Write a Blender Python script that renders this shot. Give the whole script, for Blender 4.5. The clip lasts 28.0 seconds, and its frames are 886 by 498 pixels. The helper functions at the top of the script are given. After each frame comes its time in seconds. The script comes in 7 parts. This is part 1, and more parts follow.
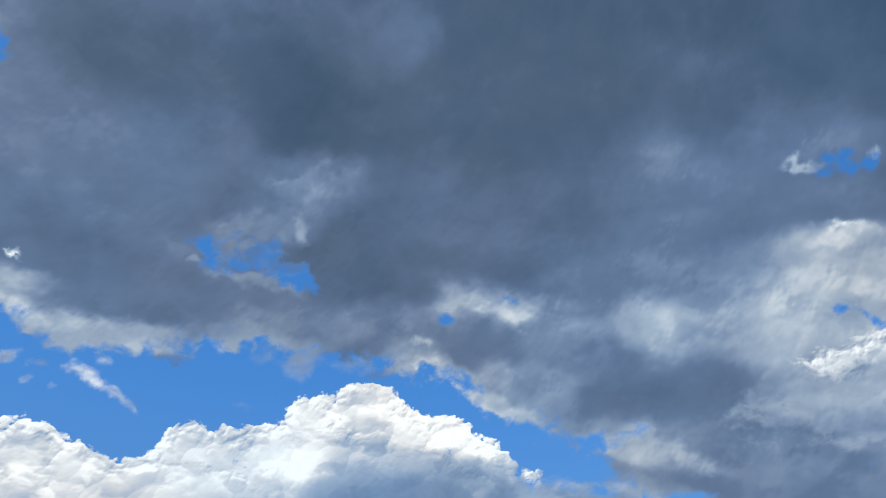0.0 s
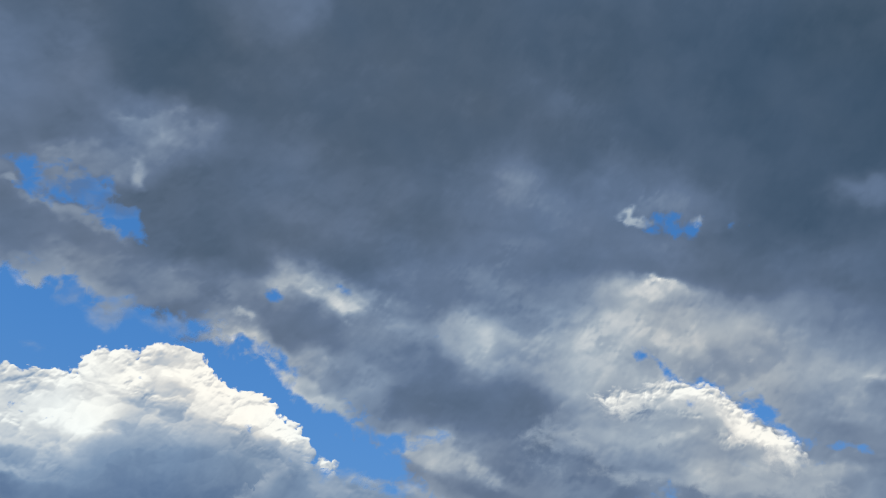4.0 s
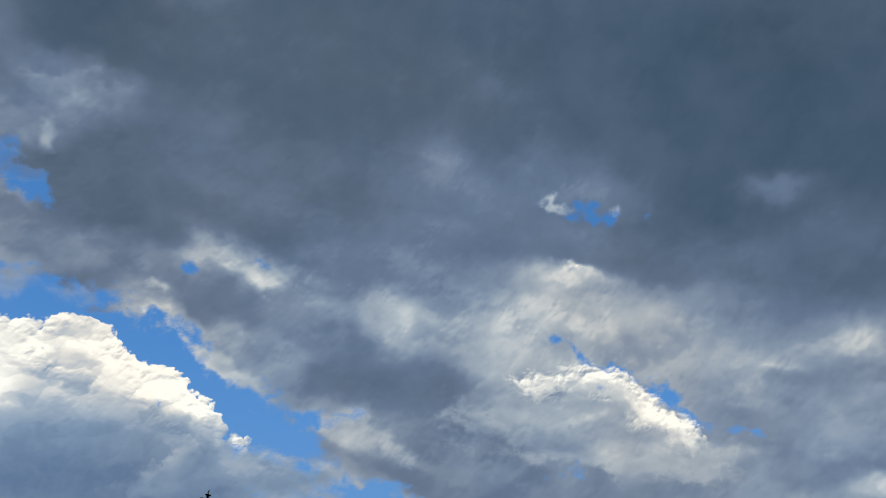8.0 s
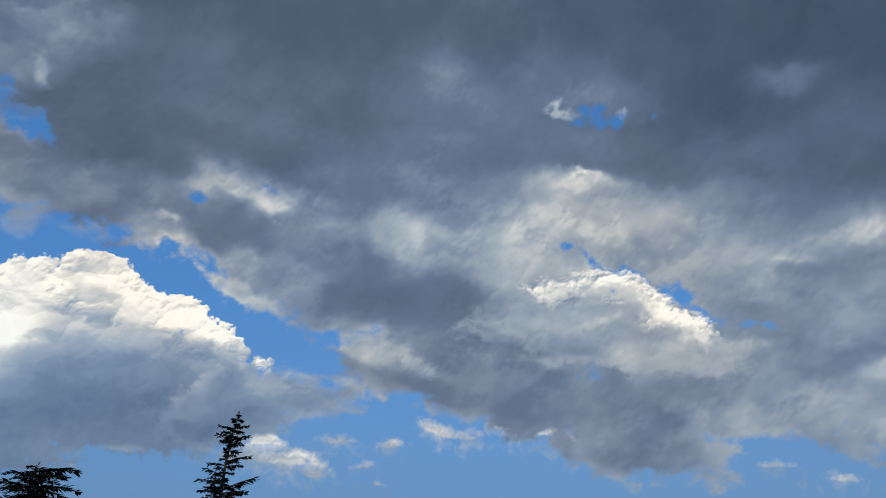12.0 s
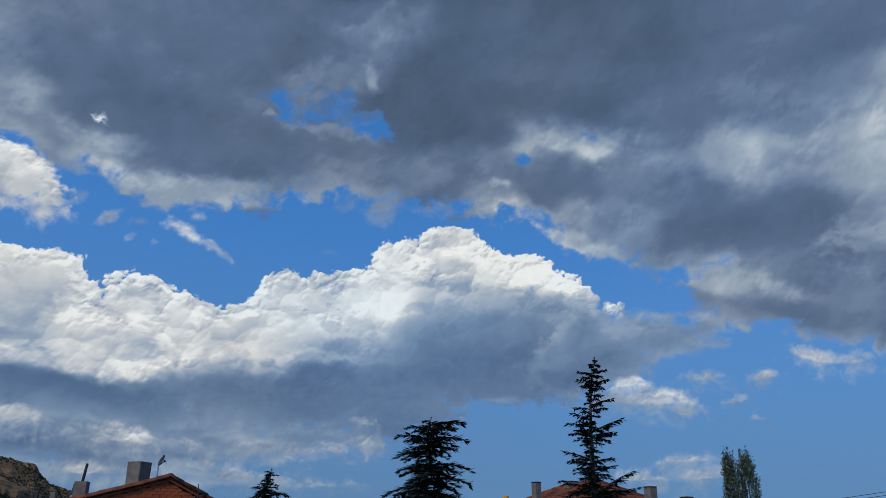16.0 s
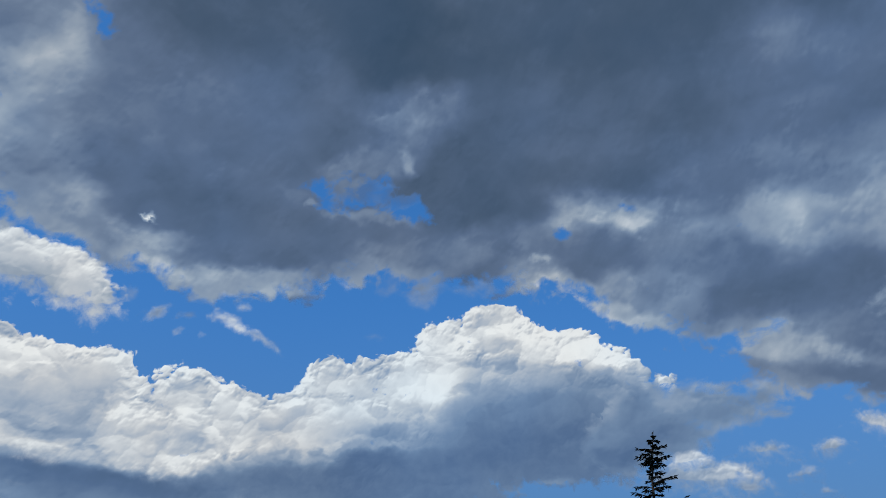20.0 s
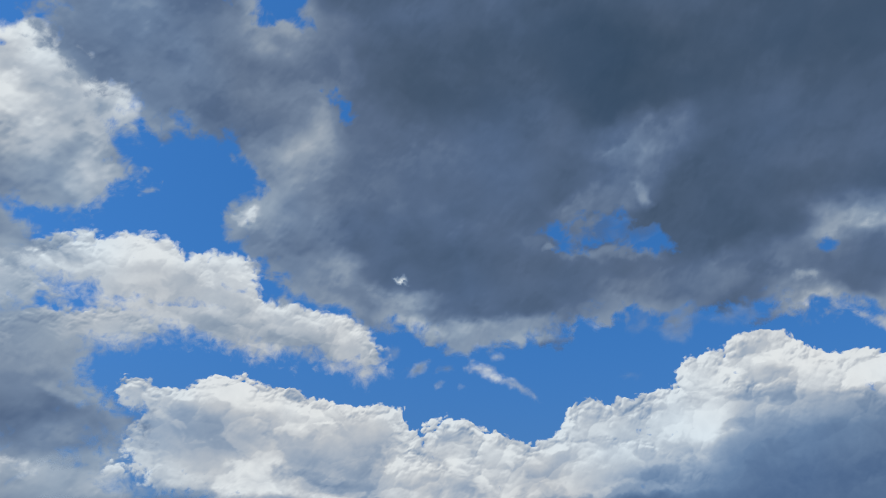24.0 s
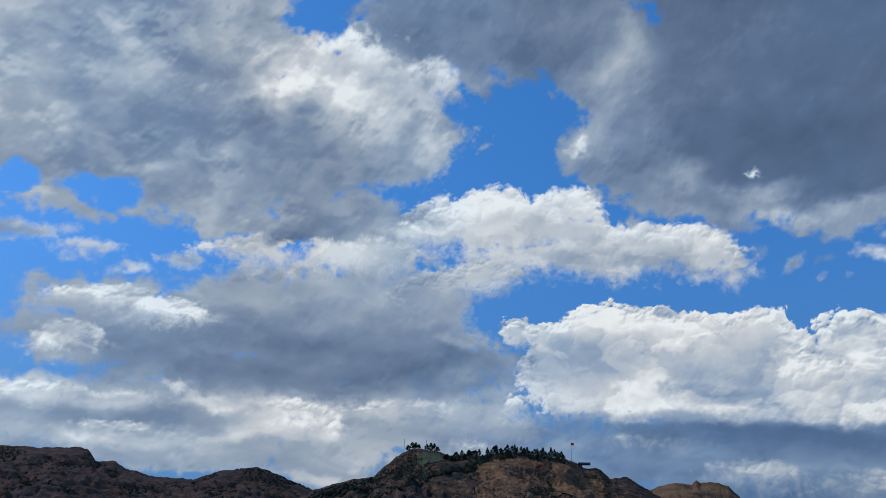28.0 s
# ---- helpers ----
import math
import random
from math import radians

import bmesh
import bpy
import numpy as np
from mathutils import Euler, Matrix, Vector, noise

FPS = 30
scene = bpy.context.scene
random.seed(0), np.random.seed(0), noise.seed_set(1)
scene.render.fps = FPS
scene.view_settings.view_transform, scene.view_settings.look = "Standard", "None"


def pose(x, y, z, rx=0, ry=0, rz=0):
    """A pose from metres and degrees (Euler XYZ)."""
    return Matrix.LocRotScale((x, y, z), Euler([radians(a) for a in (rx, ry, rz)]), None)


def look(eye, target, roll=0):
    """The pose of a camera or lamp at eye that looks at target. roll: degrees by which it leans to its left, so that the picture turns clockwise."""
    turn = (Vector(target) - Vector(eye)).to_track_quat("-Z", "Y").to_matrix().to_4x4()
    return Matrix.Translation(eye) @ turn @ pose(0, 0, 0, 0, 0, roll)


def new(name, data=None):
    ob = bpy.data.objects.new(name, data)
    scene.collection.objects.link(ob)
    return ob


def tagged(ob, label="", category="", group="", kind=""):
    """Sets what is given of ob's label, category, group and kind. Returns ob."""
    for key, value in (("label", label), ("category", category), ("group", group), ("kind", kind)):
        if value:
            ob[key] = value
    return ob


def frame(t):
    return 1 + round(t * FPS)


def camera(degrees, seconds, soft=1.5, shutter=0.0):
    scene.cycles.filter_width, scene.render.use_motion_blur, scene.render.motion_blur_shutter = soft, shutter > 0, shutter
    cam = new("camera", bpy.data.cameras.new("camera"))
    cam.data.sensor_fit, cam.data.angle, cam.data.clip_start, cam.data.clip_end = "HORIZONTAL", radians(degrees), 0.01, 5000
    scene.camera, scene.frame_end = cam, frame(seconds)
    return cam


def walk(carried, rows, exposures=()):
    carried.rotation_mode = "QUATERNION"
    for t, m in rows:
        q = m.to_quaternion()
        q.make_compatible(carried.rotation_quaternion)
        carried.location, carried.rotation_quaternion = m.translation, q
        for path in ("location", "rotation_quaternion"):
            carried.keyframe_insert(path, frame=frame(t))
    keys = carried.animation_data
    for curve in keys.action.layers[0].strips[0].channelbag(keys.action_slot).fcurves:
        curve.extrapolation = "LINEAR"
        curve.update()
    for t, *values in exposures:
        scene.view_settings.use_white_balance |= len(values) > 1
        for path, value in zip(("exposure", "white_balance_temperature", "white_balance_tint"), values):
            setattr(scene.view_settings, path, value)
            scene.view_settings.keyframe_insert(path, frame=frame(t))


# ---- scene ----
# ---- camera: a phone held on a balcony, turning where it stands ----
EYE = 5.0
cam = camera(61.2, 28.0, 0.85)
ROWS = [
    (0, 123.26, -0.45, -6.63),
    (0.5, 123.27, -1.26, -10.67),
    (1, 123.2, -2.66, -12.71),
    (1.5, 123.35, -3.7, -15.17),
    (2, 123.52, -4.05, -17.68),
    (2.5, 123.56, -4.11, -19.31),
    (3, 123.45, -3.82, -20.08),
    (3.5, 123.36, -3.82, -21.71),
    (5.5, 123.18, -4.08, -26.15),
    (6, 123.11, -4.11, -27.03),
    (6.5, 123.02, -3.84, -27.68),
    (7, 122.81, -3.59, -28.3),
    (7.5, 122.59, -3.16, -28.85),
    (8, 122.12, -2.69, -29.46),
    (8.5, 121.52, -2.3, -30.01),
    (9, 120.95, -2.01, -30.42),
    (9.5, 120.18, -1.77, -30.5),
    (10, 119.48, -1.66, -30.27),
    (10.5, 119.01, -1.66, -30.31),
    (11, 118.81, -1.61, -30.42),
    (11.5, 117.79, -0.89, -29.95),
    (12, 115.51, 0.03, -27.17),
    (12.5, 113.97, 0.61, -20.35),
    (13, 113.01, -0.06, -16.12),
    (13.5, 109.49, -1.18, -10.42),
    (14.5, 107.8, -0.9, -3.4),
    (15.5, 109, -0.47, -0.16),
    (16, 111.21, -0.46, -0.03),
    (16.5, 113.04, -0.38, 0.51),
    (17, 113.49, 0.02, 1.2),
    (17.5, 113.85, 0.35, 1.76),
    (18, 114.06, 0.53, 2.16),
    (18.5, 114.51, 0.77, 2.48),
    (19, 115.6, 0.81, 2.41),
    (19.5, 116.51, 0.75, 2.53),
    (20, 117.31, 0.96, 4.09),
    (20.5, 118.31, 1.36, 8),
    (21, 119.25, 1.31, 11.1),
    (21.5, 120.02, 1.69, 12.74),
    (23.5, 120.38, -0.1, 14.29),
    (24, 120.46, -1.53, 23.54),
    (24.5, 119.93, -2.69, 30.92),
    (25, 117.85, -3.04, 36.58),
    (25.5, 112.81, -2.75, 41.1),
    (26, 111.06, -0.84, 42.66),
    (26.5, 110.64, -0.82, 45.33),
    (27, 110.3, -1.15, 48.06),
    (27.5, 111.41, -1.69, 51.77),
    (28, 113.75, -1.94, 52.36),
]
EXPOSURES = [(0, 0.86, 6050, 10), (1.5, 0.8, 6300, 10), (5, 0.82, 6600, 10), (8, 0.86, 6800, 10), (11.5, 0.84, 6850, 10), (13.5, 0.55, 6500, 10), (15.5, 0.76, 6200, 10), (16, 0.56, 6100, 10), (17, 0.54, 6050, 10), (20, 0.53, 5950, 10), (24, 0.46, 5900, 10), (25, 0.44, 5900, 10), (27, 0.6, 6100, 10), (28, 0.56, 5850, 10)]
SWAY_T = (0, 6, 8, 11, 13, 15.5, 16, 20, 23, 25, 27, 28)
SWAY_X = (0, 0, -0.13, -0.22, -0.12, 0, -0.02, -0.11, -0.2, -0.34, -0.42, -0.44)
SWAY_Y = (0, 0, 0, 0, 0, 0, 0, -0.02, -0.06, -0.13, -0.17, -0.18)
walk(cam, [(t, pose(float(np.interp(t, SWAY_T, SWAY_X)), float(np.interp(t, SWAY_T, SWAY_Y)), EYE, tip, lean, turn)) for t, tip, lean, turn in ROWS], EXPOSURES)

# ---- daylight ----
SUN_AZ, SUN_EL = -145.0, 38.0
world = bpy.data.worlds.new("world")
scene.world = world
world.use_nodes = True
wn, wl = world.node_tree.nodes, world.node_tree.links
sky = wn.new("ShaderNodeTexSky")
sky.sky_type = "NISHITA"
sky.sun_disc = False
sky.sun_elevation = radians(SUN_EL)
sky.sun_rotation = radians(SUN_AZ)
sky.air_density, sky.dust_density, sky.ozone_density = 1.0, 0.2, 3.0
sat = wn.new("ShaderNodeHueSaturation")
sat.inputs["Saturation"].default_value = 1.25
lift = wn.new("ShaderNodeVectorMath")
lift.operation = "MULTIPLY_ADD"
lift.inputs[1].default_value, lift.inputs[2].default_value = (1, 1, 0.9), (0, 0, 0.3)
coord = wn.new("ShaderNodeTexCoord")
wl.new(coord.outputs["Generated"], lift.inputs[0])
wl.new(lift.outputs[0], sky.inputs["Vector"])
wl.new(sky.outputs["Color"], sat.inputs["Color"])
parts = wn.new("ShaderNodeSeparateXYZ")
wl.new(coord.outputs["Generated"], parts.inputs[0])
low = wn.new("ShaderNodeMapRange")
low.interpolation_type = "SMOOTHSTEP"
low.inputs["From Min"].default_value, low.inputs["From Max"].default_value = -0.05, 0.45
low.inputs["To Min"].default_value, low.inputs["To Max"].default_value = 0.8, 0.0
wl.new(parts.outputs["Z"], low.inputs["Value"])
haze = wn.new("ShaderNodeMix")
haze.data_type = "RGBA"
haze.inputs["B"].default_value = (0.5, 0.77, 0.97, 1)
wl.new(low.outputs["Result"], haze.inputs["Factor"])
wl.new(sat.outputs["Color"], haze.inputs["A"])
wl.new(haze.outputs["Result"], wn["Background"].inputs["Color"])
wn["Background"].inputs["Strength"].default_value = 0.14

sun = new("sun", bpy.data.lights.new("sun", "SUN"))
sun.data.energy, sun.data.angle, sun.data.color = 1.0, radians(12), (1.0, 0.88, 0.74)
sun.matrix_world = look((0, 0, 60), (-60 * math.sin(radians(SUN_AZ)), -60 * math.cos(radians(SUN_AZ)), 60 - 60 * math.tan(radians(SUN_EL))))


# ---- small tools ----
def heading(az, el):
    a, e = np.radians(az), np.radians(el)
    return np.stack([np.sin(a) * np.cos(e), np.cos(a) * np.cos(e), np.sin(e)], -1)


def spot(az, d, z=0.0):
    return Vector((d * math.sin(radians(az)), d * math.cos(radians(az)), z))


def lattice(ix, iy, iz, seed):
    h = (ix * 374761393 + iy * 668265263 + iz * 1274126177 + seed * 974634777) & 0xFFFFFFFF
    h = ((h ^ (h >> 13)) * 1103515245) & 0xFFFFFFFF
    h = ((h ^ (h >> 16)) * 668265263) & 0xFFFFFFFF
    return ((h ^ (h >> 15)) & 0xFFFFFF) / float(0xFFFFFF) * 2 - 1


def value_noise(p, seed=0):
    """Smooth noise of -1 to 1 at points p (n, 3)."""
    i = np.floor(p).astype(np.int64)
    u = p - i
    u = u * u * u * (u * (u * 6 - 15) + 10)
    out = 0
    for dx in (0, 1):
        for dy in (0, 1):
            for dz in (0, 1):
                w = (u[:, 0] if dx else 1 - u[:, 0]) * (u[:, 1] if dy else 1 - u[:, 1]) * (u[:, 2] if dz else 1 - u[:, 2])
                out = out + w * lattice(i[:, 0] + dx, i[:, 1] + dy, i[:, 2] + dz, seed)
    return out


SPIN = np.array(Euler((0.9, 0.6, 1.3)).to_matrix())


def fbm(p, octaves=4, seed=0, gain=0.5):
    total, amp, norm = 0, 1.0, 0
    p = p @ SPIN.T
    for k in range(octaves):
        total = total + amp * 1.5 * value_noise(p, seed + k)
        norm += amp
        amp *= gain
        p = (p * 2.07 + 17.3) @ SPIN.T
    return total / norm


def ramp01(x, lo, hi):
    u = np.clip((x - lo) / (hi - lo), 0, 1)
    return u * u * (3 - 2 * u)


def mesh_of(name, verts, faces, smooth=False):
    me = bpy.data.meshes.new(name)
    me.from_pydata([tuple(v) for v in verts], [], [tuple(f) for f in faces])
    if smooth:
        me.polygons.foreach_set("use_smooth", [True] * len(me.polygons))
    me.update()
    return me


def part(name, bm, material, parent=None, label=""):
    """Links a bmesh (or a ready mesh) as one mesh object under a thing or a part."""
    if isinstance(bm, bpy.types.Mesh):
        me = bm
    else:
        me = bpy.data.meshes.new(name)
        bm.normal_update()
        bm.to_mesh(me)
        bm.free()
    if not me.materials:
        me.materials.append(material)
    ob = new(name, me)
    ob.parent = parent
    if label:
        ob["label"] = label
    return ob


def empty(name, m, label, category, group="", kind=""):
    ob = new(name)
    ob.empty_display_size = 0.2
    ob.matrix_world = m
    return tagged(ob, label, category, group, kind)


def box(bm, x0, x1, y0, y1, z0, z1, bevel=0.0):
    made = bmesh.ops.create_cube(bm, size=1.0, matrix=Matrix.Translation(((x0 + x1) / 2, (y0 + y1) / 2, (z0 + z1) / 2)) @ Matrix.Diagonal((x1 - x0, y1 - y0, z1 - z0, 1)))
    if bevel:
        edges = list({e for v in made["verts"] for e in v.link_edges})
        bmesh.ops.bevel(bm, geom=edges, offset=bevel, segments=2, affect="EDGES")
    return bm


def boxed(*a, **k):
    return box(bmesh.new(), *a, **k)


def tube(bm, a, b, r0, r1, seg=8):
    a, b = Vector(a), Vector(b)
    m = Matrix.Translation((a + b) / 2) @ (b - a).to_track_quat("Z", "Y").to_matrix().to_4x4()
    bmesh.ops.create_cone(bm, cap_ends=True, segments=seg, radius1=r0, radius2=r1, depth=(b - a).length, matrix=m)
    return bm


# ---- materials ----
def mat(name, stops, scale=4.0, detail=6.0, rough=0.8, bump=0.2, bump_scale=30.0, metal=0.0, random_value=0.0, coat=0.0):
    """Surface whose colour runs over the stops by noise at two scales, with fine relief."""
    m = bpy.data.materials.new(name)
    m.use_nodes = True
    n, l = m.node_tree.nodes, m.node_tree.links
    b = n["Principled BSDF"]
    tc = n.new("ShaderNodeTexCoord")
    n1 = n.new("ShaderNodeTexNoise")
    n1.inputs["Scale"].default_value, n1.inputs["Detail"].default_value = scale, detail
    n2 = n.new("ShaderNodeTexNoise")
    n2.inputs["Scale"].default_value, n2.inputs["Detail"].default_value = scale * 7.3, 4.0
    mix = n.new("ShaderNodeMath")
    mix.operation = "MULTIPLY_ADD"
    mix.inputs[1].default_value = 0.35
    l.new(tc.outputs["Object"], n1.inputs["Vector"])
    l.new(tc.outputs["Object"], n2.inputs["Vector"])
    l.new(n2.outputs["Fac"], mix.inputs[0])
    sub = n.new("ShaderNodeMath")
    sub.operation = "ADD"
    sub.inputs[1].default_value = -0.175
    l.new(n1.outputs["Fac"], sub.inputs[0])
    l.new(sub.outputs[0], mix.inputs[2])
    value = mix.outputs[0]
    if random_value:
        oi = n.new("ShaderNodeObjectInfo")
        geo = n.new("ShaderNodeNewGeometry")
        both = n.new("ShaderNodeMath")
        both.operation = "ADD"
        l.new(oi.outputs["Random"], both.inputs[0])
        l.new(geo.outputs["Random Per Island"], both.inputs[1])
        shift = n.new("ShaderNodeMath")
        shift.operation = "MULTIPLY_ADD"
        shift.inputs[1].default_value = random_value
        l.new(both.outputs[0], shift.inputs[0])
        off = n.new("ShaderNodeMath")
        off.operation = "SUBTRACT"
        off.inputs[1].default_value = random_value
        l.new(value, off.inputs[0])
        l.new(off.outputs[0], shift.inputs[2])
        value = shift.outputs[0]
    cr = n.new("ShaderNodeValToRGB")
    cr.color_ramp.elements[0].position, cr.color_ramp.elements[1].position = 0.28, 0.72
    cr.color_ramp.elements[0].color, cr.color_ramp.elements[1].color = (*stops[0], 1), (*stops[-1], 1)
    for k, c in enumerate(stops[1:-1]):
        e = cr.color_ramp.elements.new(0.28 + 0.44 * (k + 1) / (len(stops) - 1))
        e.color = (*c, 1)
    l.new(value, cr.inputs["Fac"])
    l.new(cr.outputs["Color"], b.inputs["Base Color"])
    b.inputs["Roughness"].default_value, b.inputs["Metallic"].default_value = rough, metal
    if bump:
        n3 = n.new("ShaderNodeTexNoise")
        n3.inputs["Scale"].default_value, n3.inputs["Detail"].default_value = bump_scale, 5.0
        l.new(tc.outputs["Object"], n3.inputs["Vector"])
        bp = n.new("ShaderNodeBump")
        bp.inputs["Strength"].default_value, bp.inputs["Distance"].default_value = bump, 0.02 if bump_scale > 1 else 2.5
        l.new(n3.outputs["Fac"], bp.inputs["Height"])
        l.new(bp.outputs["Normal"], b.inputs["Normal"])
    return m


GLOW = 0.645


def cloud_material(name, fine, edge_lo, edge_hi, grain, most=1.0, distant=False, crisp=False):
    """Glowing cloud: cover decides how much sky shows through, thickness picks a painted tone from sunlit white to
    shaded slate.
    """
    m = bpy.data.materials.new(name)
    m.use_nodes = True
    n, l = m.node_tree.nodes, m.node_tree.links
    n.remove(n["Principled BSDF"])
    geo = n.new("ShaderNodeNewGeometry")
    shift = n.new("ShaderNodeVectorMath")
    shift.operation = "SUBTRACT"
    shift.inputs[1].default_value = (0, 0, EYE)
    l.new(geo.outputs["Position"], shift.inputs[0])
    way = n.new("ShaderNodeVectorMath")
    way.operation = "NORMALIZE"
    l.new(shift.outputs[0], way.inputs[0])

    def noise_at(scale, detail, rough=0.55, swirl=0.0):
        t = n.new("ShaderNodeTexNoise")
        t.inputs["Scale"].default_value, t.inputs["Detail"].default_value, t.inputs["Roughness"].default_value = scale, detail, rough
        t.inputs["Distortion"].default_value = swirl
        l.new(way.outputs[0], t.inputs["Vector"])
        return t.outputs["Fac"]

    def madd(a, k, c):
        q = n.new("ShaderNodeMath")
        q.operation = "MULTIPLY_ADD"
        l.new(a, q.inputs[0])
        q.inputs[1].default_value = k
        if isinstance(c, float):
            q.inputs[2].default_value = c
        else:
            l.new(c, q.inputs[2])
        return q.outputs[0]

    def attr(key):
        a = n.new("ShaderNodeAttribute")
        a.attribute_name = key
        return a.outputs["Fac"]

    ragged = noise_at(60.0, 8.0, 0.6, 0.4) if crisp else noise_at(38.0, 9.0, 0.6, 0.7)
    cover = madd(ragged, fine, madd(attr("cover"), 1.0, -0.5 * fine))
    soft = n.new("ShaderNodeMapRange")
    soft.interpolation_type = "SMOOTHSTEP"
    soft.inputs["From Min"].default_value, soft.inputs["From Max"].default_value = edge_lo, edge_hi
    soft.inputs["To Max"].default_value = most
    l.new(cover, soft.inputs["Value"])
    thick = madd(noise_at(70.0, 7.0, 0.55, 0.3) if crisp else noise_at(24.0, 9.0, 0.52, 0.8), grain, madd(attr("thickness"), 1.0, -0.5 * grain))
    cr = n.new("ShaderNodeValToRGB")
    # emitted tones: sunlit cream at 0, shaded slate at 1
    tones = ((0.0, (0.925, 0.9, 0.86)), (0.14, (0.62, 0.62, 0.63)), (0.3, (0.36, 0.405, 0.47)), (0.46, (0.208, 0.262, 0.36)), (0.62, (0.120, 0.165, 0.258)), (0.8, (0.074, 0.109, 0.170)), (1.0, (0.042, 0.074, 0.122)))
    # blue of the air in front of far clouds, painted into their dark tones
    if distant:
        tones = tones[:2] + ((0.3, (0.345, 0.405, 0.5)), (0.46, (0.19, 0.265, 0.39)), (0.62, (0.105, 0.165, 0.285)), (0.8, (0.066, 0.112, 0.195)), (1.0, (0.042, 0.074, 0.14)))
    cr.color_ramp.elements[0].color, cr.color_ramp.elements[1].color = (*tones[0][1], 1), (*tones[-1][1], 1)
    for pos, c in tones[1:-1]:
        cr.color_ramp.elements.new(pos).color = (*c, 1)
    l.new(thick, cr.inputs["Fac"])
    em, tr, mx = n.new("ShaderNodeEmission"), n.new("ShaderNodeBsdfTransparent"), n.new("ShaderNodeMixShader")
    cast = n.new("ShaderNodeValToRGB")
    cast.color_ramp.elements[0].position, cast.color_ramp.elements[1].position = 0.38, 0.62
    cast.color_ramp.elements[0].color, cast.color_ramp.elements[1].color = (0.9, 0.975, 1.0, 1), (0.985, 0.985, 0.94, 1)
    l.new(noise_at(3.2, 3.0), cast.inputs["Fac"])
    tint = n.new("ShaderNodeMix")
    tint.data_type, tint.blend_type = "RGBA", "MULTIPLY"
    tint.inputs["Factor"].default_value = 1.0
    l.new(cast.outputs["Color"], tint.inputs["B"])
    l.new(cr.outputs["Color"], tint.inputs["A"])
    l.new(tint.outputs["Result"], em.inputs["Color"])
    em.inputs["Strength"].default_value = GLOW
    l.new(soft.outputs["Result"], mx.inputs["Fac"])
    l.new(tr.outputs[0], mx.inputs[1])
    l.new(em.outputs[0], mx.inputs[2])
    l.new(mx.outputs[0], n["Material Output"].inputs["Surface"])
    m.cycles.emission_sampling = "NONE"
    return m


CLOUD_SOFT = cloud_material("cloud_soft", 2.3, -0.35, 0.7, 0.07)
CLOUD_PUFF = cloud_material("cloud_puff", 0.85, -0.15, 0.32, 0.08, crisp=True)
CLOUD_BAND = cloud_material("cloud_band", 1.8, -0.3, 0.9, 0.07, distant=True)
CLOUD_CRISP = cloud_material("cloud_crisp", 0.8, -0.04, 0.16, 0.09, distant=True, crisp=True)
CLOUD_WISP = cloud_material("cloud_wisp", 1.1, -0.15, 0.55, 0.06, 0.85, crisp=True)
CLOUD_VEIL = cloud_material("cloud_veil", 1.4, -0.1, 1.0, 0.06, 0.55)

PLASTER = mat("plaster", ((0.42, 0.40, 0.36), (0.55, 0.53, 0.49)), 1.2, rough=0.9)
GREY_PLASTER = mat("grey_plaster", ((0.16, 0.125, 0.1), (0.24, 0.195, 0.155)), 1.5, rough=0.92)
CREAM = mat("cream_paint", ((0.55, 0.50, 0.40), (0.66, 0.62, 0.52)), 1.0, rough=0.85)
DARK_CREAM = mat("dark_cream_paint", ((0.24, 0.2, 0.13), (0.38, 0.33, 0.23)), 1.4, rough=0.9)
WHITE = mat("white_paint", ((0.62, 0.63, 0.64), (0.78, 0.78, 0.78)), 2.0, rough=0.7, bump=0.05)
TILE = mat("roof_tile", ((0.075, 0.019, 0.007), (0.17, 0.044, 0.014), (0.25, 0.078, 0.027)), 2.2, rough=0.85, random_value=0.16)
BRICK = mat("red_brick", ((0.22, 0.036, 0.009), (0.33, 0.064, 0.016), (0.4, 0.1, 0.026)), 2.5, rough=0.9, random_value=0.14)
MORTAR = mat("mortar", ((0.22, 0.05, 0.018), (0.31, 0.085, 0.034)), 6.0, rough=0.95)
CONCRETE = mat("chimney_render", ((0.11, 0.095, 0.078), (0.22, 0.19, 0.155)), 5.0, rough=0.95, bump=0.4)
DARK_METAL = mat("dark_metal", ((0.03, 0.03, 0.032), (0.06, 0.06, 0.062)), 8.0, rough=0.5, metal=0.6)
GALVANISED = mat("galvanised", ((0.35, 0.37, 0.40), (0.5, 0.52, 0.55)), 12.0, rough=0.45, metal=0.7, bump=0.05)
YELLOW = mat("yellow_paint", ((0.62, 0.34, 0.03), (0.72, 0.42, 0.05)), 6.0, rough=0.6)
NEEDLE = mat("cedar_needles", ((0.004, 0.009, 0.005), (0.010, 0.019, 0.010), (0.022, 0.036, 0.02)), 1.5, rough=0.8, bump=0, random_value=0.1)
BARK = mat("bark", ((0.035, 0.026, 0.02), (0.075, 0.058, 0.045)), 9.0, rough=0.95, bump=0.6)
LEAF = mat("poplar_leaves", ((0.05, 0.075, 0.04), (0.09, 0.125, 0.07), (0.15, 0.19, 0.12)), 2.0, rough=0.7, bump=0, random_value=0.14)
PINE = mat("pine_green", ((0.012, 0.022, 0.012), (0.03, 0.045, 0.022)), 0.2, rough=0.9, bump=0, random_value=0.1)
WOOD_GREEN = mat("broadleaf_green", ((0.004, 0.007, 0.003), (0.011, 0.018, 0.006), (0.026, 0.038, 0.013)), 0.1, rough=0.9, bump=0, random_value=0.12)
GLASS = mat("window_glass", ((0.02, 0.025, 0.03), (0.04, 0.045, 0.05)), 1.0, rough=0.08, bump=0)
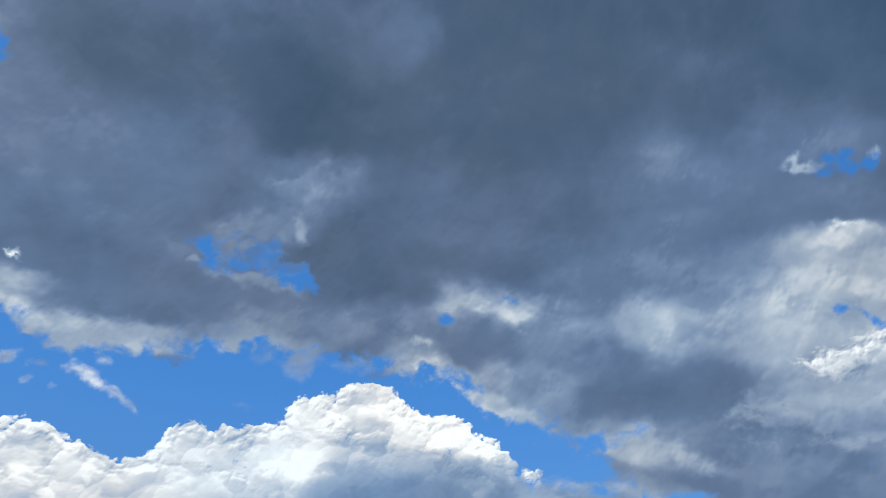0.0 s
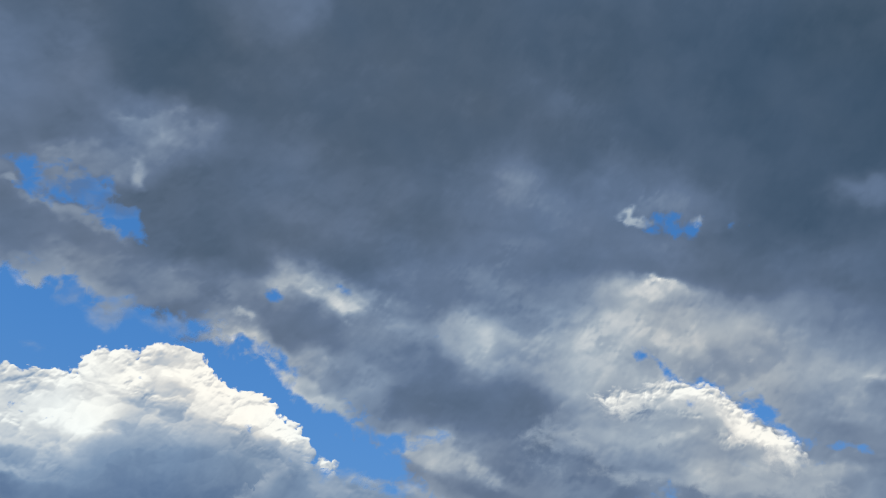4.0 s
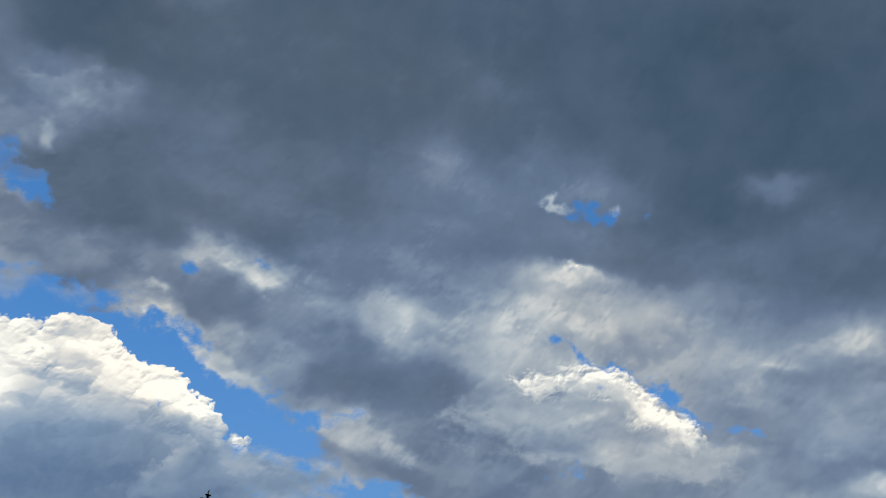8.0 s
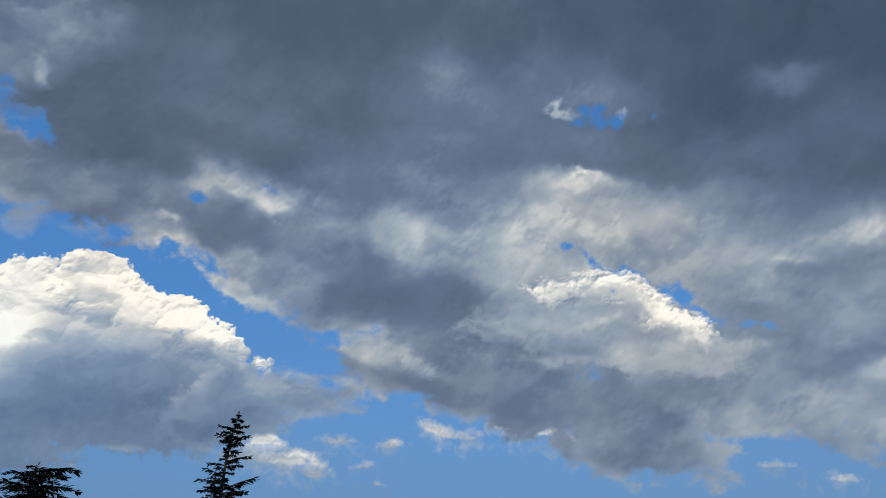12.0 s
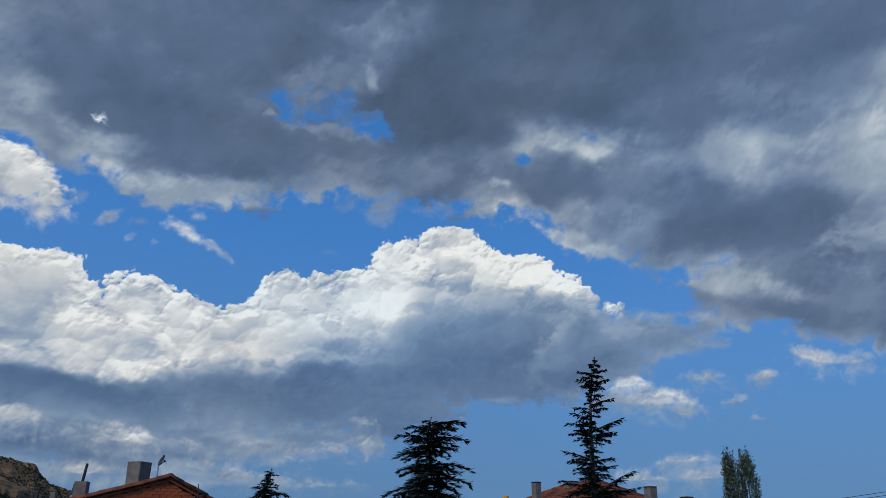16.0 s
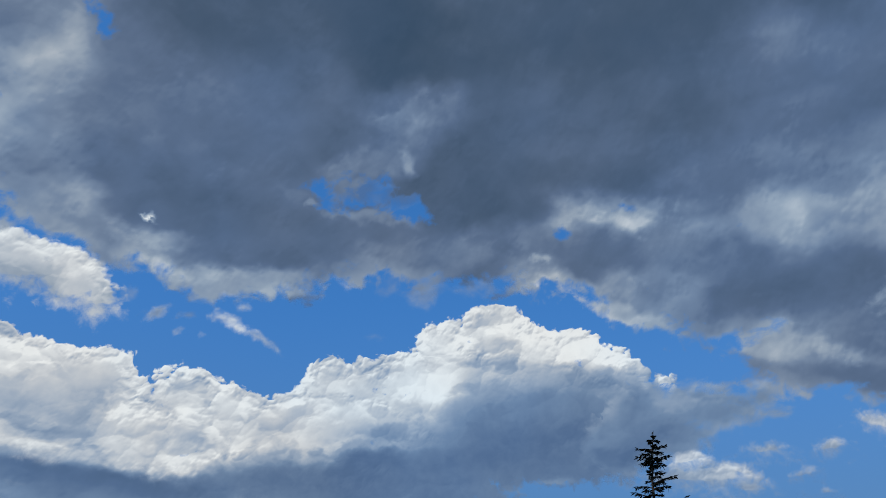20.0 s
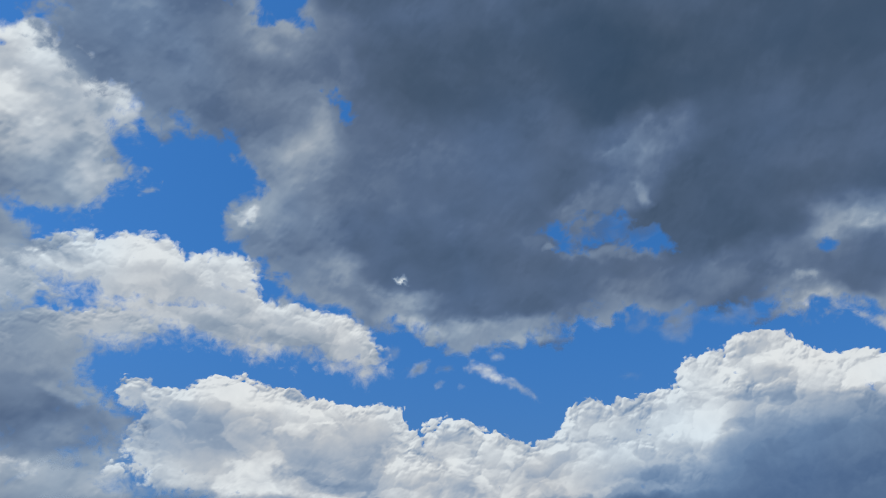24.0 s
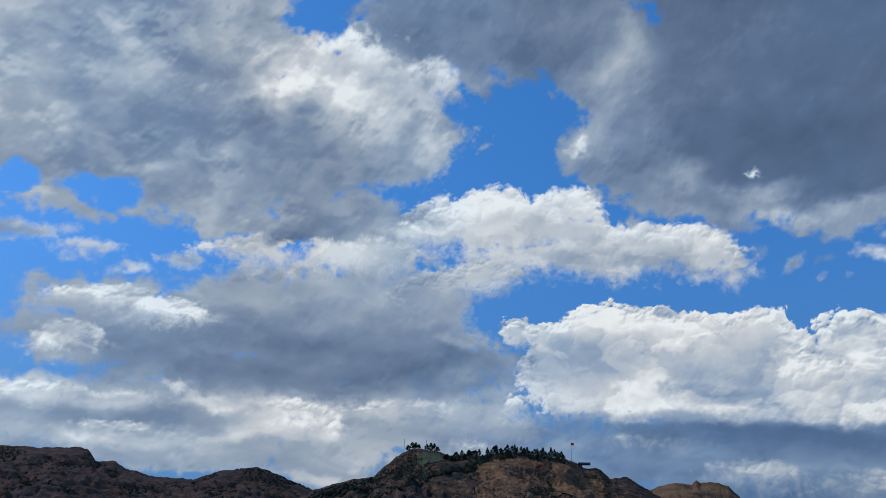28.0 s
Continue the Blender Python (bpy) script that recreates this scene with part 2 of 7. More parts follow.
GRASS = mat("dry_grass", ((0.06, 0.075, 0.03), (0.12, 0.12, 0.055), (0.17, 0.15, 0.08)), 0.12, rough=0.95)
PALE_TILE = mat("pale_roof_tile", ((0.2, 0.09, 0.065), (0.34, 0.17, 0.13)), 0.6, rough=0.9)
MEADOW = mat("meadow", ((0.03, 0.042, 0.016), (0.06, 0.075, 0.03), (0.09, 0.1, 0.045)), 0.12, rough=0.95)
BARE_EARTH = mat("bare_earth", ((0.085, 0.05, 0.026), (0.14, 0.085, 0.046)), 0.2, rough=0.95)
CLIFF = mat("bare_cliff", ((0.02, 0.011, 0.005), (0.115, 0.055, 0.019), (0.2, 0.102, 0.039), (0.27, 0.15, 0.063)), 0.14, 14.0, rough=0.95, bump=1.0, bump_scale=0.3)
FLAG_RED = mat("red_cloth", ((0.45, 0.02, 0.02), (0.55, 0.03, 0.03)), 1.0, rough=0.8, bump=0)


# ---- clouds ----
# last number of puffs and tones: painted lightness, 0 sunlit to 1 in shade
BANK_PUFFS = [
    (-47.5, 17.6, 1.62, 1.19, 0, 0.2), (-44.9, 17, 2.11, 1.44, 0, 0.16), (-40.7, 17.4, 2.96, 2.17, -2, 0.1),
    (-36.9, 17, 2.99, 1.97, -3, 0.1), (-33, 16.6, 3.26, 1.77, -4, 0.12), (-28.9, 16.6, 2.18, 1.65, -5, 0.12),
    (-43.4, 14.5, 3.95, 3.12, 0, 0.2), (-37.1, 14.2, 5.95, 3.25, -2, 0.2), (-30.8, 13.9, 5.17, 2.94, -3, 0.2),
    (-40.2, 11.8, 7.66, 1.13, -1, 0.15), (-29.7, 11.1, 7.18, 0.99, -3, 0.15), (-35.2, 13.1, 10.08, 2.4, -2, 0.2),
    (-29.8, 15.3, 3.67, 2.65, 9, 0.12), (-23.4, 16, 2.66, 2.08, 7, 0.06), (-19.5, 14.6, 2.94, 2.09, -15, 0.05),
]
BANK_PUFFS += [
    (-16.3, 13.2, 3.19, 2.56, 4, 0.06), (-12.7, 16.8, 1.98, 1.77, 4, 0.06), (-10, 16.9, 2.44, 1.79, 3, 0.08),
    (-6.3, 17.6, 2.57, 2.15, 2, 0.1), (-3.6, 19.6, 2.41, 1.94, 22, 0.16), (0.6, 20.7, 2.59, 2.25, 0, 0.04),
    (3.4, 19.4, 2.37, 2.16, -1, 0.08), (7.3, 18.9, 2.56, 1.71, -27, 0.06), (9.9, 17.4, 1.77, 1.53, -3, 0.1),
    (13.2, 16.6, 1.05, 0.72, -3, 0.1), (-24.3, 13.1, 7.6, 2.36, 6, 0.06), (-12.4, 14.1, 7.84, 2.6, 4, 0.1),
    (0.7, 16, 8.63, 3.88, 0, 0.38), (7.4, 14.9, 5.52, 2.82, -1, 0.5), (-1, 12.1, 10.73, 2.73, 1, 0.56),
]
BANK_PUFFS += [
    (5.1, 11.3, 6.8, 2.2, -1, 0.56), (10.8, 13.7, 2.5, 2.11, -2, 0.46), (-35.1, 7.8, 7.49, 1.81, 6, 0.62),
    (-27.2, 8.5, 8.48, 1.88, 5, 0.64), (-16.1, 9.1, 11.05, 2.11, 3, 0.64), (-6.1, 9.5, 8.02, 2.09, 1, 0.6),
    (-9.8, 7.1, 4.11, 1.06, 2, 0.5), (-6, 7, 1.34, 1.15, 1, 0.4), (-23.5, 6.9, 9.3, 1.3, 4, 0.6),
    (-3.8, 17.2, 5.17, 2.59, 2, 0.15), (-30.3, 10.3, 6.48, 2.22, 7, 0.2), (-18.3, 11, 11.65, 2.02, 4, 0.3),
]
BANK_TONES = [
    (-24.8, 16, 11.96, 4.35, 8, 0.07), (-10, 16.1, 7.56, 2.98, 3, 0.08), (-31.4, 13.1, 4.49, 4.45, 8, 0.13),
    (-27.6, 10.6, 7.83, 1.52, 6, 0.1), (-14.3, 12.1, 7.28, 1.66, 4, 0.2), (1.6, 14.7, 11.2, 2.58, 0, 0.42),
    (4.3, 12.6, 11.11, 2.55, 0, 0.55), (9.6, 14.6, 4.2, 2.12, -2, 0.48), (15.1, 14.4, 5.24, 1.66, -3, 0.42),
    (-5.7, 10.4, 13.97, 2.1, 2, 0.57), (-23.8, 9, 13.66, 1.55, 4, 0.56), (-37.9, 7.3, 8.05, 1.51, 6, 0.55),
    (-21.7, 7.6, 12.14, 1.4, 4, 0.5), (-9.4, 7.3, 4.95, 1.23, 2, 0.52), (0.7, 20.8, 3.24, 2.38, 0, 0.07),
]
BANK_TONES += [
    (-3.8, 19, 2.58, 1.29, 12, 0.14), (-5.6, 16.7, 3, 1.8, 2, 0.07), (-9.9, 14.9, 4.62, 1.27, 3, 0.13),
    (-2, 19, 2.16, 1.3, 1, 0.16), (0.7, 18.6, 3.03, 0.78, 0, 0.2), (3.9, 19.5, 3.01, 1.72, -21, 0.08),
    (8, 18.9, 2.77, 1.28, -30, 0.07), (9.3, 17.6, 1.69, 1.07, -2, 0.12), (3.9, 17.3, 3.44, 1.12, -6, 0.36),
    (9.7, 16.1, 2.1, 1.11, -2, 0.36), (13.4, 16.8, 0.57, 0.34, -3, 0.07), (15.6, 15.4, 2.41, 0.67, -4, 0.36),
    (-24.8, 11.2, 2.5, 0.78, 6, 0.07), (-28.9, 16.2, 2.04, 0.69, 9, 0.14), (-26.6, 15.4, 0.49, 1.17, 8, 0.07),
]
BANK_TONES += [
    (-29.3, 12.7, 2, 1.51, 8, 0.16), (-19.3, 13, 3.48, 0.81, 5, 0.07), (3.4, 9.4, 2.55, 0.42, 0, 0.42),
    (-5.4, 14, 2.56, 1.28, 2, 0.3), (-43.4, 15.3, 3.33, 1.67, -1, 0.24), (-36.8, 18, 4.4, 1.07, -3, 0.12),
    (-35, 15.1, 5.84, 1.45, -3, 0.25), (-29.7, 16.4, 2.2, 0.55, -5, 0.1), (-30, 14.4, 3.29, 1.02, -4, 0.22),
    (-45.2, 12.8, 2.92, 0.99, 0, 0.08), (-43.5, 11.8, 2.47, 0.82, 0, 0.08), (-37.2, 13.2, 2.37, 0.65, -2, 0.1),
    (-33.3, 12.8, 2.27, 0.47, -2, 0.34), (-35.3, 12.1, 3.86, 0.63, -2, 0.14), (-25, 11.2, 2.67, 0.96, -4, 0.07),
]
BANK_TONES += [
    (-40.7, 17.8, 2.88, 1.26, -2, 0.08), (-47.3, 17.4, 1.7, 1.1, 0, 0.12), (-39.4, 11.4, 12, 0.48, -1, 0.3),
    (-31.7, 10, 11.74, 0.84, -2, 0.6), (-29.9, 16, 2.66, 1.52, 10, 0.13), (-23.7, 16.7, 2.94, 1.2, 8, 0.07),
    (-19.5, 14.6, 3.09, 1.22, 6, 0.07), (-23.2, 13.2, 4.04, 0.87, 6, 0.17), (-14.5, 13.7, 2.43, 1.25, 4, 0.12),
    (-10.4, 16.5, 2.09, 1.28, 3, 0.07), (-5.3, 16.9, 1.93, 1.03, 2, 0.07), (-3.9, 19.6, 2.8, 0.95, 2, 0.13),
    (0.7, 21.4, 2.59, 1.21, 0, 0.07), (3, 19.3, 3.02, 0.69, -11, 0.2), (8, 19.4, 3.19, 0.85, -32, 0.07),
]
BANK_TONES += [
    (-1, 15.4, 3.45, 1.29, 1, 0.24), (3.9, 16.9, 4.3, 1.29, -1, 0.34), (9.6, 16.1, 3.78, 1.49, -2, 0.4),
    (4.3, 13.9, 7.27, 1.71, -1, 0.52), (-6.3, 12.7, 5.09, 1.02, 2, 0.4), (-16.4, 11.9, 3.96, 0.57, 4, 0.3),
    (-24.8, 11.2, 3.21, 0.39, 6, 0.07), (13.6, 16.6, 0.9, 0.63, -3, 0.07), (10.2, 17.6, 1.68, 0.68, -3, 0.34),
    (-12.1, 10.8, 12.25, 0.66, 3, 0.5), (-7.8, 9.7, 11.69, 0.83, 2, 0.57), (-9.2, 18.1, 2.11, 0.68, 24, 0.14),
    (-7.2, 14.8, 2.55, 0.51, 2, 0.1), (-37, 16, 6.37, 1.23, -2, 0.2), (-31.1, 14.5, 4.09, 0.99, -4, 0.21),
]
BANK_TONES += [
    (-43.4, 14.9, 3.33, 1.46, 0, 0.17), (-43.5, 11.9, 2.68, 0.57, 0, 0.07), (-35.3, 12.1, 4.06, 0.44, -2, 0.07),
    (-25, 11.4, 2.51, 0.59, -4, 0.07), (-40.6, 18.7, 2.27, 0.76, -2, 0.07), (-34.8, 17.8, 3.32, 0.41, -9, 0.07),
    (-29.2, 17.5, 2.01, 0.47, -5, 0.07), (-23.3, 17, 2.17, 0.91, -7, 0.07), (-26.7, 15.3, 0.84, 1.31, -5, 0.07),
    (-45.5, 17, 2.11, 1.01, 0, 0.11), (-34, 13.1, 2.3, 0.28, -2, 0.27), (-33.3, 16.3, 2.11, 0.2, -4, 0.07),
    (-24.6, 14, 2.02, 1.05, -5, 0.17), (4.2, 14.8, 7.25, 1.54, -2, 0.5), (2.1, 12.4, 8.83, 1.44, 3, 0.6),
]
BANK_TONES += [
    (-12, 10.8, 8.86, 1.03, 6, 0.6), (14.4, 14.4, 3.21, 1.11, 0, 0.44), (8.1, 16.8, 3.23, 0.78, -8, 0.42),
    (2.7, 17, 2.55, 0.69, 3, 0.34), (15.2, 12.7, 2.56, 1.27, 0, 0.46), (0, 17.8, 2.1, 0.64, 4, 0.25),
    (-5.6, 16.9, 2.22, 1, 6, 0.07), (-13.1, 12.8, 3.3, 0.55, 7, 0.14), (-10.3, 12.5, 4.94, 0.4, 6, 0.34),
]
DECK_PUFFS = [
    (-7.2, 41.9, 24.81, 9.66, -10, 0.86), (-29.4, 33.7, 8.59, 7.31, 4, 0.72), (-18.7, 29.2, 11.15, 4.73, -1, 0.7),
    (-0.4, 33, 9.49, 7.67, -12, 0.92), (-32.7, 26.6, 4.05, 2.64, -20, 0.42), (-51.2, 42.2, 9.54, 4.64, 10, 0.52),
    (-43.5, 39.5, 5.93, 2.44, 4, 0.6), (-36.9, 37, 3.54, 2.93, 9, 0.35), (-38.4, 31.1, 3.31, 2.54, 9, 0.4),
    (-6.8, 28.5, 6.82, 3, -7, 0.62), (-21.6, 25.4, 8.17, 1.71, 0, 0.42), (6.1, 28.1, 5.86, 3.09, -14, 0.6),
    (-13.3, 35, 18.04, 8.48, -5, 0.78), (-32.1, 34.8, 7.24, 6.4, 6, 0.6), (7.1, 45.6, 32.09, 12.38, 0, 0.82),
]
DECK_PUFFS += [
    (-19, 29.3, 12.31, 4.8, 8, 0.68), (9.8, 33.7, 12.07, 5.18, -1, 0.82), (-4.4, 27.6, 7.54, 1.69, 6, 0.5),
    (-21.8, 24.6, 6.39, 1.53, 2, 0.45), (7.2, 28.1, 4.74, 2.57, 0, 0.5), (-33.7, 40.6, 8.94, 6.74, 29, 0.45),
    (-23.2, 35.3, 15.53, 9.8, 19, 0.62), (1.6, 39.2, 21.42, 10.67, 3, 0.8), (33.7, 42.5, 29.55, 13.77, -1, 0.82),
    (56.7, 37.8, 16.31, 12.9, -15, 0.9), (15.4, 27.1, 10.8, 3.8, 9, 0.5), (22.1, 23.1, 11.04, 4.61, -10, 0.6),
    (29.3, 17.8, 10.89, 3.85, 3, 0.6), (43.1, 26.9, 14.25, 4.59, -4, 0.42), (55.8, 25.5, 10.62, 5.45, -9, 0.62),
]
DECK_PUFFS += [
    (55.9, 17.5, 10.15, 4.05, -6, 0.5), (44, 14.8, 12.71, 2.67, -1, 0.5), (11.9, 21.9, 4.51, 1.27, -29, 0.2),
    (22.3, 17.8, 3.75, 1.45, -29, 0.3), (56.8, 13.5, 9.73, 2.1, -4, 0.4), (4.9, 25.6, 3.42, 2, 3, 0.4),
    (29.8, 27, 8.61, 5.14, 2, 0.4), (38.7, 32.6, 25.25, 9.39, -3, 0.6), (33.7, 21.2, 13.9, 5.39, 1, 0.55),
    (52.9, 21.2, 11.92, 5.8, -6, 0.5), (27.3, 15.1, 7.51, 2.06, -9, 0.55), (35.7, 13.5, 7.76, 2.5, -14, 0.6),
    (41.2, 10.8, 5.36, 2.81, -22, 0.58), (48.5, 13.5, 12.44, 3.46, -3, 0.5), (58.8, 12.1, 7.11, 3.55, -5, 0.45),
]
DECK_PUFFS += [
    (39.2, 13.7, 7.33, 2.39, -1, 0.55),
]
DECK_PUFFS += [
    (-49.2, 41.2, 7.56, 4.06, 0, 0.56), (-41.5, 42, 4.58, 3.88, 9, 0.6), (-54.1, 43, 6.21, 3.87, 18, 0.5),
]
DECK_HOLES = [
    (6.9, 28.5, 0.39, 0.39, 0), (39, 24, 0.99, 0.38, -37), (41, 23.1, 1.21, 0.29, -33),
    (43.1, 22.4, 0.87, 0.37, -44), (45.3, 20.8, 1, 0.29, -45), (46.8, 19.4, 0.9, 0.32, -56),
    (49.7, 18.4, 0.95, 0.23, -14), (-35.6, 40.2, 0.84, 0.29, 29), (-10.8, 31.6, 2.64, 1.11, -2),
    (-6.5, 30.9, 1.55, 0.86, 0), (42.1, 34.7, 1.42, 0.55, -5),
]
DECK_TONES = [
    (40.8, 37.1, 4.51, 2.81, -11, 0.64), (37.5, 35.7, 0.47, 0.49, -9, 0.3), (39.2, 35.2, 1.38, 0.24, -24, 0.34),
    (41.3, 34.5, 0.82, 0.2, -19, 0.4), (44.3, 34.2, 0.57, 0.47, -12, 0.42), (39.4, 29.7, 1.89, 0.36, -2, 0.3),
    (37.5, 29.7, 1.54, 0.28, -6, 0.36), (11.3, 28.6, 1.72, 0.68, -13, 0.26), (12.9, 27.7, 1.12, 0.51, 6, 0.28),
    (9.3, 29.1, 1.11, 0.39, -2, 0.3), (27.8, 27.3, 1.66, 0.34, -1, 0.34), (24.1, 33.8, 1.7, 1.11, -41, 0.5),
    (-4.9, 37.1, 2.42, 0.9, 27, 0.44), (-8.9, 36.9, 1.01, 0.65, 20, 0.46), (1.6, 48, 1.24, 2.36, 34, 0.62),
]
DECK_TONES += [
    (6.9, 23.6, 2.53, 0.37, -26, 0.22), (9.4, 22.2, 2.11, 0.37, -23, 0.22), (13.2, 21.3, 1.68, 0.33, -34, 0.24),
    (5.5, 23.8, 1.26, 0.33, -11, 0.2), (-17, 24.2, 1.99, 0.37, 9, 0.36), (-12.7, 24.4, 1.06, 0.31, 18, 0.34),
    (19.3, 26.6, 2.57, 0.42, 3, 0.4), (29.3, 35.8, 1.24, 0.85, -4, 0.58), (-27.9, 41.2, 9, 5.96, 25, 0.5),
    (-32.2, 41.2, 2.94, 2.87, 28, 0.4), (-15, 44.3, 7.87, 6.35, 16, 0.58), (9.9, 39.3, 14.15, 9.82, -2, 0.88),
    (-2.8, 47.7, 2.48, 5.63, 7, 0.76), (1.5, 48, 2.08, 4.44, 4, 0.66), (37.5, 45.1, 11.83, 4.11, -23, 0.92),
]
DECK_TONES += [
    (38.3, 38.3, 8.09, 4.22, -21, 0.66), (31.7, 35.5, 7.55, 2.42, -15, 0.7), (41.3, 39, 3.72, 2.24, -23, 0.6),
    (-22.7, 31.3, 9.32, 5.11, 17, 0.61), (-30.7, 35.3, 2.93, 4.43, 24, 0.62), (-16.2, 26.9, 12.2, 2.02, 11, 0.6),
    (-7.3, 28.2, 4.95, 1.68, 7, 0.58), (-11.7, 33.5, 4.46, 2.08, 26, 0.52), (-4.2, 37.7, 3.18, 1.78, 22, 0.4),
    (-1.6, 38.2, 1.28, 1.28, 5, 0.36), (-9.5, 34.7, 2.05, 1.26, 10, 0.46), (-15.7, 24.9, 12.57, 0.96, 7, 0.42),
    (-0.1, 28.1, 3.83, 1.28, 19, 0.48), (-23.8, 24.6, 4.52, 0.98, -2, 0.46), (7.2, 31.6, 11.23, 2.16, 0, 0.8),
]
DECK_TONES += [
    (16.3, 31.7, 6.77, 1.71, 5, 0.72), (-20.2, 28.2, 0.95, 0.95, 14, 0.56), (-29, 32.3, 1.32, 1.5, 21, 0.56),
    (-9.1, 30.1, 2.46, 0.59, 8, 0.42), (-7.6, 29.9, 1.66, 0.42, -3, 0.4), (29.1, 31, 7.68, 2.85, -12, 0.5),
    (25, 33.7, 2.41, 1.25, -10, 0.46), (29.5, 32.6, 2.69, 0.82, -12, 0.4), (37.4, 29.6, 5.17, 2.32, -16, 0.4),
    (36.8, 30.2, 1.39, 0.54, -16, 0.24), (36.3, 25.9, 5.56, 2.67, -2, 0.32), (31.8, 24.4, 3.35, 1.92, 11, 0.36),
    (19.3, 28.5, 6.23, 2.1, 4, 0.6), (21.3, 26.2, 7.79, 2.06, 9, 0.5), (28.6, 27.1, 1.91, 0.49, -10, 0.3),
]
DECK_TONES += [
    (13, 28, 3.83, 1.45, -13, 0.36), (9.6, 29, 1.29, 0.52, -1, 0.2), (13, 27.8, 1.28, 0.6, -3, 0.22),
    (12, 26.4, 5.11, 1.1, -2, 0.62), (22.3, 24, 6.88, 1.62, 9, 0.46), (7.2, 23.9, 2.97, 1.27, -30, 0.3),
    (5.3, 25.8, 2.14, 1.1, 1, 0.36), (9.5, 24.7, 4.26, 1.1, -11, 0.42), (11.7, 21.7, 2.91, 0.84, -31, 0.26),
    (9.5, 22.2, 2.09, 0.67, -35, 0.2), (23.6, 21, 5.48, 2.4, -6, 0.72), (16.3, 22.4, 4.52, 1.66, -18, 0.52),
    (14.6, 23.7, 2.93, 1, -3, 0.45), (33.3, 19.5, 4.5, 1.5, -9, 0.58), (29.9, 16.5, 3.91, 2.24, -7, 0.7),
]
DECK_TONES += [
    (20.6, 18.5, 2.31, 1.22, -35, 0.28), (33, 14.3, 5.36, 1.43, -7, 0.68), (30.1, 20.7, 2.19, 1.16, -8, 0.5),
    (-5.8, 36.6, 4.74, 2.29, 8, 0.5), (-4.4, 37.5, 2.77, 1.15, 8, 0.42), (4.9, 35.7, 8.94, 5.27, 17, 0.8),
    (15.5, 46.2, 12.3, 3.6, 12, 0.82), (10.8, 32.7, 8.95, 2.09, 13, 0.74), (26.2, 36.4, 3.87, 3.87, -36, 0.52),
    (29.6, 33.1, 3.02, 1.3, 2, 0.42), (36.5, 42.4, 6.7, 4.57, -3, 0.8), (39.6, 38.1, 4.59, 2.53, -4, 0.6),
    (39.7, 32.5, 5.44, 1.7, -3, 0.68), (55.3, 38.1, 10.31, 8.67, -15, 0.96), (52.2, 41.6, 4.94, 4.74, -14, 1),
]
DECK_TONES += [
    (59.3, 31.3, 6.89, 4.63, -14, 0.93), (52.5, 29.6, 7.5, 2.42, -9, 0.72), (38.6, 29.6, 3.78, 1.11, -14, 0.3),
    (36.1, 27.7, 5.51, 1.53, -1, 0.42), (42.2, 26.9, 6.54, 2.1, -12, 0.4), (32.3, 24.5, 3.85, 2.11, 11, 0.4),
    (49.4, 24.7, 6.88, 2.42, -6, 0.44), (58.2, 22.5, 5.38, 1.88, -9, 0.44), (59, 22.7, 1.33, 0.6, -10, 0.3),
    (23.6, 31, 6.03, 2.16, 5, 0.6), (19.9, 28.9, 5.96, 1.71, 7, 0.62), (26.7, 30.3, 2.59, 1.73, 4, 0.46),
    (27.9, 27.4, 2.59, 0.69, 3, 0.34), (47.7, 27.3, 5.49, 1.23, -6, 0.55), (9.5, 28.2, 4.4, 1.82, 2, 0.42),
]
DECK_TONES += [
    (8.4, 29.1, 1.99, 0.58, -3, 0.26), (12.8, 28.2, 1.64, 0.92, 10, 0.26), (10.1, 26, 4.78, 1.07, 11, 0.64),
    (16.5, 25.9, 5, 1.27, 8, 0.52), (7.1, 23.6, 3.55, 1.18, -19, 0.3), (6.3, 23.4, 1.96, 0.62, -19, 0.16),
    (9.3, 21.9, 2.02, 0.62, -30, 0.14), (12.1, 21.1, 2.05, 0.63, -35, 0.16), (14.5, 22.3, 3.72, 1.62, -17, 0.36),
    (21.7, 22.7, 6.77, 2.51, 1, 0.62), (24.6, 21.2, 4.66, 2.08, 4, 0.74), (18.4, 20.3, 3.76, 1.46, -23, 0.46),
    (20.4, 18.6, 2.5, 0.89, -29, 0.26), (23.2, 17.6, 2.5, 0.89, -29, 0.2), (26.2, 18.4, 3.78, 1.47, -6, 0.5),
]
DECK_TONES += [
    (30.7, 15.8, 7.04, 1.99, 2, 0.68), (35.9, 17.2, 4.52, 1.44, 1, 0.6), (38.3, 23.3, 6.19, 1.68, -21, 0.34),
    (46.1, 22.6, 5.45, 2.03, -14, 0.44), (52, 20.5, 4.73, 1.93, -6, 0.55), (57.2, 20, 4.38, 1.49, -7, 0.58),
    (54.5, 16, 3.42, 1.46, -5, 0.62), (52.7, 14.4, 3.13, 0.95, -3, 0.45), (57.5, 16.6, 2.3, 0.72, -6, 0.42),
    (58.3, 14.4, 1.59, 0.84, -5, 0.26), (46, 14.7, 6.8, 1.51, -2, 0.5), (40, 16, 4.4, 1.17, 0, 0.46),
    (44.3, 17.1, 2.72, 0.78, -2, 0.3), (22.5, 15.4, 2.89, 0.79, -15, 0.5), (32.8, 15.7, 4.62, 2.05, 1, 0.62),
]
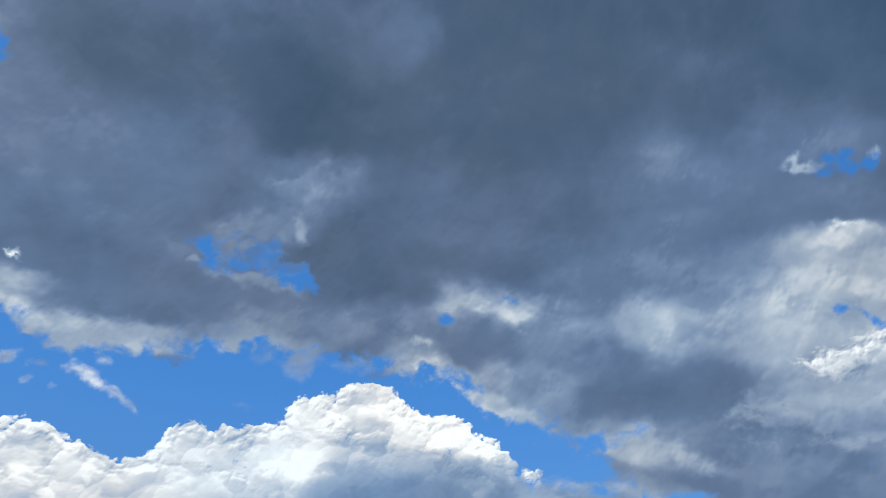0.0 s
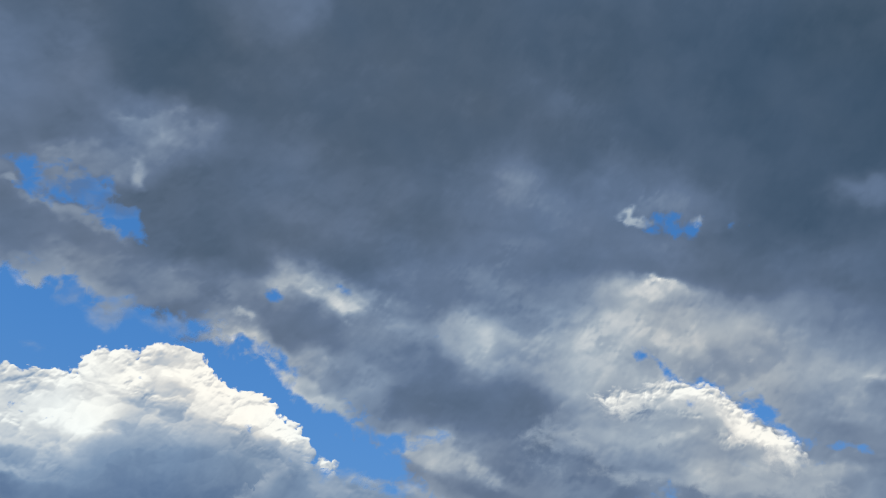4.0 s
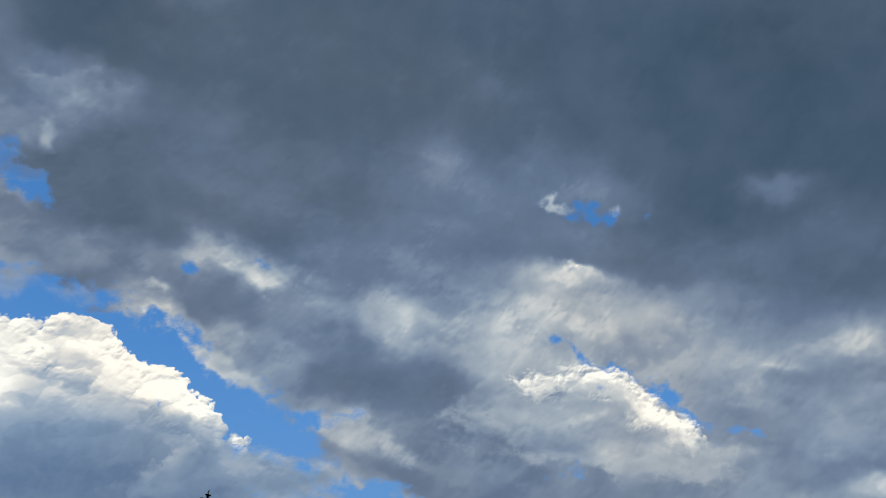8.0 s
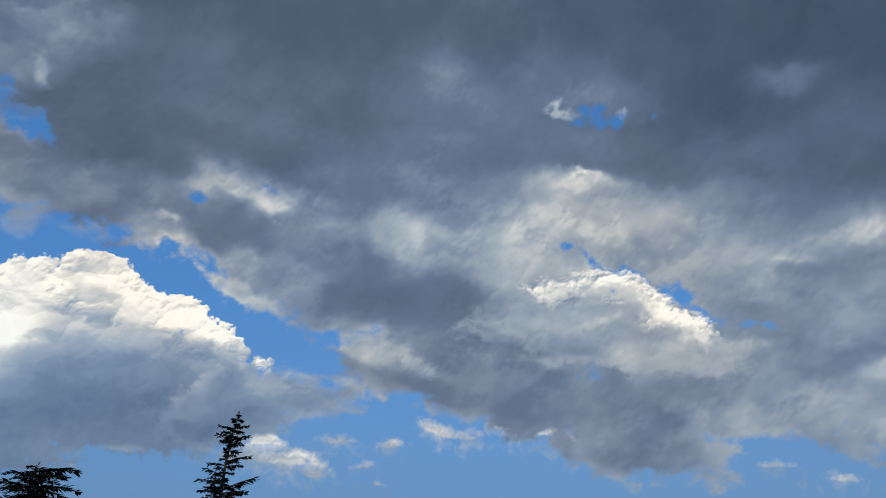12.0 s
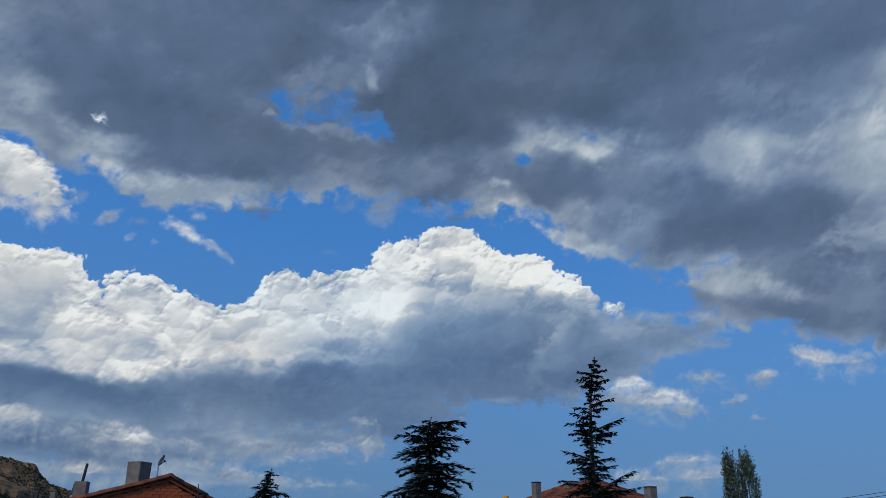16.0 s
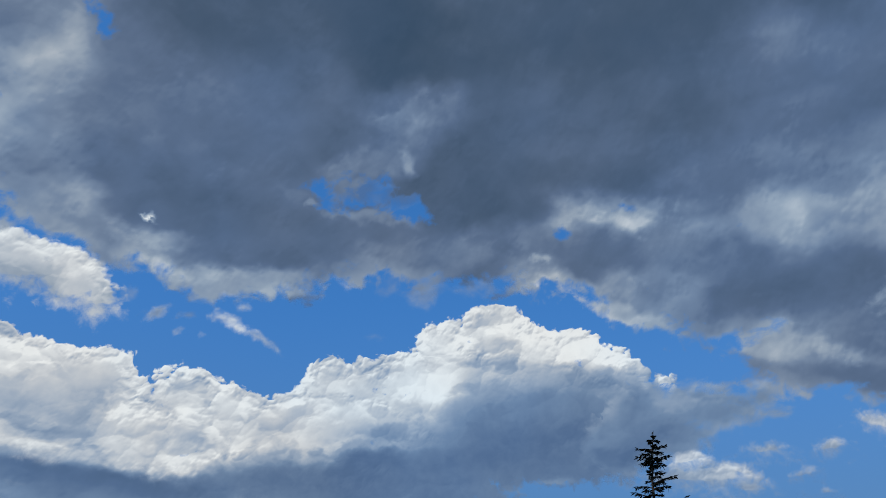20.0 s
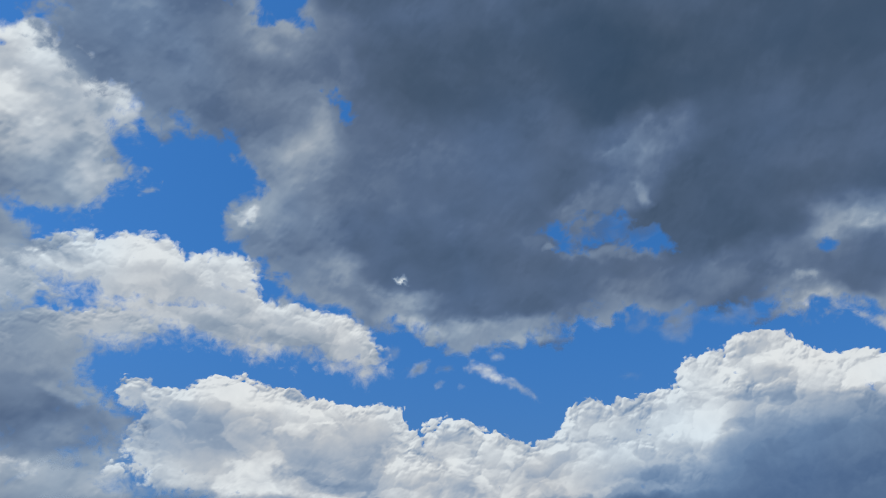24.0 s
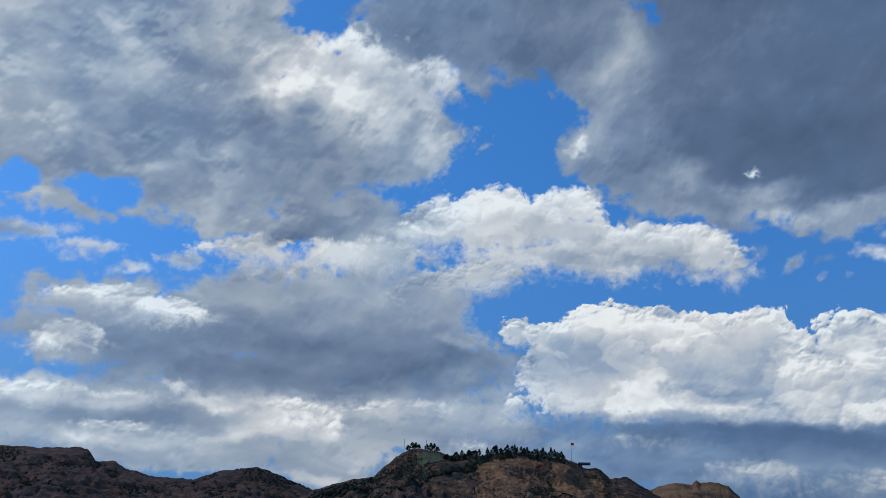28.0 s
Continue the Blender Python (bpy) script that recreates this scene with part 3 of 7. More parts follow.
DECK_TONES += [
    (39.2, 14.1, 4.48, 1.6, -1, 0.52), (44.4, 16.4, 3.18, 1.04, -2, 0.36), (49.4, 14.2, 4.5, 1.54, -3, 0.46),
    (55.3, 15.3, 3.84, 1.35, -5, 0.6), (58.9, 13.9, 2.29, 1.09, -6, 0.26), (50.9, 11.5, 5.8, 1.34, -3, 0.42),
    (57.3, 11.1, 3.95, 1.07, -4, 0.4), (42, 11.4, 4.74, 1, -1, 0.44), (-51.9, 41.2, 8.74, 4.27, 8, 0.56),
    (-56.6, 41.8, 4.22, 2.21, 24, 0.46), (-45.3, 38.3, 4.68, 1.63, 3, 0.6), (-40.2, 43.4, 3.64, 2.39, 13, 0.6),
    (-40.7, 36.5, 2.04, 1, 12, 0.24), (-36.9, 38.1, 1.66, 2.09, 9, 0.3), (-39.1, 33.5, 2.48, 2.52, 10, 0.46),
]
DECK_TONES += [
    (-41.1, 31.3, 1.06, 0.75, 11, 0.14), (-33.3, 36, 2.97, 5.09, 7, 0.58), (-32.4, 28.3, 3.84, 2.14, -15, 0.5),
    (-35, 26.3, 2.54, 1.69, -24, 0.4), (-20.6, 27.9, 10.33, 2.58, 0, 0.72), (-26.2, 40.7, 6.38, 5.44, 3, 0.84),
    (-9.7, 43.4, 8.09, 4.82, -9, 0.92), (-20.1, 28.8, 1.12, 1.03, 0, 0.6), (-36.5, 35.8, 6.78, 4.44, 19, 0.46),
    (-22, 37.7, 5.95, 3.62, 10, 0.56), (28.9, 35.5, 5.88, 2.57, -19, 0.57), (31.2, 28.7, 3.32, 2.98, -17, 0.55),
    (-5.3, 37.5, 3.94, 1.65, 11, 0.56), (-2.7, 38.2, 1.54, 1.06, 19, 0.5), (-9.1, 35.9, 2.46, 2.09, -7, 0.62),
]
DECK_TONES += [
    (-14.4, 35.1, 3.37, 2.12, -4, 0.74), (-12.2, 30.2, 1.67, 0.43, -4, 0.4), (-20.6, 24.7, 8.57, 0.77, -3, 0.4),
    (-28.2, 24.9, 3.01, 1.11, -22, 0.36), (-8.4, 27, 4.88, 1.25, 7, 0.52), (7.7, 29.3, 2.37, 1.38, -15, 0.42),
    (3.8, 27, 2.13, 1.96, -12, 0.5), (6.3, 27.3, 2.05, 1.16, -13, 0.6), (-48.9, 40.4, 7.2, 3.26, 2, 0.58),
    (-44.2, 38.5, 3.73, 1.25, 0, 0.5), (-41.6, 45.3, 2.06, 2.78, 9, 0.42), (-58.5, 41.9, 4.5, 3.05, 21, 0.46),
    (-38, 36.9, 2.57, 1.69, 36, 0.26), (-40.2, 34.1, 2.55, 2.56, 7, 0.36), (-35.9, 32.3, 3.44, 3.45, 5, 0.44),
]
DECK_TONES += [
    (6.4, 44, 7.7, 2.31, 19, 0.77), (2.6, 33.1, 6.29, 2.78, 18, 0.76), (19.9, 38.5, 6.31, 2.94, 8, 0.73),
    (27, 37.3, 2.36, 3.41, 24, 0.56), (35.3, 44.2, 5.84, 3.27, -2, 0.7), (51.4, 40.6, 4.65, 4.38, -12, 0.88),
    (60.3, 29.9, 4.14, 2.7, -14, 0.76), (57.2, 34.6, 2.55, 1.18, -14, 0.68), (40.5, 37.9, 4.63, 2.92, -25, 0.57),
    (39.1, 33.1, 4.23, 1.28, -8, 0.68), (38.2, 35.5, 1.44, 0.34, -18, 0.26), (43.5, 34.9, 0.5, 0.38, -6, 0.36),
    (38.7, 29.9, 2.33, 0.51, -10, 0.26), (40, 30.3, 1.26, 0.34, -23, 0.2), (31, 32.1, 0.95, 0.52, 1, 0.36),
]
DECK_TONES += [
    (28.2, 27.4, 1.94, 0.39, 3, 0.26), (25.4, 26.5, 5.15, 1.72, 4, 0.35), (35, 26.7, 4.7, 1.71, 0, 0.31),
    (43.4, 26.3, 4.92, 1.68, -4, 0.33), (50.5, 23.4, 5.34, 1.61, -12, 0.37), (53.6, 22.1, 2.02, 0.59, -7, 0.28),
    (58.5, 23.1, 1.89, 0.69, -10, 0.3), (9.8, 26.7, 3.94, 1.07, 3, 0.6), (8.9, 28.9, 1.77, 0.45, -8, 0.28),
    (12.8, 28.1, 1.05, 0.46, 0, 0.26), (4.4, 25.7, 0.48, 0.44, 14, 0.2), (23.5, 21, 4.23, 2.09, -6, 0.63),
    (32.7, 15.9, 6.23, 2.01, -4, 0.57), (8.3, 22.3, 2.37, 0.7, -25, 0.18), (12.5, 20.9, 1.84, 0.63, -31, 0.22),
]
DECK_TONES += [
    (21.2, 18.1, 1.88, 0.81, -24, 0.32), (6.3, 23.2, 1.02, 0.54, -29, 0.2), (39.1, 15.9, 4.48, 1.59, 0, 0.48),
    (44.6, 16.6, 2.16, 0.99, -2, 0.36), (49, 16, 2.04, 0.78, -14, 0.3), (52.1, 20.6, 3.33, 0.99, -11, 0.45),
    (56.1, 15.5, 2.39, 1.18, -5, 0.56), (59.5, 13.8, 1.15, 0.88, -5, 0.2), (55.7, 19.1, 2.81, 1.22, -7, 0.5),
    (60, 19.9, 2.64, 1.19, -9, 0.52), (-27.2, 32.3, 6.5, 3.18, 22, 0.66), (-19.7, 28.4, 7.71, 2.09, 7, 0.65),
    (-33.9, 27.7, 2.16, 1.49, 46, 0.36), (-28.7, 26.7, 3.71, 0.8, -5, 0.4), (-38.6, 35.9, 2.25, 0.88, 10, 0.36),
]
DECK_TONES += [
    (-36.8, 36.9, 1.11, 0.41, -2, 0.32), (-29.3, 33.5, 1.3, 0.55, 14, 0.47), (-10.8, 33.3, 2.55, 1.02, 13, 0.52),
    (-4.1, 38, 1.91, 0.58, 14, 0.36), (-7.8, 37.1, 1.45, 0.38, 21, 0.4), (-14.7, 30.7, 0.67, 0.38, 5, 0.4),
    (-24.5, 24.4, 3.5, 0.53, -8, 0.34), (-16.9, 23.9, 2.27, 0.42, 4, 0.33), (-12.3, 24.6, 1.91, 0.38, 3, 0.34),
    (9.4, 29, 1.5, 0.38, -13, 0.36), (13, 27.8, 1.05, 0.42, -9, 0.28), (9.6, 26.8, 3.93, 0.85, -12, 0.63),
    (4.1, 23.6, 1.02, 0.43, -39, 0.14), (8.5, 21.4, 2.27, 0.55, -31, 0.2), (12.7, 20.5, 1.79, 0.54, -28, 0.28),
]
DECK_TONES += [
    (3.8, 26.1, 0.47, 0.47, -4, 0.24), (25, 20.8, 4.82, 1.62, -18, 0.66), (21.7, 18.1, 1.95, 0.59, -31, 0.36),
    (25.8, 17, 1.82, 0.57, -22, 0.34), (18.1, 26.1, 4.23, 1.22, -11, 0.5), (27.9, 27, 1.69, 0.34, -5, 0.32),
    (29.8, 28.3, 1.65, 2.62, -19, 0.42), (24.3, 33.2, 1.23, 1.16, -17, 0.62), (-28.4, 28.4, 0.33, 0.16, -2, 0),
    (-41.1, 31.3, 0.51, 0.34, 8, 0.12), (-37.9, 36.5, 2.14, 0.51, 26, 0.32), (-37.4, 38.4, 0.85, 1.18, 26, 0.34),
    (45.1, 43.2, 4.82, 3.34, -21, 0.93), (37.6, 47, 4.47, 3.04, -17, 0.88), (46, 38.1, 2.35, 1.5, -20, 0.8),
]
DECK_TONES += [
    (1.4, 48.1, 2.48, 1.99, 39, 0.68), (18.7, 43.5, 6.29, 3.74, -2, 0.84), (6.1, 37.6, 4.71, 2.57, 6, 0.78),
    (15.9, 34.2, 5.58, 1.94, 0, 0.76), (-5.7, 37.3, 2.45, 0.92, 14, 0.46), (-20.5, 28.5, 2.05, 1.54, 20, 0.6),
    (-19.9, 37.8, 5.73, 3.08, 23, 0.66), (-30.6, 34.6, 5.28, 3.52, -11, 0.6), (-24.7, 30.4, 5.29, 2.11, -13, 0.7),
    (-21.6, 35.5, 5.06, 3.28, -17, 0.66), (-36, 27.8, 3.2, 0.75, -6, 0.42), (-38, 34, 1.81, 2.44, -7, 0.44),
    (-49.9, 40.6, 6.59, 2.17, 0, 0.52), (-45.6, 38.5, 3.71, 1.2, -3, 0.56), (-28.4, 28.2, 0.4, 0.2, 1, 0),
]
DECK_TONES += [
    (41, 41.5, 4.12, 3.34, -24, 0.84), (32.2, 42, 4.16, 2.75, -17, 0.8), (40, 33.3, 2.37, 1.14, -19, 0.62),
    (-2.8, 47.7, 2.49, 2.4, 27, 0.74), (23.1, 37, 2.85, 2.09, -10, 0.7), (-6.7, 34, 0.6, 0.85, 20, 0.46),
]
DECK_TONES += [
    (31, 33.3, 4.72, 2.9, -18, 0.66), (28.2, 29.4, 3.86, 2.09, -14, 0.57), (16.4, 28.9, 2.4, 0.82, -8, 0.5),
]
DECK_TONES += [
    (5.7, 37.1, 6.59, 2.79, -3, 0.72), (10.6, 34, 4.51, 1.62, -6, 0.66), (21.1, 24.6, 4.23, 1.21, -14, 0.62),
    (-21.1, 43.4, 6.54, 3.23, -5, 0.78), (-32.3, 40.2, 2.55, 2.51, 3, 0.62),
]
PEAK_PUFFS = [
    (34.5, 21.3, 2.12, 1.05, 5, 0.1), (37.2, 21.9, 2.77, 1.34, -1, 0.06), (39.9, 22, 2.57, 1.41, -2, 0.06),
    (42.3, 20.9, 2.25, 1.66, -28, 0.08), (44.1, 19.8, 1.81, 1.48, -39, 0.06), (45.7, 18.8, 1.7, 1.22, -45, 0.04),
    (46.9, 17.9, 0.83, 0.73, -35, 0.06), (39.4, 20, 4.55, 1.65, -1, 0.25), (43.5, 18.2, 3.17, 1.21, -12, 0.25),
]
PEAK_TONES = [
    (39.3, 18.3, 4.52, 0.65, -1, 0.36), (38.5, 19.7, 3.32, 0.62, -1, 0.28), (41.1, 19.4, 2.42, 0.62, -27, 0.3),
    (37.7, 22.1, 3.36, 0.84, -1, 0.05), (34.5, 21.4, 1.48, 0.5, 0, 0.09), (45, 19.6, 2.34, 0.57, -42, 0.04),
    (46.5, 18.3, 0.95, 0.53, -40, 0.05), (40.8, 21.5, 1.23, 0.42, -22, 0.13),
]
LEFT_MID_PUFFS = [
    (-47.7, 25.6, 7.06, 2.37, -3, 0.14), (-42.5, 27, 2.6, 1.7, -3, 0.1), (-37.7, 23.9, 6.7, 2.09, -12, 0.16),
    (-33, 22.7, 3.5, 1.84, -16, 0.18), (-30.7, 21.3, 1.21, 1.29, -6, 0.2), (-49.2, 27.2, 3.01, 1.2, 5, 0.06),
    (-54.4, 25.5, 4.53, 1.64, 13, 0.12), (-63.7, 23.5, 4.62, 2.13, 9, 0.14), (-61.1, 26.4, 1.19, 0.73, 6, 0.1),
    (-67.3, 23.1, 2.38, 1.26, 8, 0.14), (-71.1, 22.1, 2.38, 0.62, 12, 0.1), (-50.1, 21.5, 3.88, 1.51, 6, 0.25),
    (-54.9, 20.5, 3.23, 1.81, 3, 0.32), (-43.1, 23.2, 8.4, 1.62, -2, 0.2), (-59.5, 23, 4.92, 2.24, 5, 0.2),
]
LEFT_MID_PUFFS += [
    (-67.1, 22.5, 4.15, 1.55, 16, 0.2), (-61.7, 23.3, 4.11, 1.37, 13, 0.18),
]
LEFT_MID_HOLES = [
    (-55.1, 22.7, 0.62, 0.6, 3), (-65.3, 23.2, 0.8, 0.45, 32),
]
LEFT_MID_TONES = [
    (-45.4, 24.7, 9.76, 1.71, -4, 0.17), (-36.4, 23, 6.02, 1.25, -13, 0.17), (-49.2, 27.4, 3.43, 0.69, 8, 0.02),
    (-42.9, 28.1, 1.47, 0.85, -3, 0.02), (-40.2, 26.2, 4.97, 0.59, -12, 0.1), (-34.9, 25, 3.18, 0.49, -18, 0.07),
    (-57.8, 26.2, 3.44, 0.86, 4, 0.36), (-58.2, 24.6, 2.36, 0.39, 4, 0.05), (-56.3, 25.4, 2.15, 0.35, 3, 0.08),
    (-53.3, 21.6, 5.61, 1.73, 2, 0.27), (-62.2, 22.8, 2.75, 1.28, 6, 0.1), (-67.4, 23.7, 2.26, 0.84, 8, 0.14),
    (-61.2, 26.4, 0.94, 0.51, 6, 0.05), (-71.1, 22.1, 1.99, 0.33, 12, 0.1), (-40.9, 23.1, 4.98, 0.76, -3, 0.26),
]
LEFT_MID_TONES += [
    (-48.7, 25.8, 3.87, 0.52, 0, 0.12), (-32.5, 23.5, 2.71, 0.57, -19, 0.08), (-34.4, 21.6, 2.36, 0.58, -5, 0.24),
]
LEFT_HIGH_PUFFS = [
    (-79.5, 32.4, 12.04, 7.31, 17, 0.33), (-62.1, 34.7, 7.1, 4.31, 15, 0.2), (-58.4, 32.5, 5.52, 3.15, 10, 0.38),
    (-64.4, 29.4, 8.97, 3.15, 11, 0.42), (-75.7, 25.9, 8.34, 3.03, 7, 0.4), (-62.1, 26, 5.5, 1.92, 6, 0.4),
    (-70.1, 24.2, 5.62, 1.67, 9, 0.36), (-91.7, 29.3, 9.01, 8.35, 24, 0.3), (-85, 24.1, 2.99, 1.88, 17, 0.33),
    (-81.7, 23.2, 2.1, 0.85, 14, 0.35), (-96.4, 24.1, 7.35, 6.62, 24, 0.3), (-58.8, 37.5, 3.76, 1.95, 10, 0.08),
    (-55.9, 30.5, 2.14, 1.7, 13, 0.4), (-79.7, 41.3, 11.87, 3.93, 20, 0.34), (-94.1, 38.7, 11.89, 4.8, 30, 0.32),
]
LEFT_HIGH_PUFFS += [
    (-72.1, 39.3, 4.27, 2.68, 14, 0.34), (-66.6, 43.3, 4.73, 2.25, 11, 0.34),
]
LEFT_HIGH_HOLES = [
    (-65.8, 39.2, 2.26, 1.41, 10), (-80, 24.4, 1.8, 0.7, 20), (-86.4, 23.8, 1.46, 0.82, 17),
]
LEFT_HIGH_TONES = [
    (-79.5, 32.4, 12.04, 5.77, 17, 0.34), (-87.8, 33.4, 3.58, 2.85, 23, 0.25), (-88.1, 32.1, 1.61, 1.43, 23, 0.18),
    (-80.4, 35.7, 5.78, 2.25, 19, 0.36), (-75.4, 34.4, 5.72, 1.17, 15, 0.28), (-81.1, 30.6, 3.93, 1.92, 17, 0.41),
    (-82.2, 26.9, 4.55, 1.92, 16, 0.36), (-75.1, 29.1, 6.95, 2, 22, 0.44), (-68.5, 31, 4.89, 1.44, 15, 0.46),
    (-71.3, 25.9, 7.16, 1.65, 10, 0.38), (-61.4, 28.4, 4.66, 1.7, 6, 0.4), (-56, 32, 2.99, 1.9, 4, 0.34),
    (-62.5, 37.5, 5.38, 1.2, 16, 0.06), (-67.2, 35, 3.49, 0.96, 24, 0.05), (-60.2, 33.6, 1.77, 2.5, 6, 0.1),
]
LEFT_HIGH_TONES += [
    (-56.2, 37.8, 1.46, 1.01, 4, 0.06), (-65.1, 34.3, 2.06, 0.66, 9, 0.32), (-71, 32.9, 1.44, 0.48, 22, 0.36),
    (-62.4, 32.4, 2.52, 1.04, 7, 0.3), (-61.7, 35.6, 2.5, 1.23, 7, 0.06), (-77.2, 26.8, 2.27, 0.48, 24, 0.3),
    (-73.7, 28.6, 2.34, 0.37, 12, 0.3), (-67.6, 25.2, 2.46, 0.59, 8, 0.3), (-84.8, 34.4, 2.05, 1.46, 21, 0.28),
]
LEFT_HIGH_TONES += [
    (-87, 31, 2.95, 3.27, 21, 0.24), (-80.7, 33.7, 4.32, 2.27, 18, 0.3), (-82.9, 36.6, 5.25, 1.82, 21, 0.3),
]
LEFT_LOW_PUFFS = [
    (-65.7, 17.8, 12.73, 2.72, 3, 0.42), (-75.6, 15.3, 7.8, 2.17, 3, 0.45), (-59.3, 15.7, 10.57, 2.61, -1, 0.55),
    (-51.3, 14.8, 3.84, 1.77, 2, 0.55), (-61.5, 19.8, 7.61, 1.92, 5, 0.35), (-55.9, 18.5, 4.72, 2.36, 3, 0.4),
    (-82.6, 17.6, 1.41, 0.53, 12, 0.38), (-77.8, 16.6, 5.25, 1.57, 6, 0.2), (-80.6, 14.1, 2.28, 0.98, 1, 0.12),
    (-71.4, 13.8, 8.54, 1.4, 1, 0.5),
]
LEFT_LOW_PUFFS += [
    (-60.8, 13.1, 10.41, 1.08, 4, 0.5), (-73.1, 12.5, 5.67, 0.55, 4, 0.44),
]
LEFT_LOW_PUFFS += [
    (-66.1, 13.4, 7.69, 1.42, 7, 0.5), (-70.6, 13.6, 5.14, 1.38, 8, 0.46), (-51.4, 13.9, 4.2, 1.43, 3, 0.44),
]
LEFT_LOW_TONES = [
    (-71.7, 15.8, 10.11, 1.62, 3, 0.4), (-63.4, 17.5, 7.5, 1.48, 5, 0.38), (-59.6, 19.1, 4.68, 1.28, 4, 0.35),
    (-60.9, 14.6, 10.88, 1.46, 0, 0.57), (-68.6, 14.1, 7.98, 0.89, 1, 0.5), (-52.2, 16.1, 4.71, 1.27, -3, 0.48),
    (-79.8, 15.4, 4.6, 0.95, -3, 0.3), (-53.1, 16.7, 2.36, 0.34, -13, 0.12), (-50.4, 15.8, 1.53, 0.43, -24, 0.2),
    (-52.6, 15.2, 1.71, 0.25, -18, 0.3), (-82.6, 17.6, 1.22, 0.53, 1, 0.36), (-62.6, 13.6, 8.28, 0.66, 4, 0.46),
    (-49.1, 14.5, 1.91, 1.26, 1, 0.55), (-75.5, 14.5, 4.45, 0.55, 4, 0.36), (-67.1, 15.9, 4.86, 0.37, 6, 0.34),
]
LEFT_LOW_TONES += [
    (-71.5, 17.1, 3.13, 0.49, 8, 0.42),
]
LEFT_LOW_TONES += [
    (-65.3, 15.1, 12.27, 1.66, 1, 0.58), (-74.5, 15.9, 4.53, 0.56, 2, 0.42), (-55.8, 17.2, 3.86, 1.11, 3, 0.5),
    (-66, 14, 9.75, 0.9, 1, 0.54), (-56.6, 14.6, 6.37, 1.09, 3, 0.58), (-72.4, 15.1, 5.78, 0.8, 3, 0.46),
    (-60.4, 18.2, 5.93, 0.85, 4, 0.42),
]
LEFT_LOW_TONES += [
    (-51, 14.4, 2.53, 0.85, 3, 0.42), (-65.5, 14.4, 6.67, 0.88, 7, 0.5),
]
LEFT_BANDS_PUFFS = [
    (-60.9, 7.3, 6.44, 1.45, 3, 0.22), (-70, 7.6, 9.54, 1.16, 4, 0.3), (-55.3, 9, 5.02, 1.24, 2, 0.26),
    (-81.6, 10.6, 3.63, 0.89, 8, 0.1), (-77.3, 10.8, 4.25, 0.76, 7, 0.12), (-72.6, 12.1, 0.99, 0.63, 6, 0.08),
    (-72.7, 10.3, 8.26, 1.33, 6, 0.45), (-63.9, 10.7, 3.05, 1.29, 4, 0.08), (-61.1, 9.8, 0.91, 0.89, 3, 0.06),
    (-70.9, 8.9, 8.36, 0.62, 5, 0.18), (-76.9, 8.6, 2.11, 0.6, 6, 0.12), (-56.4, 11.5, 5.9, 1.15, 3, 0.25),
    (-49.9, 11.5, 5.06, 1.24, 1, 0.28), (-68.1, 11.3, 2.37, 0.72, 5, 0.2), (-56.3, 10.1, 10.89, 1.06, 3, 0.35),
]
LEFT_BANDS_PUFFS += [
    (-66.4, 7.9, 7.89, 0.78, 4, 0.35), (-84.9, 8.3, 4.27, 1.58, 8, 0.3), (-81.1, 8.6, 3.95, 0.91, 7, 0.25),
    (-68.7, 9.9, 20.31, 2.45, 5, 0.34), (-52, 9.8, 8.39, 2.03, 2, 0.36), (-70.3, 7.6, 15.95, 1.15, 4, 0.36),
]
LEFT_BANDS_PUFFS += [
    (-73, 11.7, 12.01, 0.79, 6, 0.3), (-56.4, 12.3, 9.27, 0.91, 3, 0.34),
]
LEFT_BANDS_TONES = [
    (-68.1, 7.5, 7.51, 0.78, 4, 0.3), (-60.9, 7.1, 4.82, 0.96, 3, 0.22), (-69.6, 10.2, 2.98, 0.63, 5, 0.4),
    (-70.1, 8.5, 9.56, 0.39, 5, 0.24), (-55.4, 11.5, 3.79, 0.42, 3, 0.24), (-74.4, 8.2, 3.79, 0.45, 5, 0.2),
    (-51.9, 11, 3.4, 0.34, 2, 0.24), (-66.1, 7.1, 6.13, 0.79, 3, 0.36), (-56.2, 9.8, 2.51, 0.5, 3, 0.3),
    (-72.6, 9.7, 9.74, 1.32, 6, 0.3), (-71.2, 10.3, 4.23, 0.7, 0, 0.38), (-81.6, 10.6, 2.97, 0.74, 8, 0.16),
    (-76.6, 10.8, 3.22, 0.54, 7, 0.2), (-72.6, 12, 0.91, 0.55, 6, 0.12), (-64.3, 10.6, 2.84, 1.13, 4, 0.12),
]
LEFT_BANDS_TONES += [
    (-61.1, 9.9, 0.66, 0.73, 3, 0.06), (-76.9, 8.5, 2.11, 0.53, 6, 0.18), (-69, 11.5, 1.57, 0.4, 5, 0.22),
    (-67.8, 9, 4.71, 0.35, 4, 0.22), (-55.5, 11.7, 3.8, 0.58, 3, 0.24), (-53.7, 10.2, 8.4, 0.82, 2, 0.36),
    (-47.8, 11.4, 2.93, 0.82, 1, 0.26),
]
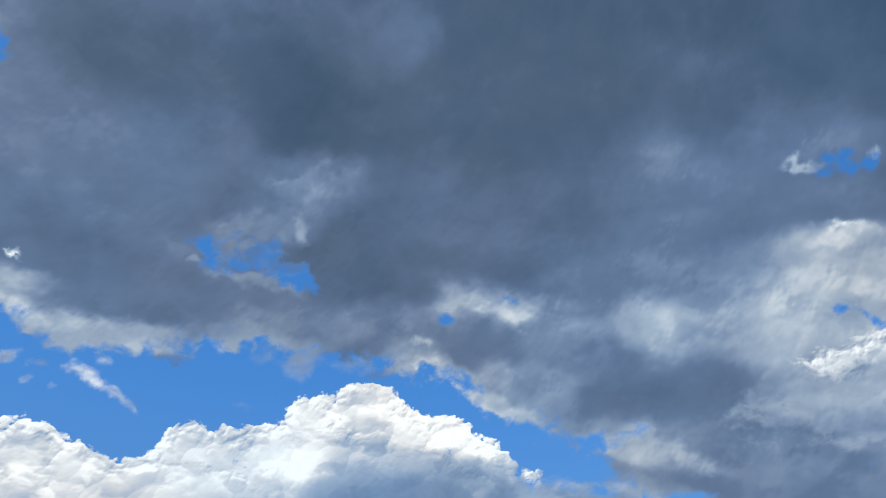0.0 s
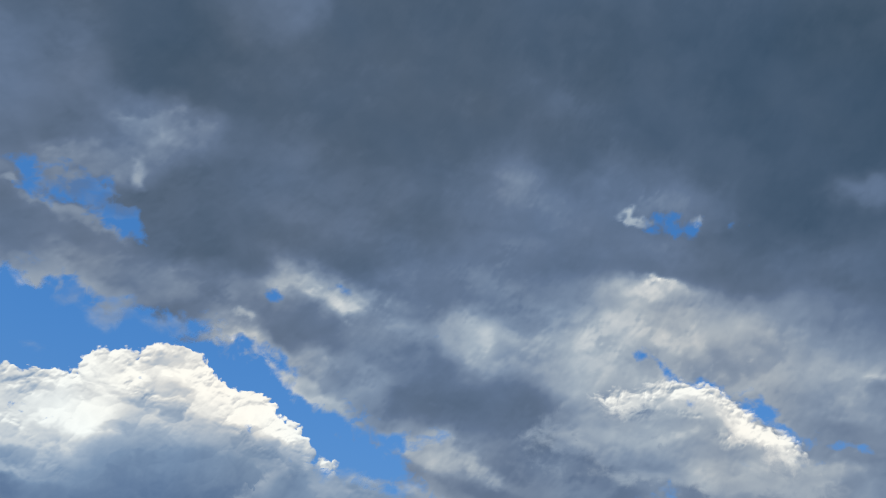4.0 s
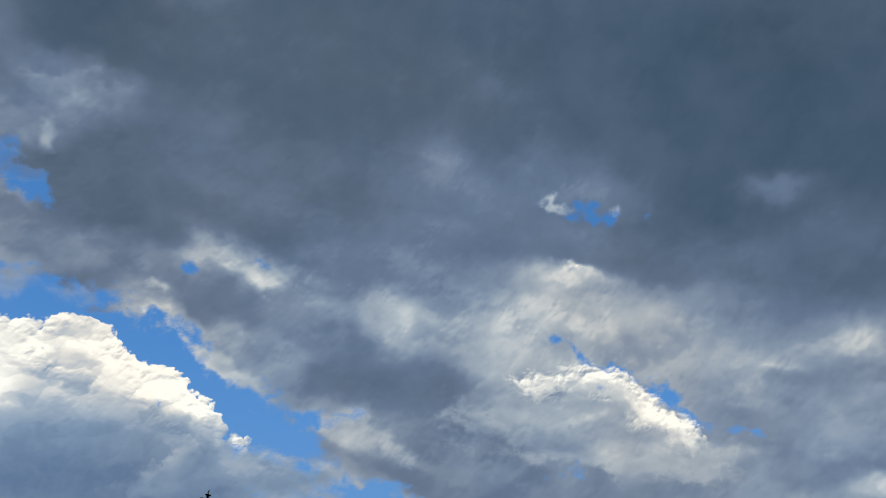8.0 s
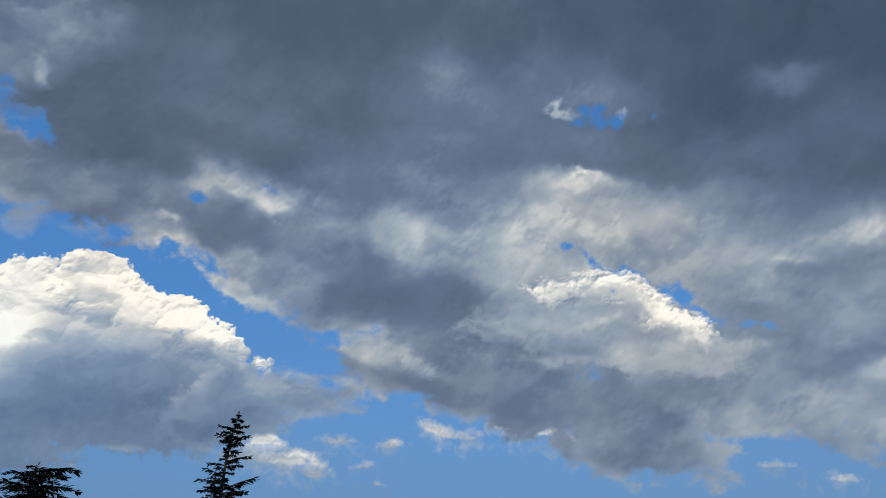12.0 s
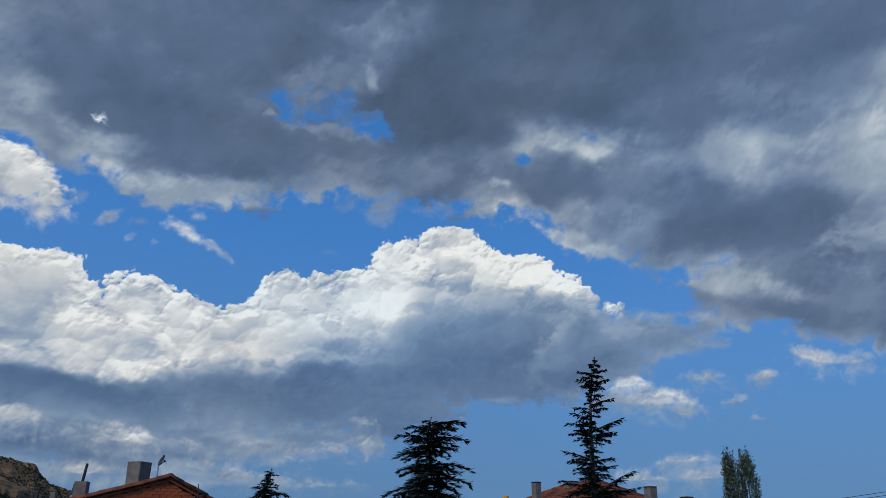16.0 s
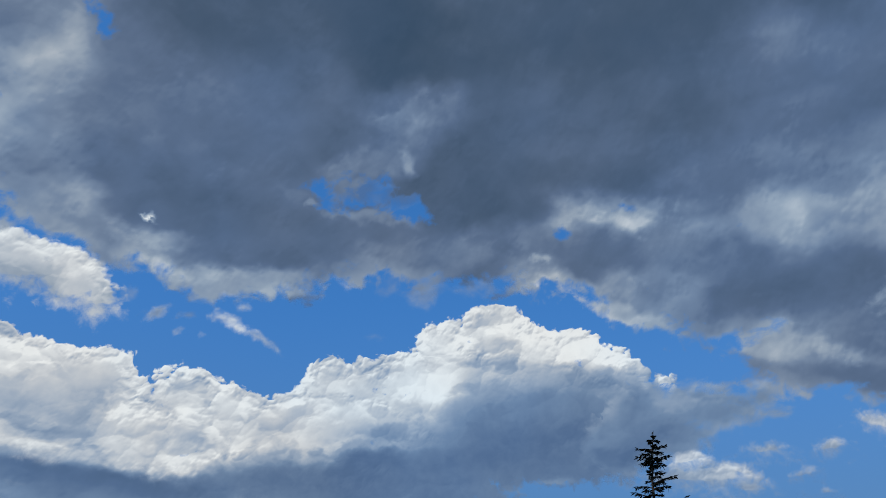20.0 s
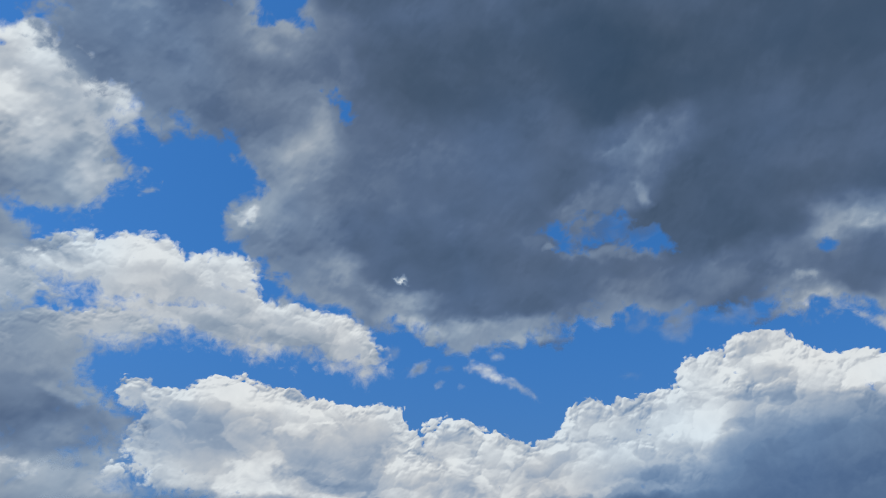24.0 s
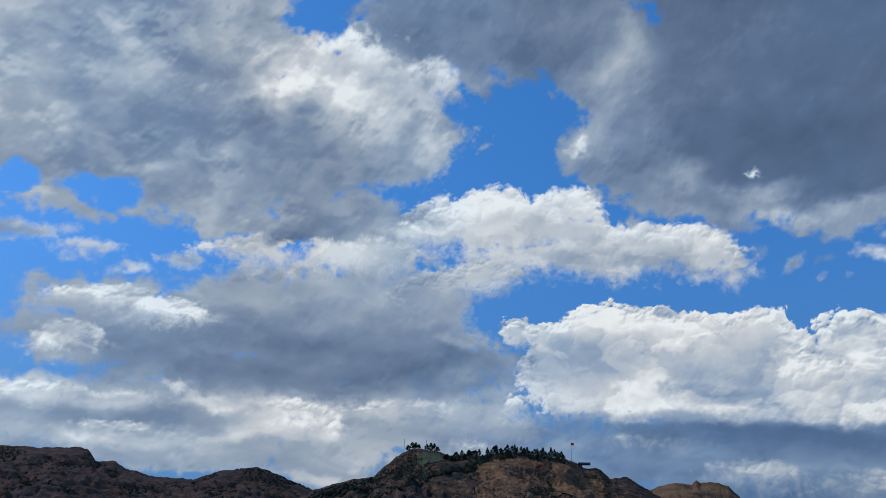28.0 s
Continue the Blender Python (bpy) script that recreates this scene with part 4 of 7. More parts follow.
LEFT_BANDS_TONES += [
    (-63.5, 10.5, 2.53, 0.73, 4, 0.04), (-76.2, 8.8, 2.66, 0.45, 6, 0.06), (-60.9, 9.6, 0.91, 0.44, 3, 0.03),
    (-72.7, 12.1, 0.83, 0.4, 6, 0.05), (-81.6, 10.7, 2.14, 0.37, 8, 0.08), (-72.6, 9.8, 5.61, 0.7, 6, 0.5),
    (-68.9, 11.2, 2.74, 0.36, 5, 0.2), (-58.5, 11.6, 2.51, 0.41, 3, 0.22), (-52.9, 11, 5.06, 0.82, 2, 0.26),
    (-66.1, 8.3, 5.54, 0.55, 4, 0.34), (-79.4, 7.2, 3.35, 0.44, 6, 0.34),
]
LEFT_BANDS_TONES += [
    (-68.5, 5.9, 5.11, 0.52, 4, 0.4), (-61.1, 5.3, 5.64, 0.61, 3, 0.42), (-71.6, 6.2, 1.94, 0.43, 4, 0.34),
    (-57.8, 6.9, 3.53, 0.39, 3, 0.36),
]
LOW_RIGHT_BANDS_PUFFS = [
    (-39.5, 8.8, 8.71, 1.34, 0, 0.5), (-31.8, 8.7, 7.3, 1.51, -1, 0.55), (-26.5, 8.6, 6.75, 1.64, -2, 0.55),
    (-45.3, 9.2, 5.76, 0.8, 1, 0.42), (-48.4, 9, 2.54, 0.5, 1, 0.3), (-39.1, 8.5, 8.25, 1.63, 0, 0.5),
    (-29, 8.3, 7.56, 1.18, -2, 0.52), (-33.2, 5.7, 3.57, 1.05, 4, 0.5), (-25, 5.3, 6.93, 0.52, 3, 0.3),
    (-17.5, 3.7, 5.32, 0.31, 2, 0.3), (-26.6, 4.3, 5.04, 0.73, 3, 0.5), (-21.5, 5.9, 15.37, 1.85, 3, 0.5),
    (-34.4, 4.2, 8.6, 1.36, 3, 0.5), (-35.6, 9.2, 12.62, 1.94, -1, 0.56), (-25.5, 8.5, 7.29, 1.81, -2, 0.56),
]
LOW_RIGHT_BANDS_TONES = [
    (-33.6, 9.1, 15.72, 2.3, -1, 0.54), (-43.3, 8.5, 6.72, 1.65, 0, 0.44), (-34.1, 8.8, 2.39, 0.48, -1, 0.44),
    (-19.6, 6.1, 18.76, 2.34, 3, 0.42), (-27, 6.9, 6.76, 0.52, 4, 0.5), (-17.5, 3.7, 6.84, 0.77, 2, 0.34),
    (-11.6, 3.8, 4.41, 0.2, 1, 0.3),
]
LOW_RIGHT_BANDS_TONES += [
    (-21.6, 9.6, 11.08, 1.4, -3, 0.62), (-25.8, 5.9, 9.54, 1.01, -1, 0.57), (-17.7, 11, 7.04, 1, -4, 0.6),
    (-31.7, 6.4, 4.03, 0.87, 0, 0.55), (-15.7, 6, 1.99, 0.65, -2, 0.5),
]
RIGHT_LOW_PUFFS = [
    (13.6, 10.8, 1.39, 1.06, 1, 0.14), (12.7, 9.6, 2.92, 0.88, -4, 0.38), (15.4, 9.3, 2.89, 1.18, -8, 0.3),
    (16.9, 9.6, 1.25, 0.62, -20, 0.18), (17.3, 8.4, 1.46, 0.67, 0, 0.33), (19.2, 11, 1.46, 0.74, -1, 0.28),
    (23.1, 10.8, 1.01, 0.6, -1, 0.33), (26.9, 11.7, 1.76, 0.79, -18, 0.2), (29.4, 11.3, 1.34, 0.59, -13, 0.28),
    (32.7, 11.6, 2.97, 0.83, -12, 0.18), (35.3, 11.2, 1.98, 0.8, -9, 0.18), (36.4, 10.4, 2.5, 0.97, -9, 0.38),
    (21.1, 9.3, 0.78, 0.42, -1, 0.43), (22.1, 8.1, 0.71, 0.35, 0, 0.48), (17.6, 5.1, 2.16, 0.59, 1, 0.3),
]
RIGHT_LOW_PUFFS += [
    (18.5, 4, 2.14, 0.71, 1, 0.32), (14.3, 3.9, 1.66, 0.71, 1, 0.3), (38.1, 3.3, 1.54, 0.47, 0, 0.23),
    (54.1, 7.6, 1.24, 0.53, -4, 0.28), (50.8, 8.3, 1.31, 0.38, -4, 0.38),
]
RIGHT_LOW_TONES = [
    (13.6, 11, 0.94, 0.42, 1, 0.1), (15.4, 8.9, 2.1, 0.29, -8, 0.41), (35.4, 11.5, 0.85, 0.23, -10, 0.11),
    (32.7, 11.8, 1.83, 0.24, -12, 0.15), (33.9, 10.8, 2.87, 0.27, -9, 0.41), (16.9, 9.8, 0.83, 0.21, -20, 0.13),
]
STREAK_PUFFS = [
    (-21.7, 21.4, 0.84, 0.24, -7, 0.12), (-20.1, 20.8, 1.1, 0.32, -29, 0.08), (-18.6, 20.2, 1.03, 0.16, -29, 0.2),
    (-19.7, 22.4, 0.51, 0.33, 8, 0.25), (-22.6, 20.1, 0.6, 0.28, -7, 0.2), (-24.2, 20.1, 0.44, 0.2, 9, 0.3),
    (-26, 21.4, 0.75, 0.38, 42, 0.4), (-24, 21.3, 0.59, 0.24, 10, 0.45), (-21.9, 23.4, 1.14, 0.28, 10, 0.3),
    (-16.8, 24, 0.96, 0.33, -13, 0.3),
]
HAZE_WISPS_PUFFS = [
    (16.4, 4.3, 3.05, 0.53, -1, 0.28), (18.3, 4.9, 1.87, 0.46, -1, 0.26), (-11.1, 31.5, 2.23, 1.2, 20, 0.6),
    (-7.1, 31.3, 1.94, 1.23, 17, 0.62), (-4.5, 25, 1.72, 1.11, 42, 0.4), (-0.5, 24, 0.95, 0.39, 1, 0.35),
    (-3.1, 26.1, 1.29, 0.51, 22, 0.4), (-9.6, 20.6, 0.67, 0.21, 4, 0.45), (3.1, 24.2, 0.51, 0.6, 39, 0.2),
    (-4.7, 24.1, 1.63, 1.17, 44, 0.45), (-26.2, 21.4, 0.85, 0.59, 32, 0.4), (-0.5, 24, 0.97, 0.36, -8, 0.4),
    (-28.3, 22.4, 0.6, 0.51, 3, 0.35), (-17.4, 24.1, 1.69, 0.43, -16, 0.3), (-11.8, 24.4, 0.82, 0.42, -39, 0.2),
]
HAZE_WISPS_PUFFS += [
    (-20.1, 24.6, 1.38, 0.37, -15, 0.3), (-16.7, 23.9, 1.16, 0.38, 14, 0.26), (-12, 24.4, 0.68, 0.3, -28, 0.2),
    (-3.8, 25.2, 1.73, 0.69, 39, 0.42), (-5.5, 26.1, 2.16, 0.6, 20, 0.4), (-23.9, 23.4, 1.19, 0.36, -24, 0.3),
    (-14.1, 23.7, 1.09, 0.3, 23, 0.3), (-28.6, 24.3, 1.15, 0.46, -32, 0.3), (-25.8, 21.4, 0.55, 0.35, 70, 0.35),
    (2.2, 25.8, 0.69, 1.03, -4, 0.4), (-0.1, 24.1, 0.95, 0.3, 7, 0.4), (-7.6, 24.6, 0.94, 0.39, 31, 0.45),
]
LEFT_EDGE_PUFFS = [
    (-80.2, 20.5, 2.05, 0.47, 8, 0.12), (-77.5, 19.8, 2.02, 0.8, 6, 0.16), (-80.4, 19.6, 1.06, 0.39, 12, 0.2),
    (-73, 20.8, 1.94, 0.37, 10, 0.25), (-84.2, 21.2, 1.66, 0.38, 15, 0.4), (-85.9, 21, 1.29, 0.75, 15, 0.35),
]
BANK_TAIL_PUFFS = [
    (12.2, 14.3, 3.3, 2.1, -3, 0.53), (15.5, 14.5, 3.61, 1.5, -8, 0.49), (18.9, 14.7, 2.72, 0.9, -7, 0.47),
    (13.7, 12.4, 3.25, 1.5, -2, 0.49), (15.7, 11.8, 1.6, 0.9, -3, 0.47), (9.5, 12.1, 2.51, 2.1, -2, 0.55),
]
BANK_TAIL_TONES = [
    (13.5, 15.3, 2.05, 0.76, -3, 0.41), (16, 15.4, 2, 0.42, -4, 0.39), (12.1, 12.8, 2.47, 0.84, -2, 0.56),
    (14.5, 11.9, 1.61, 0.58, -3, 0.45),
]
LEFT_CROWN_PUFFS = [
    (-79.9, 17.2, 2.99, 0.85, 6, 0.1), (-76, 17.5, 2.98, 1.04, 5, 0.08), (-73.2, 17.3, 1.85, 0.97, 2, 0.06),
    (-81.7, 14, 1.54, 0.98, 10, 0.1), (-80, 14.6, 2.1, 0.84, -1, 0.14),
]
LEFT_CROWN_TONES = [
    (-77.8, 16.4, 4.72, 0.55, 3, 0.3), (-73.2, 17.3, 1.69, 0.73, 3, 0.03), (-81.3, 14, 1.38, 0.67, -7, 0.05),
    (-79.9, 17.5, 3.17, 0.35, 7, 0.05), (-76.1, 17.8, 2.6, 0.4, 5, 0.08), (-79.4, 15.3, 2.52, 0.38, -12, 0.3),
]
BAND_TUFTS_PUFFS = [
    (-81.6, 10.7, 1.98, 0.55, 8, 0.12), (-79.6, 11, 1.03, 0.45, 8, 0.12), (-82.9, 10.4, 1.29, 0.51, 8, 0.14),
    (-72.6, 12.1, 0.68, 0.47, 6, 0.1), (-76.2, 10.8, 1.8, 0.38, 7, 0.2), (-65.6, 11.1, 1.21, 0.61, 5, 0.12),
    (-64, 10.9, 1.47, 0.89, 4, 0.08), (-62.3, 10.8, 1.07, 0.65, 4, 0.1), (-61.1, 10, 0.66, 0.69, 3, 0.05),
    (-62.2, 9.6, 1.64, 0.4, 4, 0.12), (-76.9, 8.6, 1.76, 0.41, 6, 0.16), (-74.7, 8.6, 1.45, 0.3, 6, 0.22),
    (-58.5, 11.6, 2.51, 0.37, 3, 0.2), (-54.7, 11.7, 2.11, 0.37, 2, 0.2),
]
BAND_TUFTS_TONES = [
    (-63.9, 10.2, 2.44, 0.4, 4, 0.2),
]
PEAK_SKIRT_PUFFS = [
    (35.9, 19.4, 4.98, 1.63, 0, 0.42), (41.4, 17.3, 5.18, 1.34, -1, 0.36), (33.2, 21, 2.11, 1.41, 1, 0.38),
    (46.5, 16, 3.03, 0.84, -2, 0.38), (40.2, 18.8, 2.79, 1.06, -21, 0.36),
]
PEAK_SKIRT_PUFFS += [
    (37.5, 17.7, 6.2, 1.3, 0, 0.44), (43, 16.8, 4.35, 1.12, -12, 0.42), (31.3, 19.7, 2.54, 1.08, 2, 0.38),
    (46.6, 16.1, 2.29, 0.79, -13, 0.4),
]
PEAK_SKIRT_TONES = [
    (38.1, 19.4, 2.46, 0.65, 0, 0.36), (43.1, 17.5, 2.36, 0.47, -2, 0.24),
]
PEAK_SKIRT_TONES += [
    (37.5, 17.5, 5.37, 1.05, 0, 0.46), (42.6, 17.4, 2.38, 0.73, -17, 0.34),
]
STREAK_LOW_PUFFS = [
    (-30.7, 7.4, 1.85, 0.71, -9, 0.17), (-30.1, 6.9, 1.07, 0.41, -1, 0.15), (-32.6, 7.8, 1.4, 0.41, -1, 0.27),
    (-22.1, 6.5, 1.17, 0.52, -18, 0.13), (-23, 6.2, 2.69, 0.4, -2, 0.37), (-18.5, 5.9, 1.4, 0.48, -8, 0.21),
    (-39, 9.6, 1.05, 0.3, 0, 0.19), (-36.3, 9.5, 1.55, 0.29, -1, 0.32), (-24.5, 4.1, 2.71, 0.67, -1, 0.37),
    (-17.9, 4.4, 2.45, 0.48, -1, 0.34), (-27.2, 3.6, 2.8, 0.5, 0, 0.37), (-50.7, 9.2, 1.47, 0.55, 2, 0.12),
    (-22.5, 6.3, 1.66, 0.5, -9, 0.15), (-29.4, 7.1, 1.55, 0.71, -1, 0.19), (-24.4, 6, 2.12, 0.34, -2, 0.31),
]
STREAK_LOW_PUFFS += [
    (-10.9, 6, 2.64, 0.59, 2, 0.37), (-13.6, 6.1, 1.5, 0.29, 2, 0.33), (-8.1, 6, 1.04, 0.47, -13, 0.33),
    (-5.6, 6.3, 1.15, 0.73, 1, 0.29), (-6, 7.8, 0.94, 0.67, 1, 0.35), (-16.3, 3.9, 4.8, 0.46, 2, 0.37),
    (-10, 3.6, 3.02, 0.29, 1, 0.37), (-24.2, 4.4, 2.4, 0.34, 3, 0.31),
]
STREAK_LOW_TONES = [
    (-30.6, 7.6, 1.02, 0.24, -9, 0.11), (-22, 6.6, 0.69, 0.15, -18, 0.08), (-22.6, 6.5, 0.89, 0.15, -12, 0.09),
    (-10.7, 5.8, 1.46, 0.2, 2, 0.1),
]


def reach(az, el, puff):
    """Signed depth in degrees inside one puff, and its scaled distance."""
    a, e, rx, ry, tilt = puff[:5]
    du, dv = (az - a) * math.cos(radians(e)), el - e
    c, s = math.cos(radians(tilt)), math.sin(radians(tilt))
    q = np.sqrt(((du * c + dv * s) / rx) ** 2 + ((dv * c - du * s) / ry) ** 2)
    return (1 - q) * min(rx, ry), q


def plane_noise(u, v, seed=0):
    """Smooth noise of -1 to 1 over a plane."""
    iu, iv = np.floor(u), np.floor(v)
    fu, fv = u - iu, v - iv
    iu, iv = (iu.astype(np.int32) + seed * 37) & 255, (iv.astype(np.int32) + seed * 91) & 255
    ju, jv = (iu + 1) & 255, (iv + 1) & 255
    fu, fv = fu * fu * fu * (fu * (fu * 6 - 15) + 10), fv * fv * fv * (fv * (fv * 6 - 15) + 10)
    a, b = DICE[0][iu, iv], DICE[0][iu, jv]
    a = a + (DICE[0][ju, iv] - a) * fu
    b = b + (DICE[0][ju, jv] - b) * fu
    return a + (b - a) * fv


def plane_fbm(u, v, octaves=5, seed=0, gain=0.5):
    total, amp, norm = 0, 1.0, 0
    for k in range(octaves):
        total = total + amp * 1.5 * plane_noise(u, v, seed + k)
        norm += amp
        amp *= gain
        u, v = 1.62 * u - 1.22 * v + 5.3, 1.22 * u + 1.62 * v + 9.1
    return total / norm


def plane_lumps(u, v, seed=0):
    """Heads packed side by side: 1 on top of each, falling to creases between them."""
    iu, iv = np.floor(u), np.floor(v)
    fu, fv = u - iu, v - iv
    iu, iv = iu.astype(np.int32) + seed * 37, iv.astype(np.int32) + seed * 91
    best = np.full(u.shape, 9.0, np.float32)
    for a in (-1, 0, 1):
        for b in (-1, 0, 1):
            ka, kb = (iu + a) & 255, (iv + b) & 255
            best = np.minimum(best, (a + 0.5 + 0.42 * DICE[0][ka, kb] - fu) ** 2 + (b + 0.5 + 0.42 * DICE[1][ka, kb] - fv) ** 2)
    return 1 - best


DICE = np.random.RandomState(5).uniform(-1, 1, (2, 256, 256)).astype(np.float32)
SUNWARD = (-0.45, 0.89)


def cloud(name, label, puffs, holes, tones, material, height, far, step, warp, edge_noise, billow, detail, rim_tone, seed, rel=0.06, rim=1.2, kind="", parent=None):
    """A cloud of overlapping puffs, seen from below: a sheet with relief at its real height, or at far metres where it
    stands as a bank. Its thickness is a tone with sun and shade painted in.
    """
    pa = np.array([p[:4] for p in puffs])
    ca = np.cos(np.radians(pa[:, 1]))
    r = np.maximum(pa[:, 2], pa[:, 3])
    az0, az1 = (pa[:, 0] - r / ca).min() - 3, (pa[:, 0] + r / ca).max() + 3
    el0, el1 = max(1.0, (pa[:, 1] - r).min() - 2), min(57.0, (pa[:, 1] + r).max() + 2)
    wide = step * 1.12
    az, el = np.meshgrid(np.arange(az0, az1, wide).astype(np.float32), np.arange(el0, el1, step).astype(np.float32))
    shape = az.shape
    u, v = 0.88 * az, el
    w1, w2 = plane_fbm(u / 4.1, v / 4.1, 5, seed, 0.55), plane_fbm(u / 4.1 + 40, v / 4.1, 5, seed + 50, 0.55)
    wa, we = az + warp * w1 / np.cos(np.radians(el)), el + warp * w2

    def window(p, spread):
        pad = spread * max(p[2], p[3]) + 2.5 * warp + 0.5
        side = pad / math.cos(radians(min(p[1] + pad, 66.0)))
        i0, i1 = int((p[1] - pad - el0) / step), int((p[1] + pad - el0) / step) + 2
        j0, j1 = int((p[0] - side - az0) / wide), int((p[0] + side - az0) / wide) + 2
        return slice(max(i0, 0), max(i1, 0)), slice(max(j0, 0), max(j1, 0))

    cover = np.full(shape, -9.0, np.float32)
    weight, mixed = np.full(shape, 1e-6, np.float32), np.full(shape, 5e-7, np.float32)
    for p in puffs:
        w = window(p, 2.0)
        s, q = reach(wa[w], we[w], p)
        h = np.maximum(0.8 - np.abs(cover[w] - s), 0) / 0.8
        cover[w] = np.maximum(cover[w], s) + h * h * 0.2
        g = np.exp(-2.2 * q * q)
        weight[w] += g
        mixed[w] += g * p[5]
    thickness = mixed / weight
    torn1, torn2 = plane_fbm(u / 1.5, v / 1.1, 5, seed + 15, 0.6), plane_fbm(u / 1.5, v / 1.1, 5, seed + 17, 0.6)
    # tones paint lit tops and shaded bases over the puffs' own
    for p in tones:
        w = window(p, 1.75)
        small = math.exp(-1.2 * p[3])
        s, q = reach(wa[w] + small * torn1[w], we[w] + 0.7 * small * torn2[w], p)
        g = ramp01(1.75 - q, 0.0, 1.55)
        thickness[w] += (p[5] - thickness[w]) * g * (1 - small * (1 - ramp01(torn1[w] + 0.8 * g, -0.1, 0.8)))
    rim_cover = cover.copy()
    crown = ramp01(-np.gradient(cover, axis=0) / step, -0.35, 0.35)
    for p in holes:
        w = window(p, 3.0)
        s, q = reach(wa[w], we[w], p)
        cover[w] = np.minimum(cover[w], 0.05 - np.where(s < 0, 1.5, 0.7) * s + 0.3 * torn1[w])

    def lit(relief):
        """How far the relief turns towards the sun."""
        gv, gu = np.gradient(relief, step, 0.88 * wide)
        return -(gu * SUNWARD[0] + gv * SUNWARD[1])

    bu = u + 0.4 * w2 + 0.3 * plane_fbm(u / 1.3, v / 1.3, 4, seed + 61)
    bv = v + 0.4 * w1 + 0.3 * plane_fbm(u / 1.3, v / 1.3, 4, seed + 71)
    patches = plane_fbm(u / 5, v / 4, 3, seed + 90)
    if billow:
        sizes = (3.6, 1.9, 1.0, 0.5, 0.26)
        heads = [plane_lumps(bu / z, bv / (0.85 * z), seed + 7 * k) for k, z in enumerate(sizes)]
        lumps = 2 * (1.9 * heads[1] + heads[2] + 0.5 * heads[3]) / 3.4 - 1.6
        cover = cover + edge_noise * (lumps + 0.55 * (heads[3] - 0.8) + 0.45 * (heads[4] - 0.8))
        cover = cover * (0.25 + 0.75 * np.maximum(crown, ramp01(cover, 1.0, 2.2)))
        rimmed = ramp01(1.8 - rim_cover, 0.0, 1.4) * crown
        shade = 0
        for k, (z, most) in enumerate(zip(sizes, (0.36, 0.42, 0.42, 0.38, 0.32))):
            shown = ramp01(plane_fbm(u / (2.2 * z), v / (1.6 * z), 2, seed + 80 + k), -0.3, 0.5)
            shade = shade + (0.25 + 0.75 * np.maximum(shown, 0.7 * rimmed) if k < 2 else np.maximum(0.45 * shown, rimmed) * ramp01(patches + rimmed, -0.2, 0.6)) * most * np.clip(lit(z * heads[k]), -1.0, 1.0)
        clots = ramp01(plane_fbm(bu / 3.4, bv / 2.4, 5, seed + 24, 0.55), -0.06, 0.2)
        grain = 0.5 * plane_fbm(bu / 4.5, bv / 3.2, 4, seed + 21) + 0.4 * (0.5 - clots) - (0.5 + 0.45 * rimmed) * shade
        pale = 0.2 + 0.8 * ramp01(thickness, 0.62, 0.2)
    else:
        squeeze = 0.55 if height > 9000 else 0.8
        lumps = plane_fbm(bu / 2.6, bv / (2.6 * squeeze), 6, seed + 9, 0.55)
        shreds = plane_fbm(bu / 1.5 + 0.4 * w1, bv / (1.5 * squeeze), 5, seed + 12, 0.55)
        cover = cover + edge_noise * (lumps + 0.5 * shreds + 0.5 * torn1)
        swell = plane_fbm(u / 5.5 + 0.3 * w2, v / (5.5 * squeeze) + 0.3 * w1, 2, seed + 33, 0.5)
        clots = ramp01(plane_fbm(bu / 3.0, bv / (3.0 * squeeze), 6, seed + 24, 0.52), -0.1, 0.45)
        grain = 0.5 * plane_fbm(u / 6.5, v / 5, 4, seed + 21) - 0.3 * np.clip(lit(3.0 * swell), -1, 1) + 0.45 * plane_fbm(bu / 2.4, bv / (2.4 * squeeze), 6, seed + 27, 0.5) + 0.5 * (0.4 - clots) * ramp01(patches, -0.3, 0.4)
        pale = 0.3 + 0.9 * ramp01(thickness, 0.8, 0.25)
    # grain holds painted relief shading: sides towards the sun lighter, creases darker
    thickness = thickness + detail * pale * grain
    # painted bright rim along the edges
    thin = (1 - ramp01(np.minimum(cover + 0.75 * rim, rim_cover), 0.0, rim)) * ramp01(plane_fbm(u / 4.8, v / 4.8, 3, seed + 41), -0.7, 0.3)
    if billow:
        thin = thin * crown
    thickness = thickness + (np.minimum(rim_tone + 0.4 * detail * grain, thickness) - thickness) * thin * 0.8
    thickness = np.clip(thickness, 0.01, 1.0)
    dist = np.minimum(height / np.maximum(np.sin(np.radians(el)), 0.05), far)
    dist = dist * (1 - rel * (ramp01(cover, 0, 3) * (0.5 + 0.5 * thickness) + 0.35 * lumps * ramp01(cover, -0.2, 1)))
    cover, thickness = cover.ravel(), thickness.ravel()
    pos = heading(az.ravel(), el.ravel()) * dist.ravel()[:, None] + np.array([0, 0, EYE])
    keep = (cover > -0.85).reshape(shape)
    quad = keep[:-1, :-1] | keep[1:, :-1] | keep[:-1, 1:] | keep[1:, 1:]
    idx = np.arange(az.size).reshape(shape)
    faces = np.stack([idx[:-1, :-1][quad], idx[:-1, 1:][quad], idx[1:, 1:][quad], idx[1:, :-1][quad]], -1)
    used, inverse = np.unique(faces, return_inverse=True)
    faces = inverse.reshape(-1, 4)
    me = bpy.data.meshes.new(name)
    me.vertices.add(len(used))
    me.vertices.foreach_set("co", pos[used].astype(np.float32).ravel())
    me.loops.add(faces.size)
    me.loops.foreach_set("vertex_index", faces.astype(np.int32).ravel())
    me.polygons.add(len(faces))
